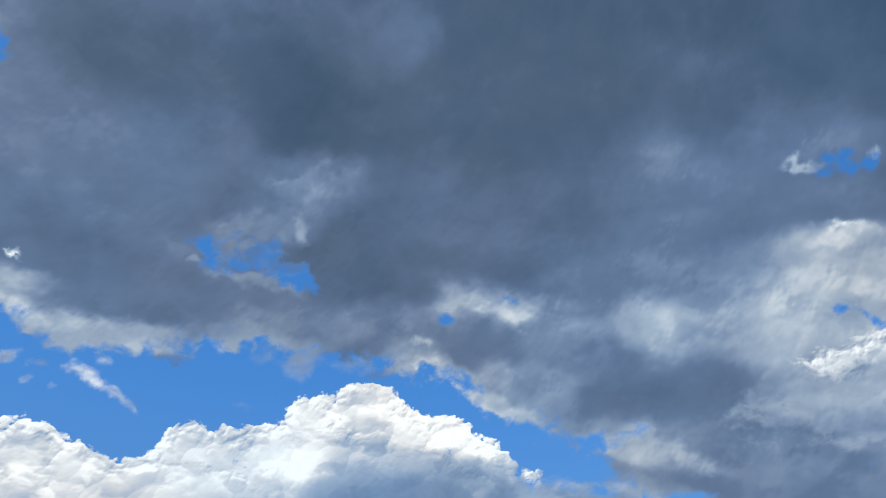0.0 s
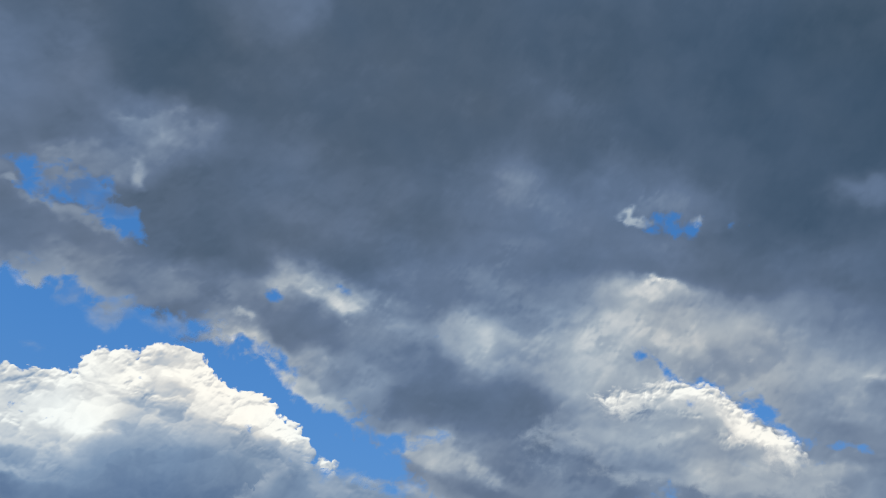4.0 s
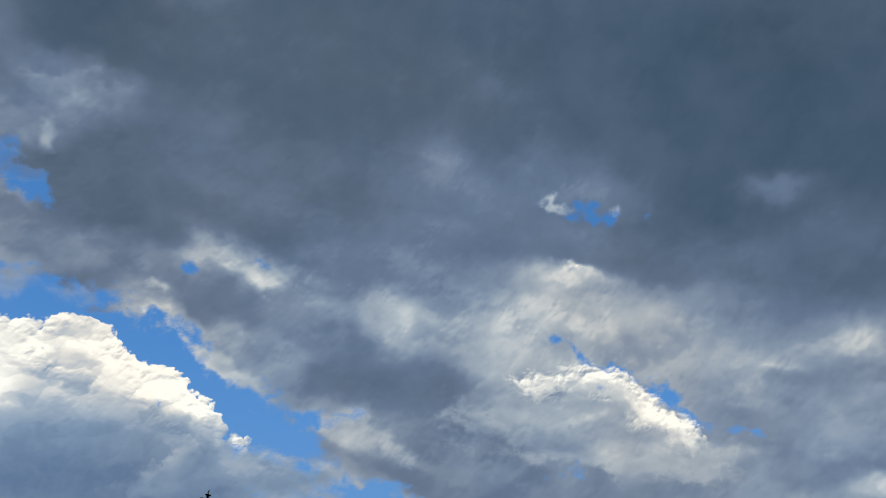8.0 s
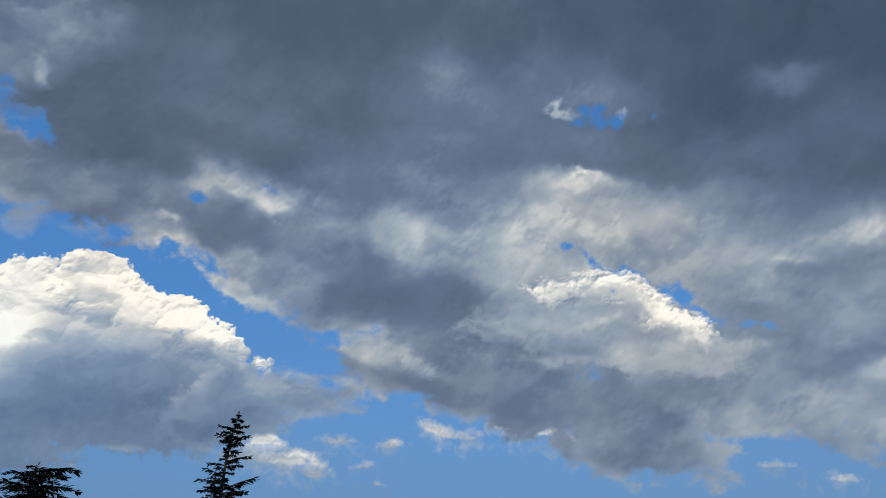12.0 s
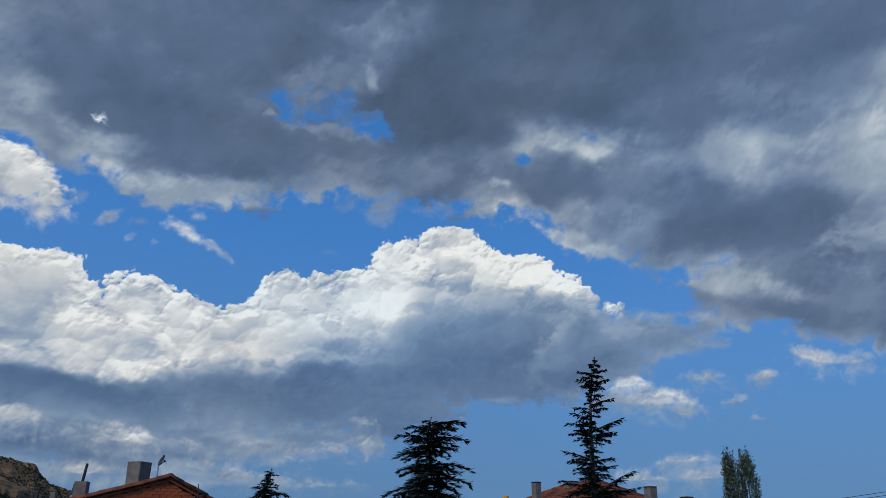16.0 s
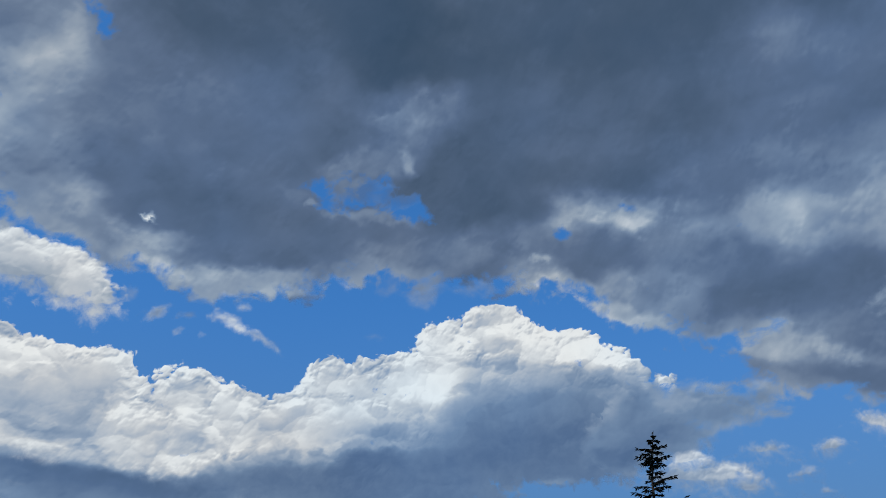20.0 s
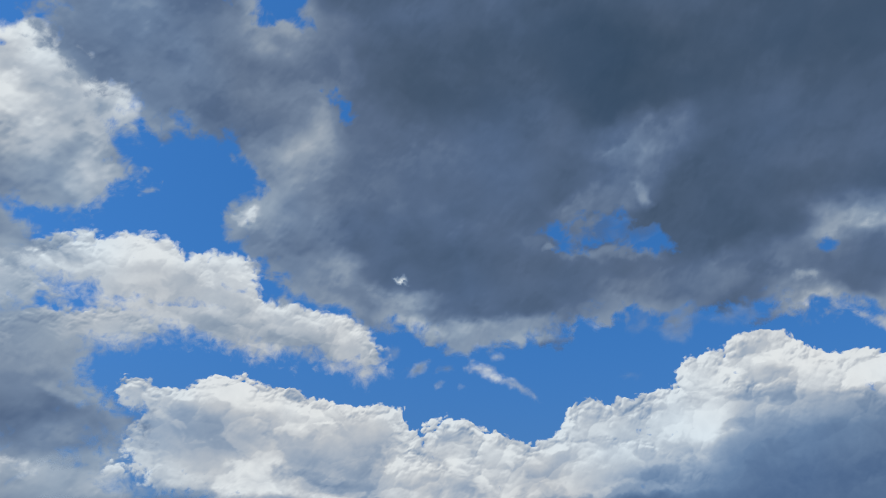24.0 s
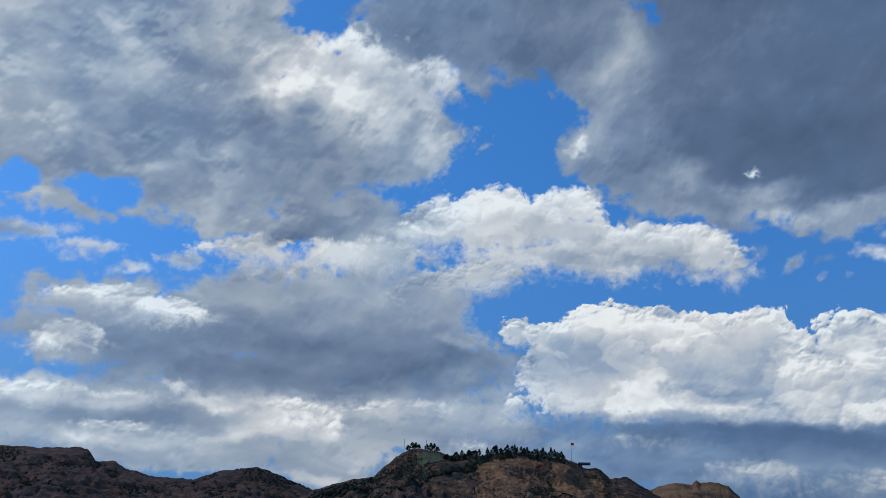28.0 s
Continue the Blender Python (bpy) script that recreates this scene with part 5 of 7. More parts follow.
    me.polygons.foreach_set("loop_start", np.arange(0, faces.size, 4, dtype=np.int32))
    me.polygons.foreach_set("use_smooth", np.ones(len(faces), dtype=bool))
    # thickness stores the painted light and shade for the glow
    for key, values in (("cover", cover), ("thickness", thickness)):
        me.attributes.new(key, "FLOAT", "POINT").data.foreach_set("value", values[used].astype(np.float32))
    me.update()
    me.validate()
    me.materials.append(material)
    ob = new(name, me)
    if parent:
        ob.parent = parent
        ob["label"] = label
        return ob
    return tagged(ob, label, "cloud", kind=kind)


def clusters(puffs):
    """Sorts puffs into groups that touch each other."""
    groups = []
    for p in puffs:
        near = [g for g in groups if any(math.hypot((p[0] - q[0]) * math.cos(radians(p[1])), p[1] - q[1]) < 0.9 * (max(p[2:4]) + max(q[2:4])) for q in g)]
        groups = [g for g in groups if g not in near] + [[p] + [q for g in near for q in g]]
    return groups


def small_clouds(name, label, group, puffs, tones, material, far, step, warp, edge_noise, billow, detail, rim_tone, seed, rel, rim):
    for k, g in enumerate(clusters(puffs)):
        cloud(name, label, g, [], tones, material, 99999, far, step, warp, edge_noise, billow, detail, rim_tone, seed + 3 * k, rel, rim)["group"] = group


cloud("storm_cloud_deck", "dark slate grey overcast cloud deck with torn bright edges", DECK_PUFFS, DECK_HOLES, DECK_TONES, CLOUD_SOFT, 900, 3700, 0.125, 1.0, 0.85, False, 0.15, 0.34, 3, 0.08, 1.4, kind="structure")
bank = cloud("cumulus_bank", "towering white cumulus bank with a flat grey base", BANK_PUFFS, [], BANK_TONES, CLOUD_CRISP, 99999, 4300, 0.075, 0.55, 0.5, True, 0.22, 0.04, 11, 0.05, 0.6)
cloud("tail", "grey fraying tail of the cumulus bank", BANK_TAIL_PUFFS, [], BANK_TAIL_TONES, CLOUD_BAND, 99999, 4150, 0.11, 0.6, 0.6, False, 0.14, 0.3, 13, 0.04, 0.8, parent=bank)
peak = cloud("cumulus_peak", "sunlit white cumulus peak under the grey deck", PEAK_PUFFS, [], PEAK_TONES, CLOUD_PUFF, 99999, 1900, 0.075, 0.7, 0.6, True, 0.24, 0.05, 15, 0.04, 0.5)
cloud("skirt", "soft grey cloud skirt under the white peak", PEAK_SKIRT_PUFFS, [], PEAK_SKIRT_TONES, CLOUD_SOFT, 99999, 1840, 0.12, 0.6, 0.6, False, 0.14, 0.36, 17, 0.04, 0.8, parent=peak)
cloud("white_cloud", "long white cloud with ragged sunlit top", LEFT_MID_PUFFS, LEFT_MID_HOLES, LEFT_MID_TONES, CLOUD_PUFF, 99999, 3500, 0.08, 0.7, 0.5, True, 0.14, 0.1, 21, 0.05, 0.6)
cloud("broken_cloud", "broad grey and white broken cloud overhead", LEFT_HIGH_PUFFS, LEFT_HIGH_HOLES, LEFT_HIGH_TONES, CLOUD_SOFT, 1300, 3600, 0.13, 0.9, 0.8, False, 0.17, 0.28, 25, 0.06, 1.2)
low_cloud = cloud("grey_cloud", "low blue grey cloud with white crown", LEFT_LOW_PUFFS, [], LEFT_LOW_TONES, CLOUD_SOFT, 99999, 3900, 0.12, 0.8, 0.6, False, 0.11, 0.3, 31, 0.05, 1.0)
cloud("crown", "white sunlit crown on the low grey cloud", LEFT_CROWN_PUFFS, [], LEFT_CROWN_TONES, CLOUD_PUFF, 99999, 3700, 0.10, 0.5, 0.4, True, 0.17, 0.06, 61, 0.03, 0.5, parent=low_cloud)
cloud("horizon_cloud", "pale layered cloud bands low over the hills", LEFT_BANDS_PUFFS, [], LEFT_BANDS_TONES, CLOUD_SOFT, 99999, 4500, 0.11, 0.5, 0.4, False, 0.10, 0.26, 35, 0.03, 0.6, kind="structure")
cloud("horizon_cloud", "grey cloud bands with cream edges near the horizon", LOW_RIGHT_BANDS_PUFFS, [], LOW_RIGHT_BANDS_TONES, CLOUD_BAND, 99999, 4040, 0.11, 0.4, 0.3, False, 0.14, 0.3, 39, 0.03, 0.5, kind="structure")
small_clouds("cloud_tuft", "small cream white cumulus tufts above the hills", "tufts over the hills", BAND_TUFTS_PUFFS, BAND_TUFTS_TONES, CLOUD_PUFF, 4350, 0.09, 0.4, 0.35, True, 0.17, 0.06, 65, 0.03, 0.4)
small_clouds("cloud_streak", "cream lit cloud streaks under the dark base", "streaks under the base", STREAK_LOW_PUFFS, STREAK_LOW_TONES, CLOUD_WISP, 3900, 0.07, 0.3, 0.25, True, 0.14, 0.12, 71, 0.02, 0.3)
small_clouds("small_cloud", "small scattered white fair weather clouds", "fair weather clouds", RIGHT_LOW_PUFFS, RIGHT_LOW_TONES, CLOUD_WISP, 4500, 0.07, 0.35, 0.3, True, 0.14, 0.15, 43, 0.03, 0.5)
small_clouds("cloud_streak", "thin white slanting cloud streak in blue sky", "streaks in the blue", STREAK_PUFFS, [], CLOUD_WISP, 3000, 0.08, 0.25, 0.22, False, 0.12, 0.15, 47, 0.02, 0.4)
small_clouds("cloud_wisp", "faint torn cloud wisps against the blue", "wisps in the blue", HAZE_WISPS_PUFFS, [], CLOUD_VEIL, 3100, 0.09, 0.5, 0.4, False, 0.12, 0.3, 51, 0.02, 0.5)
small_clouds("small_cloud", "small white cloud shreds in a blue gap", "cloud shreds", LEFT_EDGE_PUFFS, [], CLOUD_WISP, 3700, 0.10, 0.5, 0.35, False, 0.15, 0.15, 55, 0.03, 0.5)

# ---- ground and hills ----
def ground_disc():
    radii = [0, 8, 20, 45, 90, 180, 360, 800, 1800, 4800]
    verts, faces = [(0, 0, 0)], []
    seg = 96
    for r in radii[1:]:
        for k in range(seg):
            a = 2 * math.pi * k / seg
            verts.append((r * math.sin(a), r * math.cos(a), 0.0))
    for k in range(seg):
        faces.append((0, 1 + (k + 1) % seg, 1 + k))
    for i in range(len(radii) - 2):
        for k in range(seg):
            a, b = 1 + i * seg + k, 1 + i * seg + (k + 1) % seg
            faces.append((a, b, b + seg, a + seg))
    return mesh_of("ground", verts, faces)


tagged(part("ground", ground_disc(), GRASS), "dry grass and earth ground reaching the horizon", "ground", kind="structure")

ROCK = mat("hill_rock", ((0.008, 0.009, 0.005), (0.02, 0.013, 0.006), (0.078, 0.036, 0.012), (0.185, 0.09, 0.034)), 0.12, 14.0, rough=0.95, bump=1.0, bump_scale=0.3)
SANDSTONE = mat("sandstone", ((0.05, 0.028, 0.012), (0.16, 0.086, 0.034), (0.235, 0.135, 0.057)), 0.05, 12.0, rough=0.95, bump=0.8, bump_scale=0.3)
FAR_ROCK = mat("far_hill_rock", ((0.007, 0.007, 0.005), (0.017, 0.009, 0.005), (0.062, 0.023, 0.01), (0.115, 0.046, 0.02)), 0.08, 14.0, rough=0.95, bump=1.0, bump_scale=0.2)


CRESTS = {}


def hollows(name, az, d):
    """Ribs and gullies running down the slope: 1 on a rib's edge, -1 in a gully's bed."""
    crest, d0, near, depth, rough, seed = CRESTS[name]
    across, down = d0 * np.radians(az), d0 - d
    flow = np.stack([across / 75, down / 190, 0 * d], -1) * (700.0 / d0) ** 0.6
    flow = flow + 0.35 * np.stack([fbm(flow * 1.7 + k, 3, seed + k) for k in (0, 5, 9)], -1)
    return 1 - 2 * np.abs(fbm(flow, 6, seed + 3, 0.52))


def relief(name, az, d):
    crest, d0, near, depth, rough, seed = CRESTS[name]
    flat = np.stack([d * np.sin(np.radians(az)), d * np.cos(np.radians(az)), np.zeros(d.shape)], -1)
    rocks = fbm(flat / 26, 6, seed, 0.66)
    wob = fbm(flat / 160, 3, seed + 7)
    e = np.interp(az, [c[0] for c in crest], [c[1] for c in crest])
    spread = np.mean([np.interp(az + k, [c[0] for c in crest], [c[1] for c in crest]) for k in (-1.4, -0.7, 0, 0.7, 1.4)], 0)
    e = e + 0.09 * fbm(np.stack([az * 1.9, 0 * az, 0 * az + seed], -1), 4, seed + 2, 0.6)
    back_off = ramp01(np.abs(d0 - d) / (d0 - near), 0.0, 0.12)
    e = e + (np.minimum(spread, e + 0.25) - e) * back_off
    h = EYE + d0 * np.tan(np.radians(e))
    s = np.clip((d0 - d + 10 * wob) / (d0 - near), 0, 1)
    front = 1 - s ** 0.85
    back = 1 - np.clip((d - d0) / depth, 0, 1) ** 1.3
    body = h * np.where(d < d0, front, back)
    out = ramp01(body, 1, 30) * ramp01(s, 0.015, 0.14)
    z = body + out * rough * (hollows(name, az, d) - 0.7 + 0.4 * rocks) + ramp01(body, 3, 30) * 0.10 * rough * rocks
    bed = 7.0 + 0.004 * d0
    k = z / bed + 0.6 * wob
    step = bed * (np.floor(k) + ramp01(k - np.floor(k), 0.2, 0.75) - k)
    return flat, z + 0.22 * out * step


def hill(name, label, crest, d0, near, depth, material, az_step, rough, seed):
    """Rocky ridge whose crest stands at d0 metres, with gullied, bedded flanks. crest: (bearing, elevation) of its summits and saddles."""
    CRESTS[name] = (crest, d0, near, depth, rough, seed)
    az, d = np.meshgrid(np.arange(crest[0][0], crest[-1][0], az_step), np.concatenate([np.linspace(near, d0, 190), np.linspace(d0, d0 + depth, 24)[1:]]))
    shape = az.shape
    pos, z = relief(name, az.ravel(), d.ravel())
    pos[:, 2] = z - 0.6
    idx = np.arange(az.size).reshape(shape)
    faces = np.stack([idx[:-1, :-1], idx[:-1, 1:], idx[1:, 1:], idx[1:, :-1]], -1).reshape(-1, 4)
    return tagged(part(name, mesh_of(name, pos, faces, True), material), label, "hill", kind="structure")


def crest_at(name, az, d):
    return float(relief(name, np.array([az]), np.array([float(d)]))[1][0]) - 0.6


hill("far_ridge", "bare red brown rocky mountain ridge", [(-100, 7.5), (-90, 8.0), (-84, 6.8), (-78.6, 7.18), (-78.2, 7.3), (-77.4, 7.15), (-76.8, 6.44), (-75.7, 6.56), (-74.5, 6.03), (-72.5, 5.8), (-70.4, 5.67), (-69, 6.34), (-66.1, 6.9), (-64.5, 6.44), (-62.1, 5.57), (-58, 4.6), (-54, 3)], 1350, 430, 500, FAR_ROCK, 0.12, 11.0, 3)
hill("castle_hill", "brown eroded hill with a terraced summit", [(-66, 1.5), (-62.7, 5.27), (-60.8, 5.99), (-59.1, 6.46), (-57.7, 6.68), (-57, 7.4), (-55.7, 8.43), (-55.1, 8.75), (-53.1, 8.65), (-52.2, 8.39), (-49.6, 8.46), (-47.9, 8.78), (-46.3, 8.69), (-43.3, 8.31), (-42.3, 7.78), (-41.5, 7.79), (-41.1, 7.58), (-40.5, 6.98), (-39.4, 7.22), (-37.9, 6.34), (-35.5, 4.6), (-31, 2)], 700, 270, 260, ROCK, 0.09, 7.0, 13)
hill("sandstone_crag", "pale brown sandstone crag with a jagged crest", [(-40, 5), (-37.7, 6.34), (-36.2, 6.69), (-34.9, 6.65), (-34.6, 6.96), (-34.3, 6.76), (-33.7, 6.84), (-32.5, 6.51), (-31.7, 5.56), (-30, 4.86), (-27.7, 4.43), (-27.3, 3.83), (-26.7, 3.31), (-25.5, 2.9), (-23, 2.0), (-19, 0.5)], 860, 430, 220, SANDSTONE, 0.09, 5.0, 23)

# ---- trees ----
def conifer(base, height, profile, seed, label, tip_bend=(0.0, 0.0), first=0.12, droop=0.35, gap=0.085, clump=1.0, boughs=(), thick=0.0):
    """Cedar: tapered trunk with a bent leader, shelves of drooping limbs, sprays of needles. profile: (share of height, limb length).
    boughs: single long limbs (share of height, bearing, length, rise, sag). Below the share thick, limbs crowd closer."""
    rnd = random.Random(seed)
    tree = empty("cedar_tree", Matrix.Translation(base), label, "tree", "garden trees")
    hs, rs = [p[0] for p in profile], [p[1] for p in profile]

    def stem(u):
        b = max(0.0, u - 0.8) / 0.2
        return Vector((tip_bend[0] * b * b + 0.03 * math.sin(u * 9 + seed), tip_bend[1] * b * b + 0.03 * math.cos(u * 7 + seed), u * height))

    bm = bmesh.new()
    n = 14
    for k in range(n):
        r0, r1 = [0.022 * height * (1 - q / n) ** 1.1 + 0.006 for q in (k, k + 1)]
        tube(bm, stem(k / n), stem((k + 1) / n), r0, r1, 8)
    part("trunk", bm, BARK, tree)
    limbs = bmesh.new()
    verts, faces = [], []

    def blade(p, way, side, length, width):
        i = len(verts)
        tip = p + way * length
        mid = p + way * (length * 0.45)
        verts.extend((p, mid + side * width, tip, mid - side * width))
        faces.append((i, i + 1, i + 2, i + 3))

    def limb(u, turn, reach_m, rise, sag, wood=0.020):
        out = Vector((math.cos(turn), math.sin(turn), 0))
        side = Vector((-out.y, out.x, 0))
        start = stem(u)
        steps = max(4, int(reach_m / gap))
        last = start
        for k in range(1, steps + 1):
            s = k / steps
            p = start + out * (reach_m * s) + side * (0.10 * reach_m * math.sin(3 * s + seed + turn)) + Vector((0, 0, reach_m * (rise * s - sag * s * s * s)))
            if k % 2 == 0 or k == steps:
                tube(limbs, last, p, wood * (1 - s) + 0.008, wood * (1 - s) + 0.005, 4)
                last = p
            if s < 0.12:
                continue
            wide = clump * (0.32 * min(1, reach_m) * (1 - 0.62 * s) + 0.07)
            for q in (-1, 1):
                for j in range(4):
                    way = (side * (q * rnd.uniform(0.3, 1.0)) + out * rnd.uniform(0.3, 1.0) + Vector((0, 0, rnd.uniform(-0.45, 0.2)))).normalized()
                    up = Vector((rnd.uniform(-0.3, 0.3), rnd.uniform(-0.3, 0.3), 1)).cross(way).normalized()
                    blade(p, way, up, wide * rnd.uniform(0.5, 1.15), 0.025 + 0.028 * rnd.random())
            way = Vector((rnd.uniform(-0.4, 0.4), rnd.uniform(-0.4, 0.4), -1)).normalized() + out * 0.4
            blade(p, way.normalized(), side, 0.10 + 0.08 * rnd.random(), 0.02)

    turn, u = rnd.random() * 6, first
    while u < 0.985:
        reach_m = float(np.interp(u, hs, rs)) * (rnd.uniform(0.35, 0.9) if rnd.random() < 0.7 else rnd.uniform(0.9, 1.35))
        turn += 2.4 + rnd.uniform(-0.5, 0.5)
        limb(u, turn, reach_m, rnd.uniform(0.02, 0.3) + 0.5 * max(0, u - 0.75), droop)
        u += rnd.uniform(0.35, 1.0) * (0.0045 if u < thick else 0.0085)
    for at, bearing, length, rise, sag in boughs:
        limb(at, radians(bearing), length, rise, sag, 0.03)
        limb(at - 0.012, radians(bearing + 14), length * 0.75, rise * 0.8, 0.2)
    for k in range(60):
        s = rnd.random()
        p = stem(0.86 + 0.14 * s)
        way = Vector((rnd.uniform(-1, 1), rnd.uniform(-1, 1), rnd.uniform(0.1, 1.0))).normalized()
        blade(p, way, way.orthogonal().normalized(), 0.16 * (1.15 - s) + 0.03, 0.014)
    part("branchwork", limbs, BARK, tree)
    part("crown", mesh_of("crown", verts, faces), NEEDLE, tree, "dark green drooping needle sprays")
    return tree


def poplar(base, columns, seed, label, leaf=0.16, shoots=210):
    """Upright broadleaf tree: forked trunk, steep shoots and small leaves strung along them. columns: (dx, dy, foot, top, radius)."""
    rnd = random.Random(seed)
    tree = empty("poplar_tree", Matrix.Translation(base), label, "tree", "garden trees")
    bm, verts, faces = bmesh.new(), [], []
    low = min(c[2] for c in columns)
    tube(bm, (0, 0, 0), (0, 0, low + 0.4), 0.16, 0.11, 8)
    for dx, dy, foot, top, r in columns:
        tube(bm, (0, 0, low), (dx, dy, foot + 1.0), 0.09, 0.06, 6)
        tube(bm, (dx, dy, foot + 1.0), (dx, dy, top - 0.3), 0.06, 0.012, 6)
        for k in range(shoots):
            a, t = rnd.random() * 6.283, rnd.random() ** 0.85
            h = foot + t * (top - foot - 0.9)
            swell = math.sin(math.pi * min(1.0, 0.16 + 0.82 * t)) ** 0.5
            rr = r * swell * rnd.uniform(0.25, 1.0) ** 0.6
            p = Vector((dx + 0.6 * rr * math.cos(a), dy + 0.6 * rr * math.sin(a), h))
            q = Vector((dx + rr * math.cos(a), dy + rr * math.sin(a), h + rnd.uniform(0.7, 1.5)))
            tube(bm, p, q, 0.014, 0.005, 4)
            for j in range(17):
                c = p.lerp(q, rnd.random()) + Vector((rnd.gauss(0, 0.05), rnd.gauss(0, 0.05), rnd.gauss(0, 0.05)))
                w = Vector((rnd.gauss(0, 0.6), rnd.gauss(0, 0.6), rnd.gauss(0.9, 0.6))).normalized()
                s = w.orthogonal().normalized()
                size = leaf * rnd.uniform(0.6, 1.3)
                i = len(verts)
                verts.extend((c, c + w * size * 0.5 + s * size * 0.33, c + w * size, c + w * size * 0.5 - s * size * 0.33))
                faces.append((i, i + 1, i + 2, i + 3))
        for k in range(7):
            a = rnd.random() * 6.283
            x, y = dx + 0.5 * r * math.cos(a) * rnd.random(), dy + 0.5 * r * math.sin(a) * rnd.random()
            tube(bm, (x, y, top - 0.8), (x, y, top + rnd.uniform(-0.2, 0.4)), 0.014, 0.005, 4)
    part("trunk", bm, BARK, tree)
    part("crown", mesh_of("crown", verts, faces), LEAF, tree, "grey green fluttering leaves")
    return tree


TALL_BOUGHS = ((0.95, -8, 0.35, 0.3, 0.05), (0.917, 12, 0.5, 0.42, 0.05), (0.854, -10, 0.58, 0.45, 0.08), (0.781, 8, 0.9, 0.5, 0.05), (0.772, -15, 0.62, 0.12, 0.05), (0.7, 10, 0.62, 0.3, 0.08), (0.677, -12, 0.58, 0.3, 0.08), (0.617, 6, 1.2, 0.58, 0.05), (0.6, -8, 1.15, 0.34, 0.05),
               (0.945, 172, 0.36, 0.35, 0.1), (0.925, 190, 0.38, 0.12, 0.05), (0.816, 175, 0.48, 0.5, 0.08), (0.797, 188, 0.62, 0.2, 0.06), (0.777, 170, 0.56, 0.08, 0.04), (0.705, 182, 0.7, 0.42, 0.08), (0.693, 165, 0.62, 0.25, 0.06), (0.628, 185, 0.88, 0.3, 0.06))
conifer(spot(10.9, 22), 10.05, [(0, 1.5), (0.55, 1.2), (0.615, 0.85), (0.64, 0.42), (0.72, 0.38), (0.8, 0.36), (0.86, 0.32), (0.93, 0.22), (1, 0.06)], 5, "tall dark narrow cedar before the hipped roof", (0.22, 0.0), droop=0.2, clump=1.28, boughs=TALL_BOUGHS, thick=0.68)
DENSE_BOUGHS = ((0.972, 4, 1.0, 0.25, 0.2), (0.955, -12, 0.8, 0.18, 0.15), (0.924, 8, 1.15, 0.15, 0.2), (0.893, -10, 0.85, 0.1, 0.2), (0.835, 5, 1.3, 0.12, 0.25), (0.79, -8, 1.25, 0.08, 0.22), (0.735, 6, 1.45, 0.02, 0.3),
                (0.96, 176, 0.65, 0.18, 0.15), (0.925, 186, 0.9, 0.25, 0.22), (0.883, 174, 0.9, -0.02, 0.2), (0.83, 188, 0.85, 0.0, 0.2), (0.765, 178, 1.2, 0.0, 0.25), (0.73, 190, 1.1, -0.02, 0.25))
conifer(spot(-1.3, 23), 8.45, [(0, 1.9), (0.4, 1.7), (0.65, 1.4), (0.75, 1.0), (0.85, 0.66), (0.93, 0.45), (0.97, 0.3), (1, 0.12)], 8, "dense dark cedar with its top bent over", (0.15, 0.0), gap=0.075, clump=1.3, boughs=DENSE_BOUGHS, thick=0.97)
conifer(spot(-12.9, 30), 7.45, [(0, 1.8), (0.6, 1.35), (0.75, 1.0), (0.88, 0.6), (1, 0.15)], 12, "dark young cedar behind the brick house", (0.22, 0.0), droop=0.3, clump=1.25, thick=0.9)
conifer(spot(-5.4, 26), 6.25, [(0, 1.6), (0.7, 1.3), (0.85, 0.75), (0.93, 0.42), (1, 0.25)], 17, "low dark cedar beside the dense one", (0.1, 0.0), boughs=((0.86, 186, 1.2, 0.12, 0.12), (0.82, 178, 1.35, 0.0, 0.12)), thick=0.8)
conifer(spot(-9.1, 33), 6.1, [(0, 1.2), (0.7, 1.3), (0.85, 1.05), (0.95, 0.65), (1, 0.25)], 21, "round topped dark pine between the gardens", (0.05, 0.0), droop=0.1, thick=0.95)
conifer(spot(-7.9, 34), 5.75, [(0, 1.3), (0.6, 0.9), (0.85, 0.4), (1, 0.1)], 22, "small pointed cedar top between the gardens", (0.05, 0.0))
poplar(spot(20.85, 52), [(-0.62, 0, 2.2, 10.2, 0.78), (0.5, 0.2, 2.0, 10.1, 1.1)], 9, "slender grey green poplar with two stems", shoots=340)


# ---- houses ----
def tile_mesh():
    """One barrel tile, 0.25 wide and 0.40 long, running up +y."""
    verts, faces = [], []
    for y, lift, k in ((0.0, 0.03, 1.0), (0.40, 0.0, 0.86)):
        for q in range(6):
            a = math.pi * q / 5
            verts.append((0.12 * k * -math.cos(a), y, lift + 0.065 * math.sin(a)))
    for q in range(5):
        faces.append((q, q + 1, q + 7, q + 6))
    for q in range(6):
        x, y, z = verts[q]
        verts.append((x * 0.86, y, z - 0.022))
    for q in range(5):
        faces.append((q + 1, q, q + 12, q + 13))
    return mesh_of("tile", verts, faces, True)


TILE_MESH = tile_mesh()
TILE_MESH.materials.append(TILE)


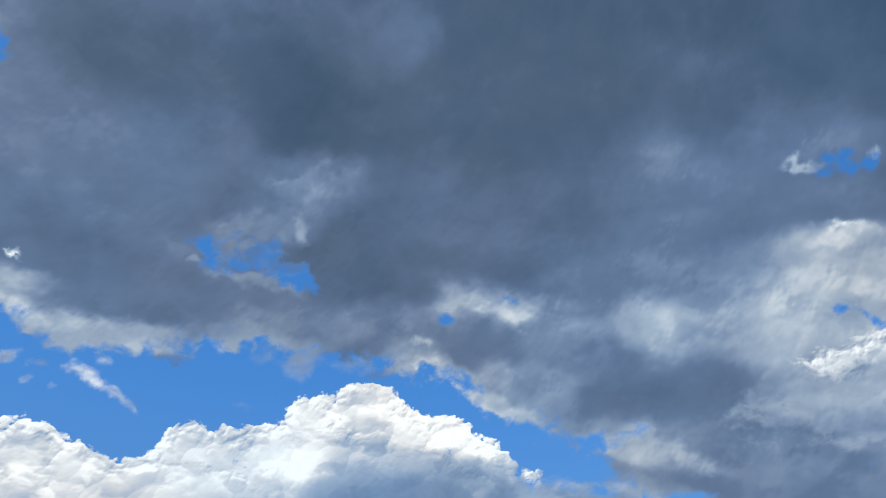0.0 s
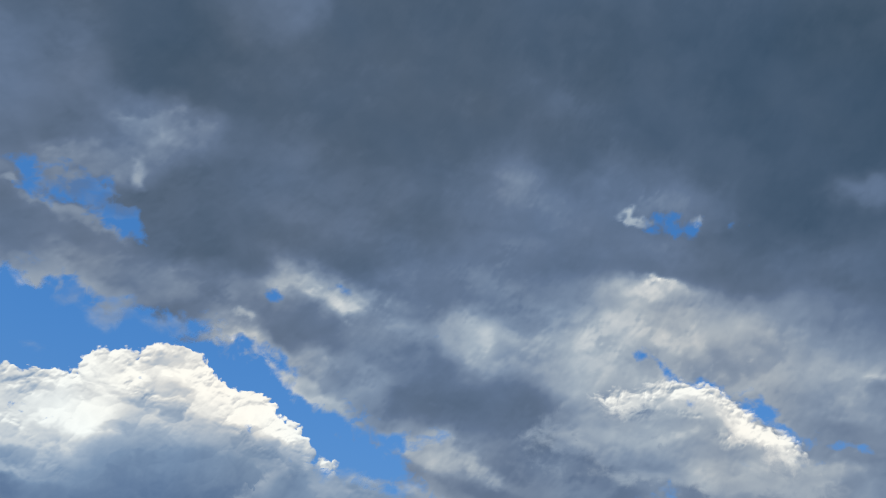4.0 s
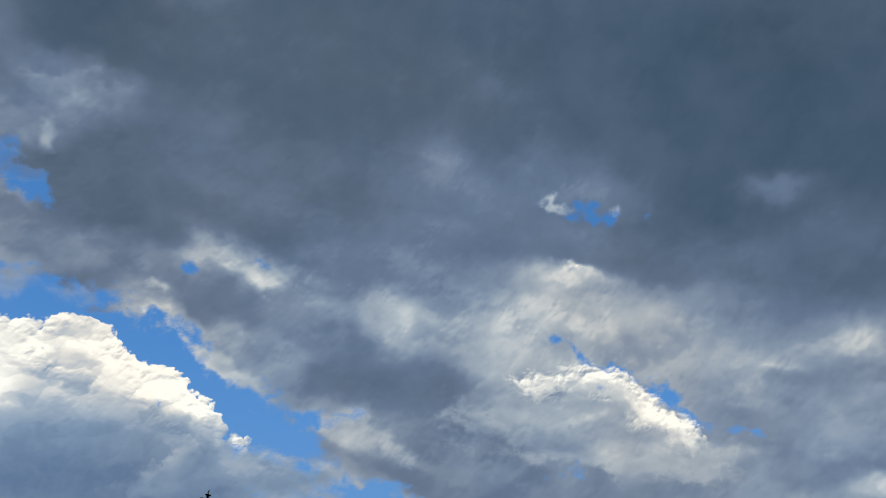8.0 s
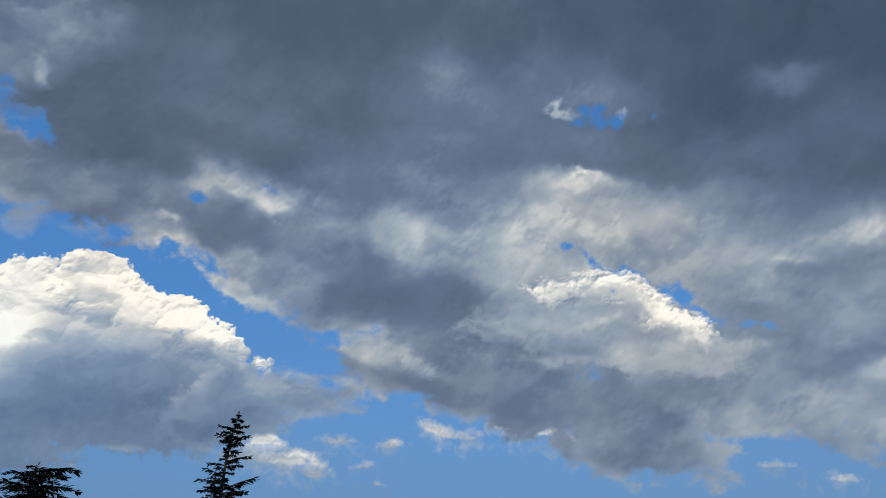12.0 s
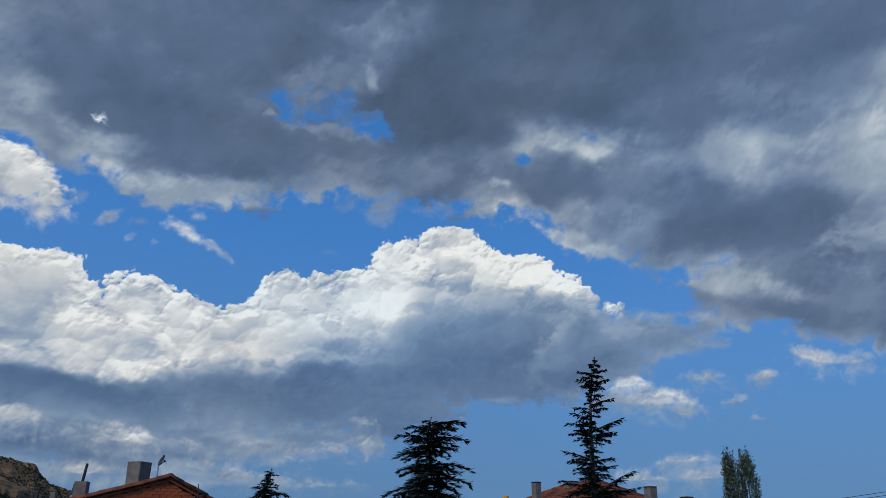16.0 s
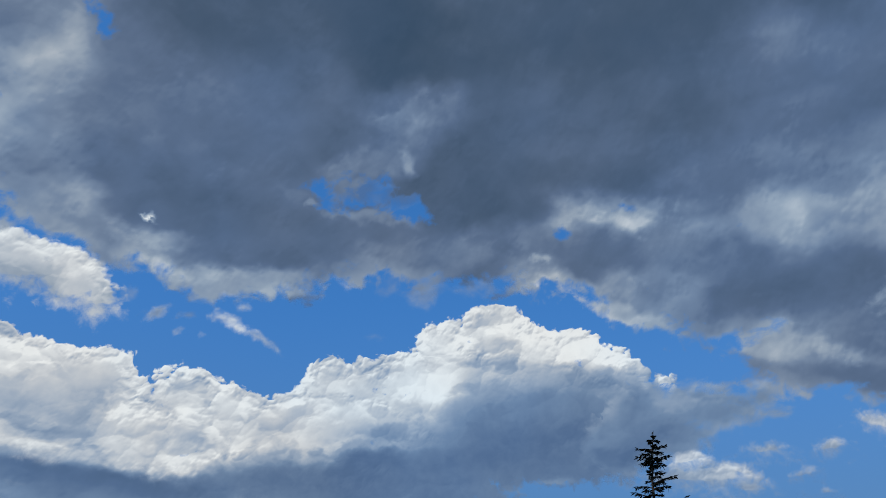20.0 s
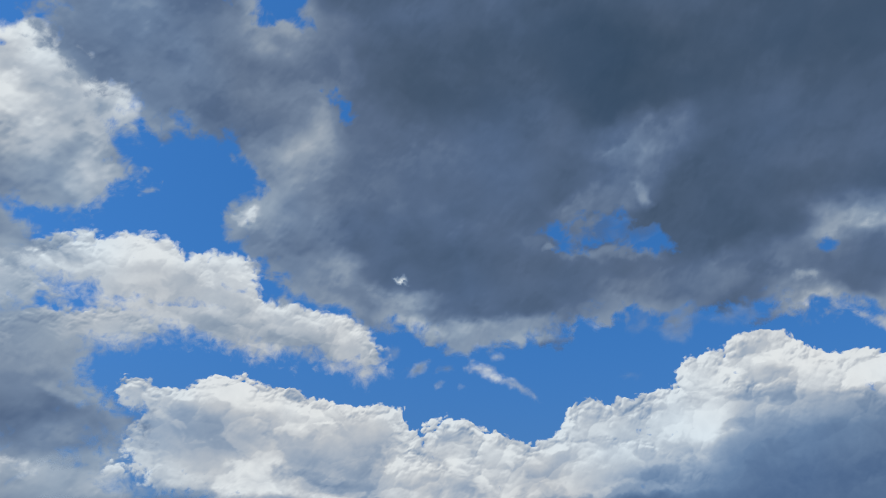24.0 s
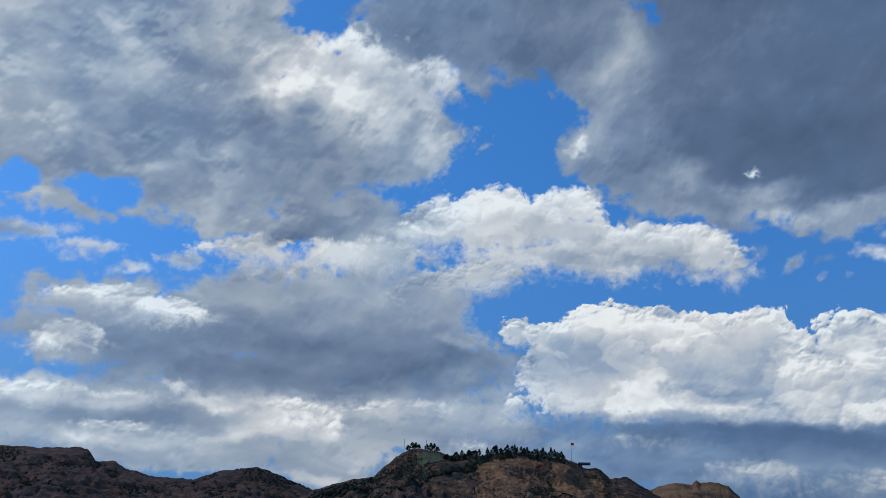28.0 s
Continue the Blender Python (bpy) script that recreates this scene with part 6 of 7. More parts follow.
def tiled_slope(roof, corner, along, up, width, run, inside, single_rows, seed):
    """Lays barrel tiles over one roof slope: the lowest rows as pieces of their own, the rest joined."""
    rnd = random.Random(seed)
    along, up = Vector(along).normalized(), Vector(up).normalized()
    normal = along.cross(up).normalized()
    frame_m = Matrix((along, up, normal)).transposed().to_4x4()
    base = np.array([v.co for v in TILE_MESH.vertices])
    polys = [tuple(p.vertices) for p in TILE_MESH.polygons]
    verts, faces = [], []
    for j in range(int(run / 0.33) + 1):
        for i in range(int(width / 0.25) + 1):
            x, y = 0.125 + i * 0.25, j * 0.33 - 0.06
            if not inside(x, y + 0.15):
                continue
            m = Matrix.Translation(Vector(corner) + along * (x + rnd.uniform(-0.01, 0.01)) + up * (y + rnd.uniform(-0.015, 0.015)) + normal * 0.05) @ frame_m @ pose(0, 0, 0, 0, 0, rnd.uniform(-2.5, 2.5))
            if j < single_rows:
                t = new("tile", TILE_MESH)
                t.parent = roof
                t.matrix_local = m
            else:
                k = len(verts)
                mm = np.array(m)
                verts.extend(base @ mm[:3, :3].T + mm[:3, 3])
                faces.extend(tuple(q + k for q in p) for p in polys)
    if faces:
        ob = part("tile_field", mesh_of("tile_field", verts, faces, True), TILE, roof)
        ob["kind"] = "stuff"


def slab(points, thick):
    """A plate of that thickness under a flat polygon."""
    bm = bmesh.new()
    pts = [Vector(p) for p in points]
    n = (pts[1] - pts[0]).cross(pts[2] - pts[0]).normalized()
    top = [bm.verts.new(p) for p in pts]
    low = [bm.verts.new(p - n * thick) for p in pts]
    bm.faces.new(top)
    bm.faces.new(list(reversed(low)))
    for k in range(len(pts)):
        bm.faces.new((top[k], low[k], low[(k + 1) % len(pts)], top[(k + 1) % len(pts)]))
    return bm


def cap_mesh():
    verts, faces = [], []
    for y, r in ((0.0, 0.13), (0.40, 0.11)):
        for q in range(7):
            a = math.pi * q / 6
            verts.append((-r * math.cos(a), y, r * 0.75 * math.sin(a)))
    faces.extend((q, q + 1, q + 8, q + 7) for q in range(6))
    for q in range(7):
        x, y, z = verts[q]
        verts.append((x * 0.84, y, z * 0.84))
    faces.extend((q + 1, q, q + 14, q + 15) for q in range(6))
    me = mesh_of("ridge_tile", verts, faces, True)
    me.materials.append(TILE)
    return me


CAP_MESH = cap_mesh()


def ridge_caps(roof, a, b, seed):
    rnd = random.Random(seed)
    a, b = Vector(a), Vector(b)
    n = max(2, int((b - a).length / 0.36))
    way = (b - a).normalized()
    side = way.cross(Vector((0, 0, 1))).normalized()
    turn = Matrix((side, way, side.cross(way))).transposed().to_4x4()
    for k in range(n):
        t = new("ridge_tile", CAP_MESH)
        t.parent = roof
        t.matrix_local = Matrix.Translation(a + (b - a) * (k / n) + Vector((0, 0, rnd.uniform(0.0, 0.02)))) @ turn @ pose(0, 0, 0, rnd.uniform(-1, 2), 0, rnd.uniform(-2, 2))


def chimney(at, w, d, z0, z1, label, cap=True, flare=0.0, material=None, turn=0.0, pipe=0.0):
    c = empty("chimney", pose(at[0], at[1], z0, 0, 0, turn), label, "chimney")
    h = z1 - z0
    bm = boxed(-w / 2, w / 2, -d / 2, d / 2, 0, h, bevel=0.012)
    for v in bm.verts:
        k = 1 + flare * v.co.z / h
        v.co.x, v.co.y = v.co.x * k, v.co.y * k
    part("shaft", bm, material or CONCRETE, c)
    if cap:
        k = 1 + flare
        part("cap", boxed(-w / 2 * k - 0.012, w / 2 * k + 0.012, -d / 2 * k - 0.012, d / 2 * k + 0.012, h, h + 0.035, bevel=0.008), DARK_METAL if not flare else CONCRETE, c)
    if pipe:
        part("flue_pipe", tube(bmesh.new(), (0, 0, h), (0.05, 0, h + pipe), 0.042, 0.04, 10), DARK_METAL, c, "sooty black metal flue pipe")
    return c


def dish(at, z0, pole, r, turn, label, arm=True, skin=None):
    s = empty("satellite_dish", pose(at[0], at[1], z0, 0, 0, turn), label, "satellite dish")
    part("pole", tube(bmesh.new(), (0, 0, 0), (0, 0, pole), 0.022, 0.02, 8), GALVANISED, s)
    bm = bmesh.new()
    rings, seg = 5, 20
    grid = [[bm.verts.new((r * i / rings * math.cos(2 * math.pi * k / seg), 0.28 * r * (i / rings) ** 2 - 0.28 * r, r * 1.08 * i / rings * math.sin(2 * math.pi * k / seg))) for k in range(seg)] for i in range(1, rings + 1)]
    mid = bm.verts.new((0, -0.28 * r, 0))
    for k in range(seg):
        bm.faces.new((mid, grid[0][k], grid[0][(k + 1) % seg]))
        for i in range(rings - 1):
            bm.faces.new((grid[i][k], grid[i + 1][k], grid[i + 1][(k + 1) % seg], grid[i][(k + 1) % seg]))
    bmesh.ops.transform(bm, matrix=pose(0, 0.06, pole, -24, 0, 0), verts=bm.verts)
    bmesh.ops.solidify(bm, geom=bm.faces[:], thickness=0.012)
    part("reflector", bm, skin or GALVANISED, s, "pressed metal dish")
    if arm:
        a = part("feed_arm", tube(bmesh.new(), (0, 0.0, pole - r), (0, 0.95 * r, pole - 0.15 * r), 0.014, 0.012, 6), DARK_METAL, s)
        part("feed_head", tube(bmesh.new(), (0, 0.9 * r, pole - 0.18 * r), (0, 1.06 * r, pole - 0.05 * r), 0.035, 0.045, 8), DARK_METAL, a)
    return s


def window_part(house, x, z, w, h, y=-0.02):
    f = part("window", boxed(x - w / 2 - 0.06, x + w / 2 + 0.06, y - 0.03, y, z - 0.06, z + h + 0.06), WHITE, house)
    part("pane", boxed(x - w / 2, x - 0.03, y - 0.04, y - 0.031, z, z + h), GLASS, f)
    part("pane", boxed(x + 0.03, x + w / 2, y - 0.04, y - 0.031, z, z + h), GLASS, f)
    part("sill", boxed(x - w / 2 - 0.12, x + w / 2 + 0.12, y - 0.14, y - 0.032, z - 0.11, z - 0.06), GREY_PLASTER, f)


# brick gable house
GABLE = pose(-7.92, 22.6, 0, 0, 0, 27)
gable_house = empty("brick_gable_house", GABLE, "house with raw red brick gable over grey plaster", "house")
APEX, XL, ZL, XR, ZR, DEEP, OVER = 6.59, -3.95, 5.44, 2.85, 5.24, 5.0, 0.035
part("wall", boxed(-3.35, 2.55, 0.0, DEEP, 0, 5.2), GREY_PLASTER, gable_house, "grey cement plastered wall")
part("upper_wall", boxed(-3.35, 0.35, -0.012, 0.25, 5.2, 5.52), GREY_PLASTER, gable_house)
part("corner_wall", boxed(-3.42, -2.7, -0.03, 0.5, 0, 5.46), DARK_CREAM, gable_house, "cream painted corner")
gable_wall = part("gable_wall", slab([(-3.5, 0.03, 5.2), (2.6, 0.03, 5.2), (2.6, 0.03, ZR + 0.02), (0.0, 0.03, APEX - 0.11), (-3.5, 0.03, ZL + 0.05)], 0.22), MORTAR, gable_house, "raw red brick gable")
roof_l = part("roof", slab([(XL, -OVER, ZL), (0, -OVER, APEX), (0, DEEP, APEX), (XL, DEEP, ZL)][::-1], 0.10), TILE, gable_house, "red brown barrel tiled roof")
part("roof_side", slab([(XR, -OVER, ZR), (0, -OVER, APEX), (0, DEEP, APEX), (XR, DEEP, ZR)], 0.10), TILE, gable_house)
part("soffit", boxed(XL + 0.05, -3.36, -OVER, DEEP, ZL - 0.14, ZL - 0.115), WHITE, gable_house, "white board under the eave")
part("balcony_beam", boxed(XL + 0.1, -3.43, -0.2, 0.0, ZL - 0.36, ZL - 0.15), WHITE, gable_house)
for xe, ze, sx in ((XL, ZL, -1), (XR, ZR, 1)):
    part("bargeboard", slab([(xe, -OVER - 0.03, ze - 0.02), (0, -OVER - 0.03, APEX - 0.02), (0, -OVER - 0.03, APEX - 0.085), (xe, -OVER - 0.03, ze - 0.085)][::sx], 0.03), TILE, gable_house, "dark red brown rake tiles")
ridge_caps(roof_l, (0, -OVER, APEX + 0.03), (0, DEEP, APEX + 0.03), 2)
ridge_caps(roof_l, (XL, -OVER + 0.02, ZL + 0.02), (0, -OVER + 0.02, APEX + 0.03), 3)
ridge_caps(roof_l, (XR, -OVER + 0.02, ZR + 0.02), (0, -OVER + 0.02, APEX + 0.03), 4)
window_part(gable_house, -1.2, 2.6, 1.4, 1.3)
window_part(gable_house, 1.2, 2.6, 1.2, 1.3)
part("balcony_door", boxed(-2.6, -1.9, -0.05, -0.001, 3.0, 5.0), BARK, gable_house, "dark timber balcony door")
lean_to = empty("tiled_lean_to", GABLE @ pose(1.75, -1.9, 0), "low outbuilding with a small tiled gable roof", "house")
part("wall", boxed(-0.85, 0.85, -0.6, 1.6, 0, 4.88), PLASTER, lean_to)
lr = part("roof", slab([(-1.15, -0.9, 4.87), (0, -0.9, 5.27), (0, 1.6, 5.27), (-1.15, 1.6, 4.87)][::-1], 0.08), TILE, lean_to)
part("roof_side", slab([(1.15, -0.9, 4.87), (0, -0.9, 5.27), (0, 1.6, 5.27), (1.15, 1.6, 4.87)], 0.08), TILE, lean_to)
ridge_caps(lr, (-1.15, -0.88, 4.9), (0, -0.88, 5.30), 5)
ridge_caps(lr, (1.15, -0.88, 4.9), (0, -0.88, 5.30), 6)


def on_gable(x, y, z=0.0):
    return GABLE @ Vector((x, y, z))


def over_gable(x):
    return APEX + (x / XL * (ZL - APEX) if x < 0 else x / XR * (ZR - APEX))


p = on_gable(-0.8, 0.7)
chimney(p, 0.45, 0.45, over_gable(-0.86) - 0.25, 7.06, "broad grey rendered chimney flaring upward", cap=False, flare=0.08, turn=-20)
p = on_gable(-2.25, 0.8)
chimney(p, 0.34, 0.34, over_gable(-2.25) - 0.2, 6.46, "small rendered chimney with a black flue", cap=False, pipe=0.5, turn=10)
p = on_gable(-3.35, 2.5)
chimney(p, 0.26, 0.26, over_gable(-3.35) - 0.1, 5.95, "small white chimney with a black flue", material=WHITE, pipe=0.42, turn=10, cap=False)
p = on_gable(-2.9, 3.4)
chimney(p, 0.16, 0.16, over_gable(-2.9) - 0.2, 6.28, "slim rendered chimney behind the ridge", cap=False, turn=10)
p = on_gable(-0.3, 0.5)
dish(p, over_gable(-0.3), 0.62, 0.165, -85, "grey satellite dish on a pole over the ridge")
p = on_gable(0.28, -0.3)
dish(p, 4.95, 0.78, 0.165, 200, "white satellite dish against the brick gable", arm=False, skin=WHITE)
for x, hgt, lab in ((0.78, 0.72, "thin bare aerial pole above the roof"), (1.08, 0.6, "thin rusty aerial pole with a bracket")):
    p = on_gable(x, -0.45)
    a = empty("aerial", pose(p[0], p[1], over_gable(x) - 0.5), lab, "aerial")
    part("mast", tube(bmesh.new(), (0, 0, 0), (-0.03, 0, hgt), 0.016, 0.012, 6), DARK_METAL, a)
    part("crossbar", tube(bmesh.new(), (-0.2, 0, hgt * 0.5), (0.16, 0, hgt * 0.58), 0.012, 0.012, 6), DARK_METAL, a)
for x, y, w, top, lab in ((0.95, -0.75, 0.78, 5.72, "grey rendered chimney block before the brick gable"), (-0.22, -0.6, 0.42, 5.54, "low grey chimney block with a tile hood")):
    p = on_gable(x, y)
    c = chimney(p, w, 0.5, 4.3, top, lab, cap=False, turn=27)
    part("hood", slab([(-w / 2, -0.28, top - 4.3), (0, -0.28, top - 4.12), (0, 0.28, top - 4.12), (-w / 2, 0.28, top - 4.3)][::-1], 0.03), TILE, c, "tilted roof tile hood")
    part("hood", slab([(w / 2, -0.28, top - 4.3), (0, -0.28, top - 4.12), (0, 0.28, top - 4.12), (w / 2, 0.28, top - 4.3)], 0.03), TILE, c)

# hipped house
HIP = pose(4.87, 25.5, 0, 0, 0, 31.8)
hip_house = empty("hipped_roof_house", HIP, "pale house under a red tiled hipped roof", "house")
HW, HL, HE, HT = 6.9, 8.6, 5.42, 7.06
part("wall", boxed(0.45, HW - 0.45, 0.45, HL - 0.45, 0, HE - 0.02), PLASTER, hip_house, "pale plastered wall")
part("eave_board", boxed(0.02, HW - 0.02, 0.02, HL - 0.02, HE - 0.14, HE - 0.06), WHITE, hip_house, "white boxed eave")
part("gutter", tube(bmesh.new(), (0, -0.06, HE - 0.05), (HW, -0.06, HE - 0.05), 0.045, 0.045, 8), GREY_PLASTER, hip_house, "white rain gutter")
part("gutter", tube(bmesh.new(), (-0.06, 0, HE - 0.05), (-0.06, HL, HE - 0.05), 0.045, 0.045, 8), GREY_PLASTER, hip_house)
R0, R1 = (HW / 2, HW / 2, HT), (HW / 2, HL - HW / 2, HT)
hip_roof = part("roof", slab([(0, 0, HE), (HW, 0, HE), R0], 0.05), TILE, hip_house, "red brown barrel tiled hip roof")
part("roof_side", slab([(0, HL, HE), (0, 0, HE), R0, R1], 0.05), TILE, hip_house)
part("roof_side", slab([(HW, 0, HE), (HW, HL, HE), R1, R0], 0.05), TILE, hip_house)
part("roof_side", slab([(HW, HL, HE), (0, HL, HE), R1], 0.05), TILE, hip_house)
for a, b, s in (((0, 0, HE), R0, 1), ((HW, 0, HE), R0, 2), ((0, HL, HE), R1, 3), ((HW, HL, HE), R1, 4), (R0, R1, 5)):
    ridge_caps(hip_roof, Vector(a) + Vector((0, 0, 0.05)), Vector(b) + Vector((0, 0, 0.05)), s)
window_part(hip_house, 2.2, 2.9, 1.3, 1.4, 0.45)
window_part(hip_house, 4.8, 2.9, 1.3, 1.4, 0.45)
WING = pose(-0.2, 34.4, 0, 0, 0, 8)
wing = empty("tiled_wing", WING, "low pale wing under a red tiled roof", "house")
part("wall", boxed(-1.0, 5.2, 0.3, 4.6, 0, 5.3), PLASTER, wing)
wing_roof = part("roof", slab([(-1.4, 0, 5.42), (5.4, 0, 5.42), (5.4, 2.5, 6.24), (-0.4, 2.5, 6.24)], 0.06), TILE, wing, "red brown tiled slope")
part("roof_side", slab([(5.4, 5, 5.42), (-1.4, 5, 5.42), (-0.4, 2.5, 6.24), (5.4, 2.5, 6.24)], 0.06), TILE, wing)
part("roof_end", slab([(-1.4, 5, 5.42), (-1.4, 0, 5.42), (-0.4, 2.5, 6.24)], 0.06), TILE, wing)
part("eave_board", boxed(-1.35, 5.35, 0.02, 4.9, 5.3, 5.38), WHITE, wing)
ridge_caps(wing_roof, (-0.4, 2.5, 6.28), (5.4, 2.5, 6.28), 9)

for az, d, w, e0, e1, lab, kw in (
        (6.75, 30.2, 0.27, 2.2, 3.9, "slim pale grey rendered chimney", {}),
        (14.75, 29.5, 0.34, 2.0, 3.55, "pale grey rendered chimney on the hip", {}),
        (17.15, 29.6, 0.33, 1.6, 2.85, "dark capped grey chimney near the eave", {}),
        (9.25, 31.5, 0.4, 3.0, 3.95, "squat chimney beside the cedar top", {})):
    q = spot(az, d)
    chimney(q, w, w, EYE + d * math.tan(radians(e0)), EYE + d * math.tan(radians(e1)), lab, turn=32, **kw)
q = spot(4.5, 36.6)
flue = empty("flue", pose(q[0], q[1], 6.15), "upright flue with a white shaft and yellow head", "chimney")
part("shaft", tube(bmesh.new(), (0, 0, 0), (0, 0, 0.42), 0.14, 0.14, 14), WHITE, flue)
part("head", tube(bmesh.new(), (0, 0, 0.42), (0, 0, 0.76), 0.15, 0.15, 14), YELLOW, flue, "yellow painted head")
part("bracket", tube(bmesh.new(), (0.12, 0, 0.25), (0.85, 0, 0.17), 0.016, 0.016, 6), GALVANISED, flue)
q = spot(3.5, 36.6)
chimney(q, 0.3, 0.3, 6.1, 6.55, "small dark brick chimney on the wing", material=MORTAR)

# cables beside the poplar
A_AZ, A_D, B_AZ, B_D = 7.0, 75.0, 46.0, 42.0
for k in (0, 1):
    cable = empty("overhead_cable", Matrix.Identity(4), "thin dark overhead cable sagging across the sky", "cable", "overhead cables")
    bm = bmesh.new()
    a, b = spot(A_AZ, A_D + k, 6.2 - 0.12 * k), spot(B_AZ, B_D + k, 9.0 - 0.12 * k)
    pts = [a.lerp(b, s / 24) - Vector((0, 0, 0.7 * math.sin(math.pi * s / 24))) for s in range(25)]
    for u, v in zip(pts, pts[1:]):
        tube(bm, u, v, 0.015, 0.015, 5)
    part("wire", bm, DARK_METAL, cable)
for az, d, h in ((A_AZ, A_D + 0.5, 6.5), (B_AZ, B_D + 0.5, 9.3)):
    pole = empty("utility_pole", Matrix.Translation(spot(az, d)), "grey concrete utility pole carrying cables", "pole", "utility poles")
    part("shaft", tube(bmesh.new(), (0, 0, 0), (0, 0, h), 0.17, 0.11, 12), CONCRETE, pole)
    part("crossarm", boxed(-0.7, 0.7, -0.05, 0.05, h - 0.6, h - 0.5), DARK_METAL, pole)

# ---- hill things ----
def far_pine(name, label, base, h, r, seed, round_top=False):
    rnd = random.Random(seed)
    t = empty(name, Matrix.Translation(base), label, "tree", "hilltop trees")
    part("trunk", tube(bmesh.new(), (0, 0, -1.5), (0, 0, h * 0.8), 0.05 * r + 0.1, 0.06, 6), BARK, t)
    verts, faces = [], []
    for k in range(220):
        u = rnd.random() ** 0.8
        zz = h * ((0.1 if round_top else 0.16) + (0.88 if round_top else 0.85) * u)
        rr = r * ((1 - u) ** 0.75 if not round_top else math.sin(math.pi * (0.3 + 0.65 * u))) * rnd.random() ** 0.45
        a = rnd.random() * 6.283
        p = Vector((rr * math.cos(a), rr * math.sin(a), zz))
        w = Vector((rnd.gauss(0, 1), rnd.gauss(0, 1), rnd.gauss(0, 0.7))).normalized()
        s = w.orthogonal().normalized()
        size = (0.13 * r + 0.28) * rnd.uniform(0.6, 1.3)
        i = len(verts)
        verts.extend((p - w * size, p + s * size * 0.6, p + w * size, p - s * size * 0.6))
        faces.append((i, i + 1, i + 2, i + 3))
    part("crown", mesh_of("crown", verts, faces), PINE, t)
    return t


rnd = random.Random(31)
for k in range(58):
    az = -52.4 + 0.153 * k + rnd.uniform(-0.12, 0.12)
    d = 690 + rnd.uniform(-12, 16)
    far_pine("pine_tree", "dark pine on the bare hill crest", spot(az, d, crest_at("castle_hill", az, d)), rnd.uniform(5.2, 9) * (0.66 if az < -49.5 else 1), rnd.uniform(1.5, 2.6), k, rnd.random() < 0.85)
for az, h, r in ((-55.3, 4.5, 2.2), (-55.0, 6.5, 2.6), (-54.75, 6, 2.4), (-54.5, 4, 2), (-53.9, 5.5, 2.4), (-53.6, 7.5, 2.6), (-53.35, 7, 2.4), (-53.1, 4.4, 2.2), (-59.6, 5, 2.6), (-60.2, 4, 2.6), (-58.9, 3.5, 2.2)):
    d = 700 if az > -57 else 645
    far_pine("pine_tree", "dark rounded pine beside the summit mast", spot(az, d, crest_at("castle_hill", az, d)), h, r, int(az * 10), True)


def mast(az, d, h, lab, name="mast"):
    m = empty(name, Matrix.Translation(spot(az, d, crest_at("castle_hill", az, d) - 1)), lab, "mast")
    part("pole", tube(bmesh.new(), (0, 0, 0), (0, 0, h), 0.26, 0.2, 8), GALVANISED, m)
    return m


mast(-55.6, 698, 13, "thin grey radio mast on the summit")
mast(-53.95, 698, 10, "thin grey radio mast on the summit")
fp = mast(-43.2, 705, 19, "tall flagpole with a red flag on the hilltop", "flagpole")
flag = bmesh.new()
cols = [[flag.verts.new((0.2 + 3.0 * i / 8, 0.35 * math.sin(i * 0.9), 18.7 - 2.4 * j - 0.25 * i * 0.3)) for j in (0, 1)] for i in range(9)]
for a, b in zip(cols, cols[1:]):
    flag.faces.new((a[0], a[1], b[1], b[0]))
bmesh.ops.solidify(flag, geom=flag.faces[:], thickness=0.05)
part("flag", flag, FLAG_RED, fp, "plain red waving flag cloth")
deck_at = spot(-42.5, 700, crest_at("castle_hill", -42.5, 700) + 1.2)
view_deck = empty("viewing_platform", Matrix.Translation(deck_at) @ pose(0, 0, 0, 0, 0, 42), "dark projecting viewing platform on the hilltop", "platform")
part("platform_slab", boxed(-3, 8, -3, 3, 0, 1.2, bevel=0.1), DARK_METAL, view_deck)
part("support", tube(bmesh.new(), (0, 0, -6), (0, 0, 0.2), 0.7, 0.7, 8), CONCRETE, view_deck)
part("rail", boxed(-3, 8, -3.1, -2.95, 1.2, 1.9), GALVANISED, view_deck)

# scrub on the slopes and the tree belt at the hill foot
def clumps(name, label, spots, material, category, seed, per=26):
    """Many small leafy clumps, each of a dozen crossing leaves, joined. spots: (x, y, z, size)."""
    g = np.random.default_rng(seed)
    spots = np.array(spots)
    p = np.repeat(spots[:, :3], per, 0)
    r = np.repeat(spots[:, 3], per)[:, None]
    way = g.normal(size=(len(p), 3))
    way /= np.linalg.norm(way, axis=1, keepdims=True)
    at = p + way * r * g.uniform(0.2, 0.75, (len(p), 1)) * np.array((1, 1, 0.85)) + np.array((0, 0, 0.5)) * r
    u = np.cross(way, g.normal(size=way.shape))
    u /= np.linalg.norm(u, axis=1, keepdims=True)
    v = np.cross(way, u)
    s = r * g.uniform(0.14, 0.3, (len(p), 1)) * (26 / per) ** 0.5
    verts = np.stack([at + u * s, at + v * s, at - u * s, at - v * s], 1).reshape(-1, 3)
    faces = np.arange(len(verts)).reshape(-1, 4)
    return tagged(part(name, mesh_of(name, verts, faces), material), label, category, kind="stuff")


def scatter(name, az0, az1, d0, d1, n, size, seed, bunch):
    g = np.random.default_rng(seed)
    az, d = g.uniform(az0, az1, n), g.uniform(d0, d1, n)
    pos, z = relief(name, az, d)
    keep = (fbm(pos / 45.0, 3, seed) > bunch) & (z > 1)
    pos[:, 2] = z - 0.8
    return np.column_stack([pos, g.uniform(size[0], size[1], n)])[keep]


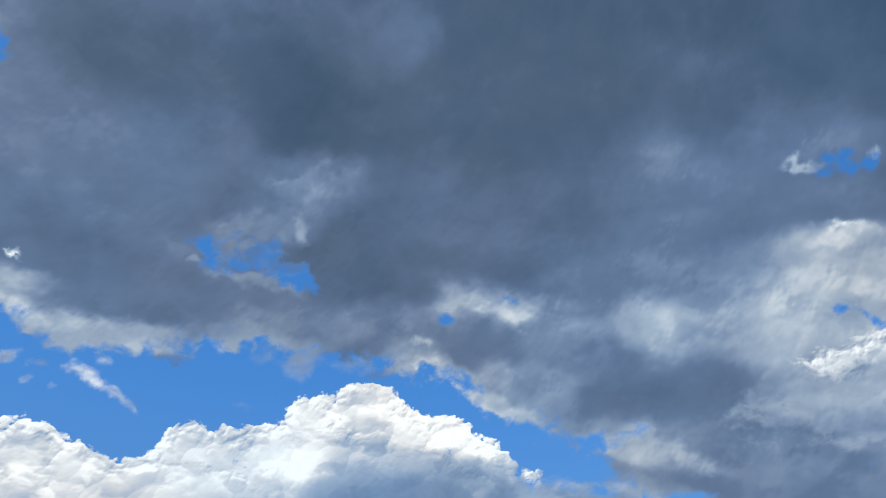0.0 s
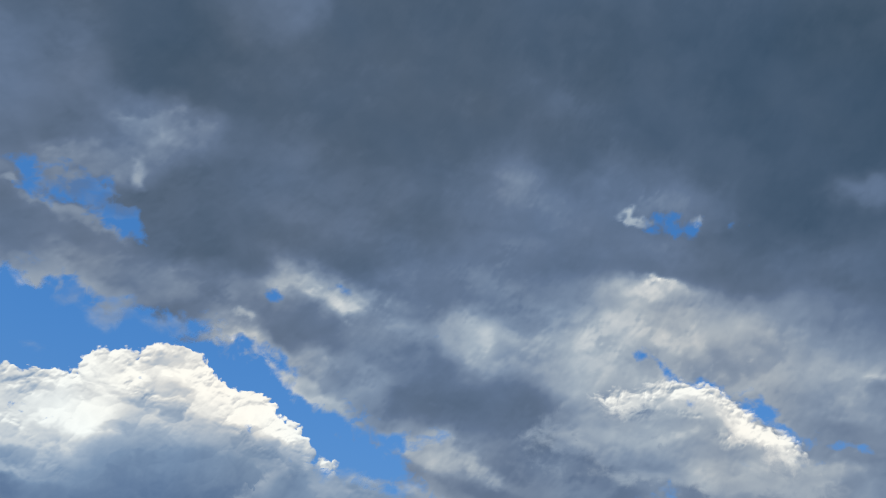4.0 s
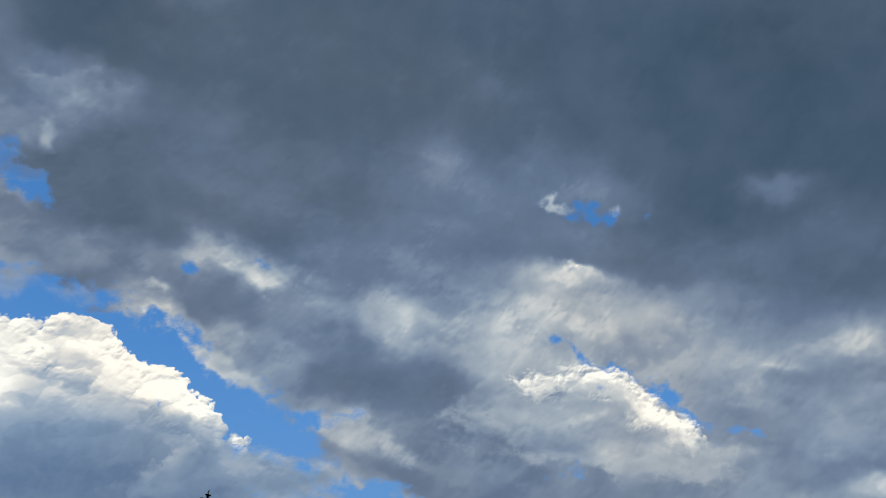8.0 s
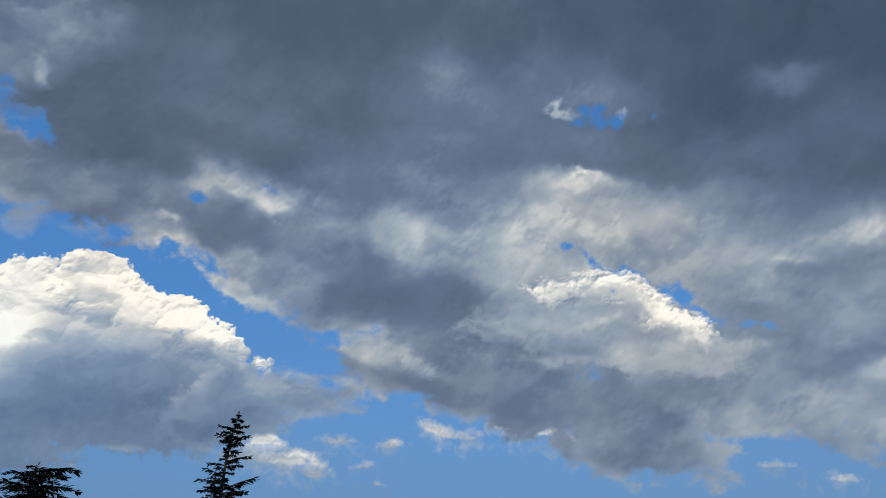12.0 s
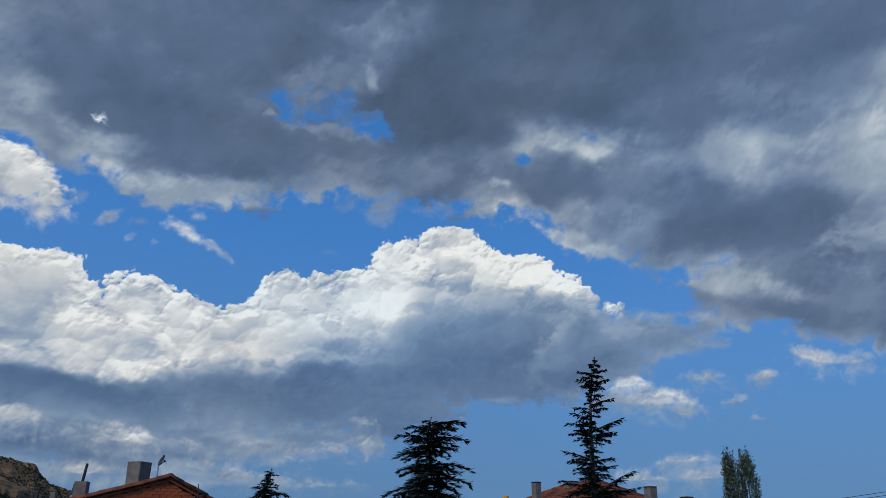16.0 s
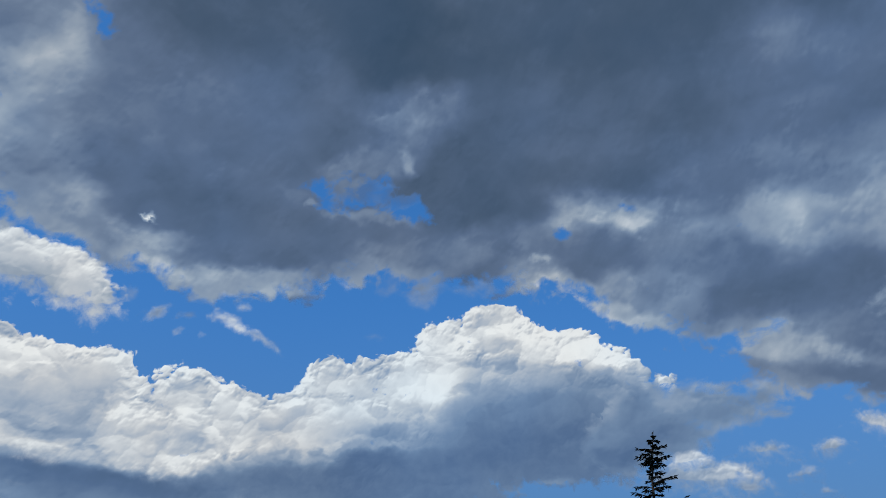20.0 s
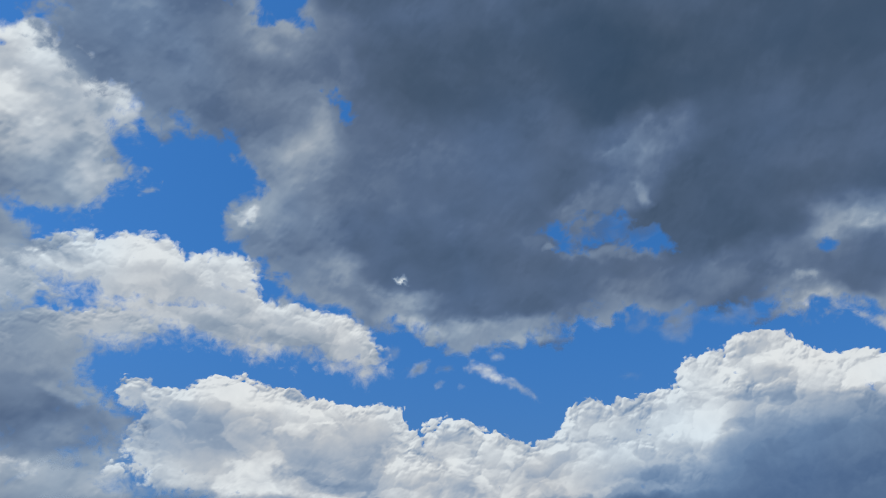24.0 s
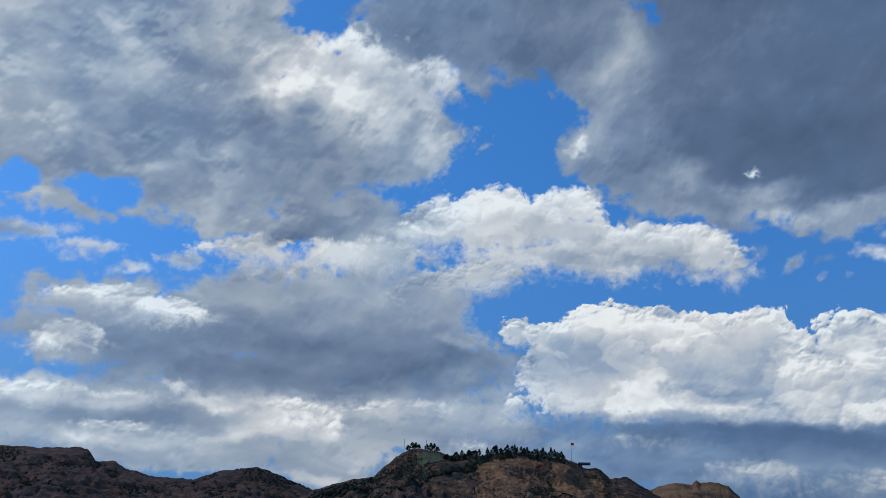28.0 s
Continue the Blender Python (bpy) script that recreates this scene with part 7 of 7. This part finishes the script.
def scrub(name, az0, az1, d0, d1, n, size, seed, bunch):
    """Bushes gathered in the gullies."""
    g = np.random.default_rng(seed)
    az, d = g.uniform(az0, az1, n), g.uniform(d0, d1, n)
    pos, z = relief(name, az, d)
    keep = (hollows(name, az, d) + 0.9 * fbm(pos / 60.0, 3, seed) < bunch) & (z > 1)
    pos[:, 2] = z - 0.7
    return np.column_stack([pos, g.uniform(size[0], size[1], n)])[keep]


def patch(name, label, hill_name, az0, az1, d0, d1, material, category):
    """A thin sheet of turf or earth lying on a hill, with a ragged outline."""
    az, d = np.meshgrid(np.linspace(az0, az1, 90), np.linspace(d0, d1, 90))
    shape = az.shape
    u, v = (2 * az.ravel() - az0 - az1) / (az1 - az0), (2 * d.ravel() - d0 - d1) / (d1 - d0)
    pos, z = relief(hill_name, az.ravel(), d.ravel())
    inside = (np.maximum(np.abs(u), np.abs(v)) + 0.25 * fbm(pos / 12.0, 3, 4) < 0.85).reshape(shape)
    pos[:, 2] = z + 0.12
    quad = inside[:-1, :-1] & inside[1:, :-1] & inside[:-1, 1:] & inside[1:, 1:]
    idx = np.arange(az.size).reshape(shape)
    faces = np.stack([idx[:-1, :-1][quad], idx[:-1, 1:][quad], idx[1:, 1:][quad], idx[1:, :-1][quad]], -1)
    return tagged(part(name, mesh_of(name, pos, faces, True), material), label, category, kind="structure")


patch("terrace_lawn", "green turf slope beside the summit", "castle_hill", -54.6, -52.2, 655, 695, MEADOW, "grass")
patch("cliff_face", "bare tan eroded cliff face below the hilltop pines", "castle_hill", -50.6, -45.3, 470, 690, CLIFF, "cliff")
patch("cliff_face", "bare tan eroded cliff face beside the viewing platform", "castle_hill", -44.9, -40.6, 505, 690, CLIFF, "cliff")
patch("terrace_track", "pale earth terrace cut into the hill", "castle_hill", -51.6, -48.9, 462, 482, BARE_EARTH, "track")
patch("terrace_track", "pale earth terrace cut into the hill", "castle_hill", -59.3, -57.0, 575, 588, BARE_EARTH, "track")
patch("meadow", "narrow green terrace below the cliff", "castle_hill", -51.2, -47.6, 448, 462, MEADOW, "grass")
patch("meadow", "dull green meadow among the hill foot trees", "castle_hill", -47.5, -38.5, 345, 372, MEADOW, "grass")
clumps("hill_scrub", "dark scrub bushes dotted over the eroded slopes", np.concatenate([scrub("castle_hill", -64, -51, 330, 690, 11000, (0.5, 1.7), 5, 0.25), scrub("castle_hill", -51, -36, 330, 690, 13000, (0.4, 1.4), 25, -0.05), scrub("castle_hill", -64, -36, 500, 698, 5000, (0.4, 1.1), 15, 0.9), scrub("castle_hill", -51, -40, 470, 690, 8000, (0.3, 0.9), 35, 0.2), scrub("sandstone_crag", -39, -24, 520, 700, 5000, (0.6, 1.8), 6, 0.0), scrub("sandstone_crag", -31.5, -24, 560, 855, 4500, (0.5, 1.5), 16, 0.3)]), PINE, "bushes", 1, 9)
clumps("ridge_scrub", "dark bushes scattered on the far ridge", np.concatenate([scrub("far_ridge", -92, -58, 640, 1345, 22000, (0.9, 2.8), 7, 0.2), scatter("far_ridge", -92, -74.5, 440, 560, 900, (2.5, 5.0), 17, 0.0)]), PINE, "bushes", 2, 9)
def along(name, line, n, wide, size, seed):
    """Trees in a loose row: line of (bearing, metres)."""
    g = np.random.default_rng(seed)
    k = g.uniform(0, len(line) - 1, n)
    az = np.interp(k, range(len(line)), [p[0] for p in line]) + g.normal(0, 0.12, n)
    d = np.interp(k, range(len(line)), [p[1] for p in line]) + g.uniform(-wide, wide, n)
    pos, z = relief(name, az, d)
    pos[:, 2] = z - 0.8
    return np.column_stack([pos, g.uniform(size[0], size[1], n)])


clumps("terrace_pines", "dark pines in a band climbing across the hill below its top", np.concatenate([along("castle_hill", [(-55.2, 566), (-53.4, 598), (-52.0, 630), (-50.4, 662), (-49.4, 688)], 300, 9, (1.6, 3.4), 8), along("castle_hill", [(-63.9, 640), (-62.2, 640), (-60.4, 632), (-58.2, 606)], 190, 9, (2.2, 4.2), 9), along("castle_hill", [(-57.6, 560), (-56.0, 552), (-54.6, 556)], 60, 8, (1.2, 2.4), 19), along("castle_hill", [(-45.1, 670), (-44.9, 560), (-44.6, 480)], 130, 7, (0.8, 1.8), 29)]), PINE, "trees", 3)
belt = np.concatenate([scatter("castle_hill", -50, -34, 290, 440, 1700, (1.8, 3.8), 10, -0.4), scatter("castle_hill", -58, -47, 320, 448, 1000, (1.8, 3.6), 20, -0.15), scatter("sandstone_crag", -38, -29, 440, 620, 1000, (2.2, 4.4), 11, -0.2)])
belt = np.concatenate([belt, belt + np.array((0.6, 0, 2.6, -0.5)), belt + np.array((-0.5, 0.4, 4.6, -0.9))])
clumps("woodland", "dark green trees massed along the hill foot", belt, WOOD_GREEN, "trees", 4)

# twin minarets and the roofs of the far quarter
for az in (-66.0, -65.45):
    m = empty("minaret", Matrix.Translation(spot(az, 420)), "pale slender minaret with a pointed cap", "minaret", "twin minarets")
    part("shaft", tube(bmesh.new(), (0, 0, 0), (0, 0, 16), 1.15, 1.0, 14), WHITE, m)
    part("balcony", tube(bmesh.new(), (0, 0, 14.2), (0, 0, 15.0), 1.2, 1.6, 14), WHITE, m)
    part("cap", tube(bmesh.new(), (0, 0, 16), (0, 0, 23.5), 1.05, 0.05, 14), GALVANISED, m, "grey lead conical cap")
for az, d, w, h, wall in ((-73.7, 330, 12, 15.3, PLASTER), (-72.2, 338, 10, 15.0, CREAM), (-70.6, 333, 13, 15.2, PLASTER)):
    b = empty("apartment_block", Matrix.Translation(spot(az, d)) @ pose(0, 0, 0, 0, 0, -az), "pale apartment block with red tiled roof at the hill foot", "building", "blocks at the hill foot")
    part("wall", boxed(-w / 2, w / 2, 0, 9, 0, h - 2.2), wall, b)
    part("roof", slab([(-w / 2 - 0.5, -0.5, h - 2.2), (w / 2 + 0.5, -0.5, h - 2.2), (w / 2 - 4, 4.5, h), (-w / 2 + 4, 4.5, h)], 0.2), PALE_TILE, b)
    part("roof_side", slab([(w / 2 + 0.5, 9.5, h - 2.2), (-w / 2 - 0.5, 9.5, h - 2.2), (-w / 2 + 4, 4.5, h), (w / 2 - 4, 4.5, h)], 0.2), PALE_TILE, b)
    for k in range(int(w / 3)):
        for s in range(3):
            x = -w / 2 + 1.5 + 3 * k
            wi = part("window", boxed(x - 0.6, x + 0.6, -0.05, 0.0, 1.4 + 3 * s, 2.8 + 3 * s), WHITE, b)
            part("pane", boxed(x - 0.5, x + 0.5, -0.07, -0.051, 1.5 + 3 * s, 2.7 + 3 * s), GLASS, wi)
    part("chimney", boxed(w / 4, w / 4 + 0.8, 3, 3.8, h - 1.2, h + 0.5), CONCRETE, b)

m = empty("minaret", Matrix.Translation(spot(-25.22, 520)), "slim dark minaret with a pointed lead cap", "minaret")
part("shaft", tube(bmesh.new(), (0, 0, 0), (0, 0, 28.1), 1.0, 0.8, 12), PLASTER, m)
part("balcony", tube(bmesh.new(), (0, 0, 26.6), (0, 0, 27.3), 0.9, 1.4, 12), PLASTER, m)
part("cap", tube(bmesh.new(), (0, 0, 28.1), (0, 0, 35.1), 1.0, 0.05, 12), DARK_METAL, m)

# ---- roof tiles and bricks, piece by piece ----
FR = math.hypot(HW / 2, HT - HE)
up_f = (0, HW / 2, HT - HE)
tiled_slope(hip_roof, (0, 0, HE), (1, 0, 0), up_f, HW, FR, lambda x, y: y < FR and x > y * (HW / 2) / FR + 0.05 and x < HW - y * (HW / 2) / FR - 0.05, 5, 51)
tiled_slope(hip_roof, (0, HL, HE), (0, -1, 0), (HW / 2, 0, HT - HE), HL, FR, lambda x, y: y < FR and x > y * (HW / 2) / FR + 0.05 and x < HL - y * (HW / 2) / FR - 0.05, 5, 52)
WR = math.hypot(2.5, 0.82)
tiled_slope(wing_roof, (-1.4, 0, 5.42), (1, 0, 0), (0, 2.5, 0.82), 6.8, WR, lambda x, y: y < WR and x > y * 1.0 / WR, 3, 53)
SL = math.hypot(XL, APEX - ZL)
tiled_slope(roof_l, (XL, DEEP, ZL), (0, -1, 0), (-XL, 0, APEX - ZL), DEEP + OVER, SL, lambda x, y: y < SL - 0.1 and x < DEEP + OVER - 0.2, 2, 54)
SR = math.hypot(XR, APEX - ZR)
tiled_slope(roof_l, (XR, -OVER, ZR), (0, 1, 0), (-XR, 0, APEX - ZR), DEEP + OVER, SR, lambda x, y: y < SR - 0.1 and x > 0.15, 2, 55)

brick_me = bpy.data.meshes.new("brick")
bm = boxed(-0.0975, 0.0975, -0.03, 0.03, -0.0435, 0.0435, bevel=0.003)
bm.to_mesh(brick_me)
bm.free()
brick_me.materials.append(BRICK)
rnd = random.Random(77)
for row in range(15):
    z = 5.27 + row * 0.091
    for k in range(31):
        x = -3.4 + k * 0.199 + (0.1 if row % 2 else 0)
        low = 5.57 if x < 0.45 else 5.2
        edge = min(over_gable(x - 0.1), over_gable(x + 0.1)) - 0.055
        if low < z < edge and x < 2.5:
            b = new("brick", brick_me)
            b.parent = gable_wall
            b.matrix_local = pose(x, 0.022 + rnd.uniform(-0.004, 0.004), z, 0, rnd.uniform(-0.6, 0.6), 0)
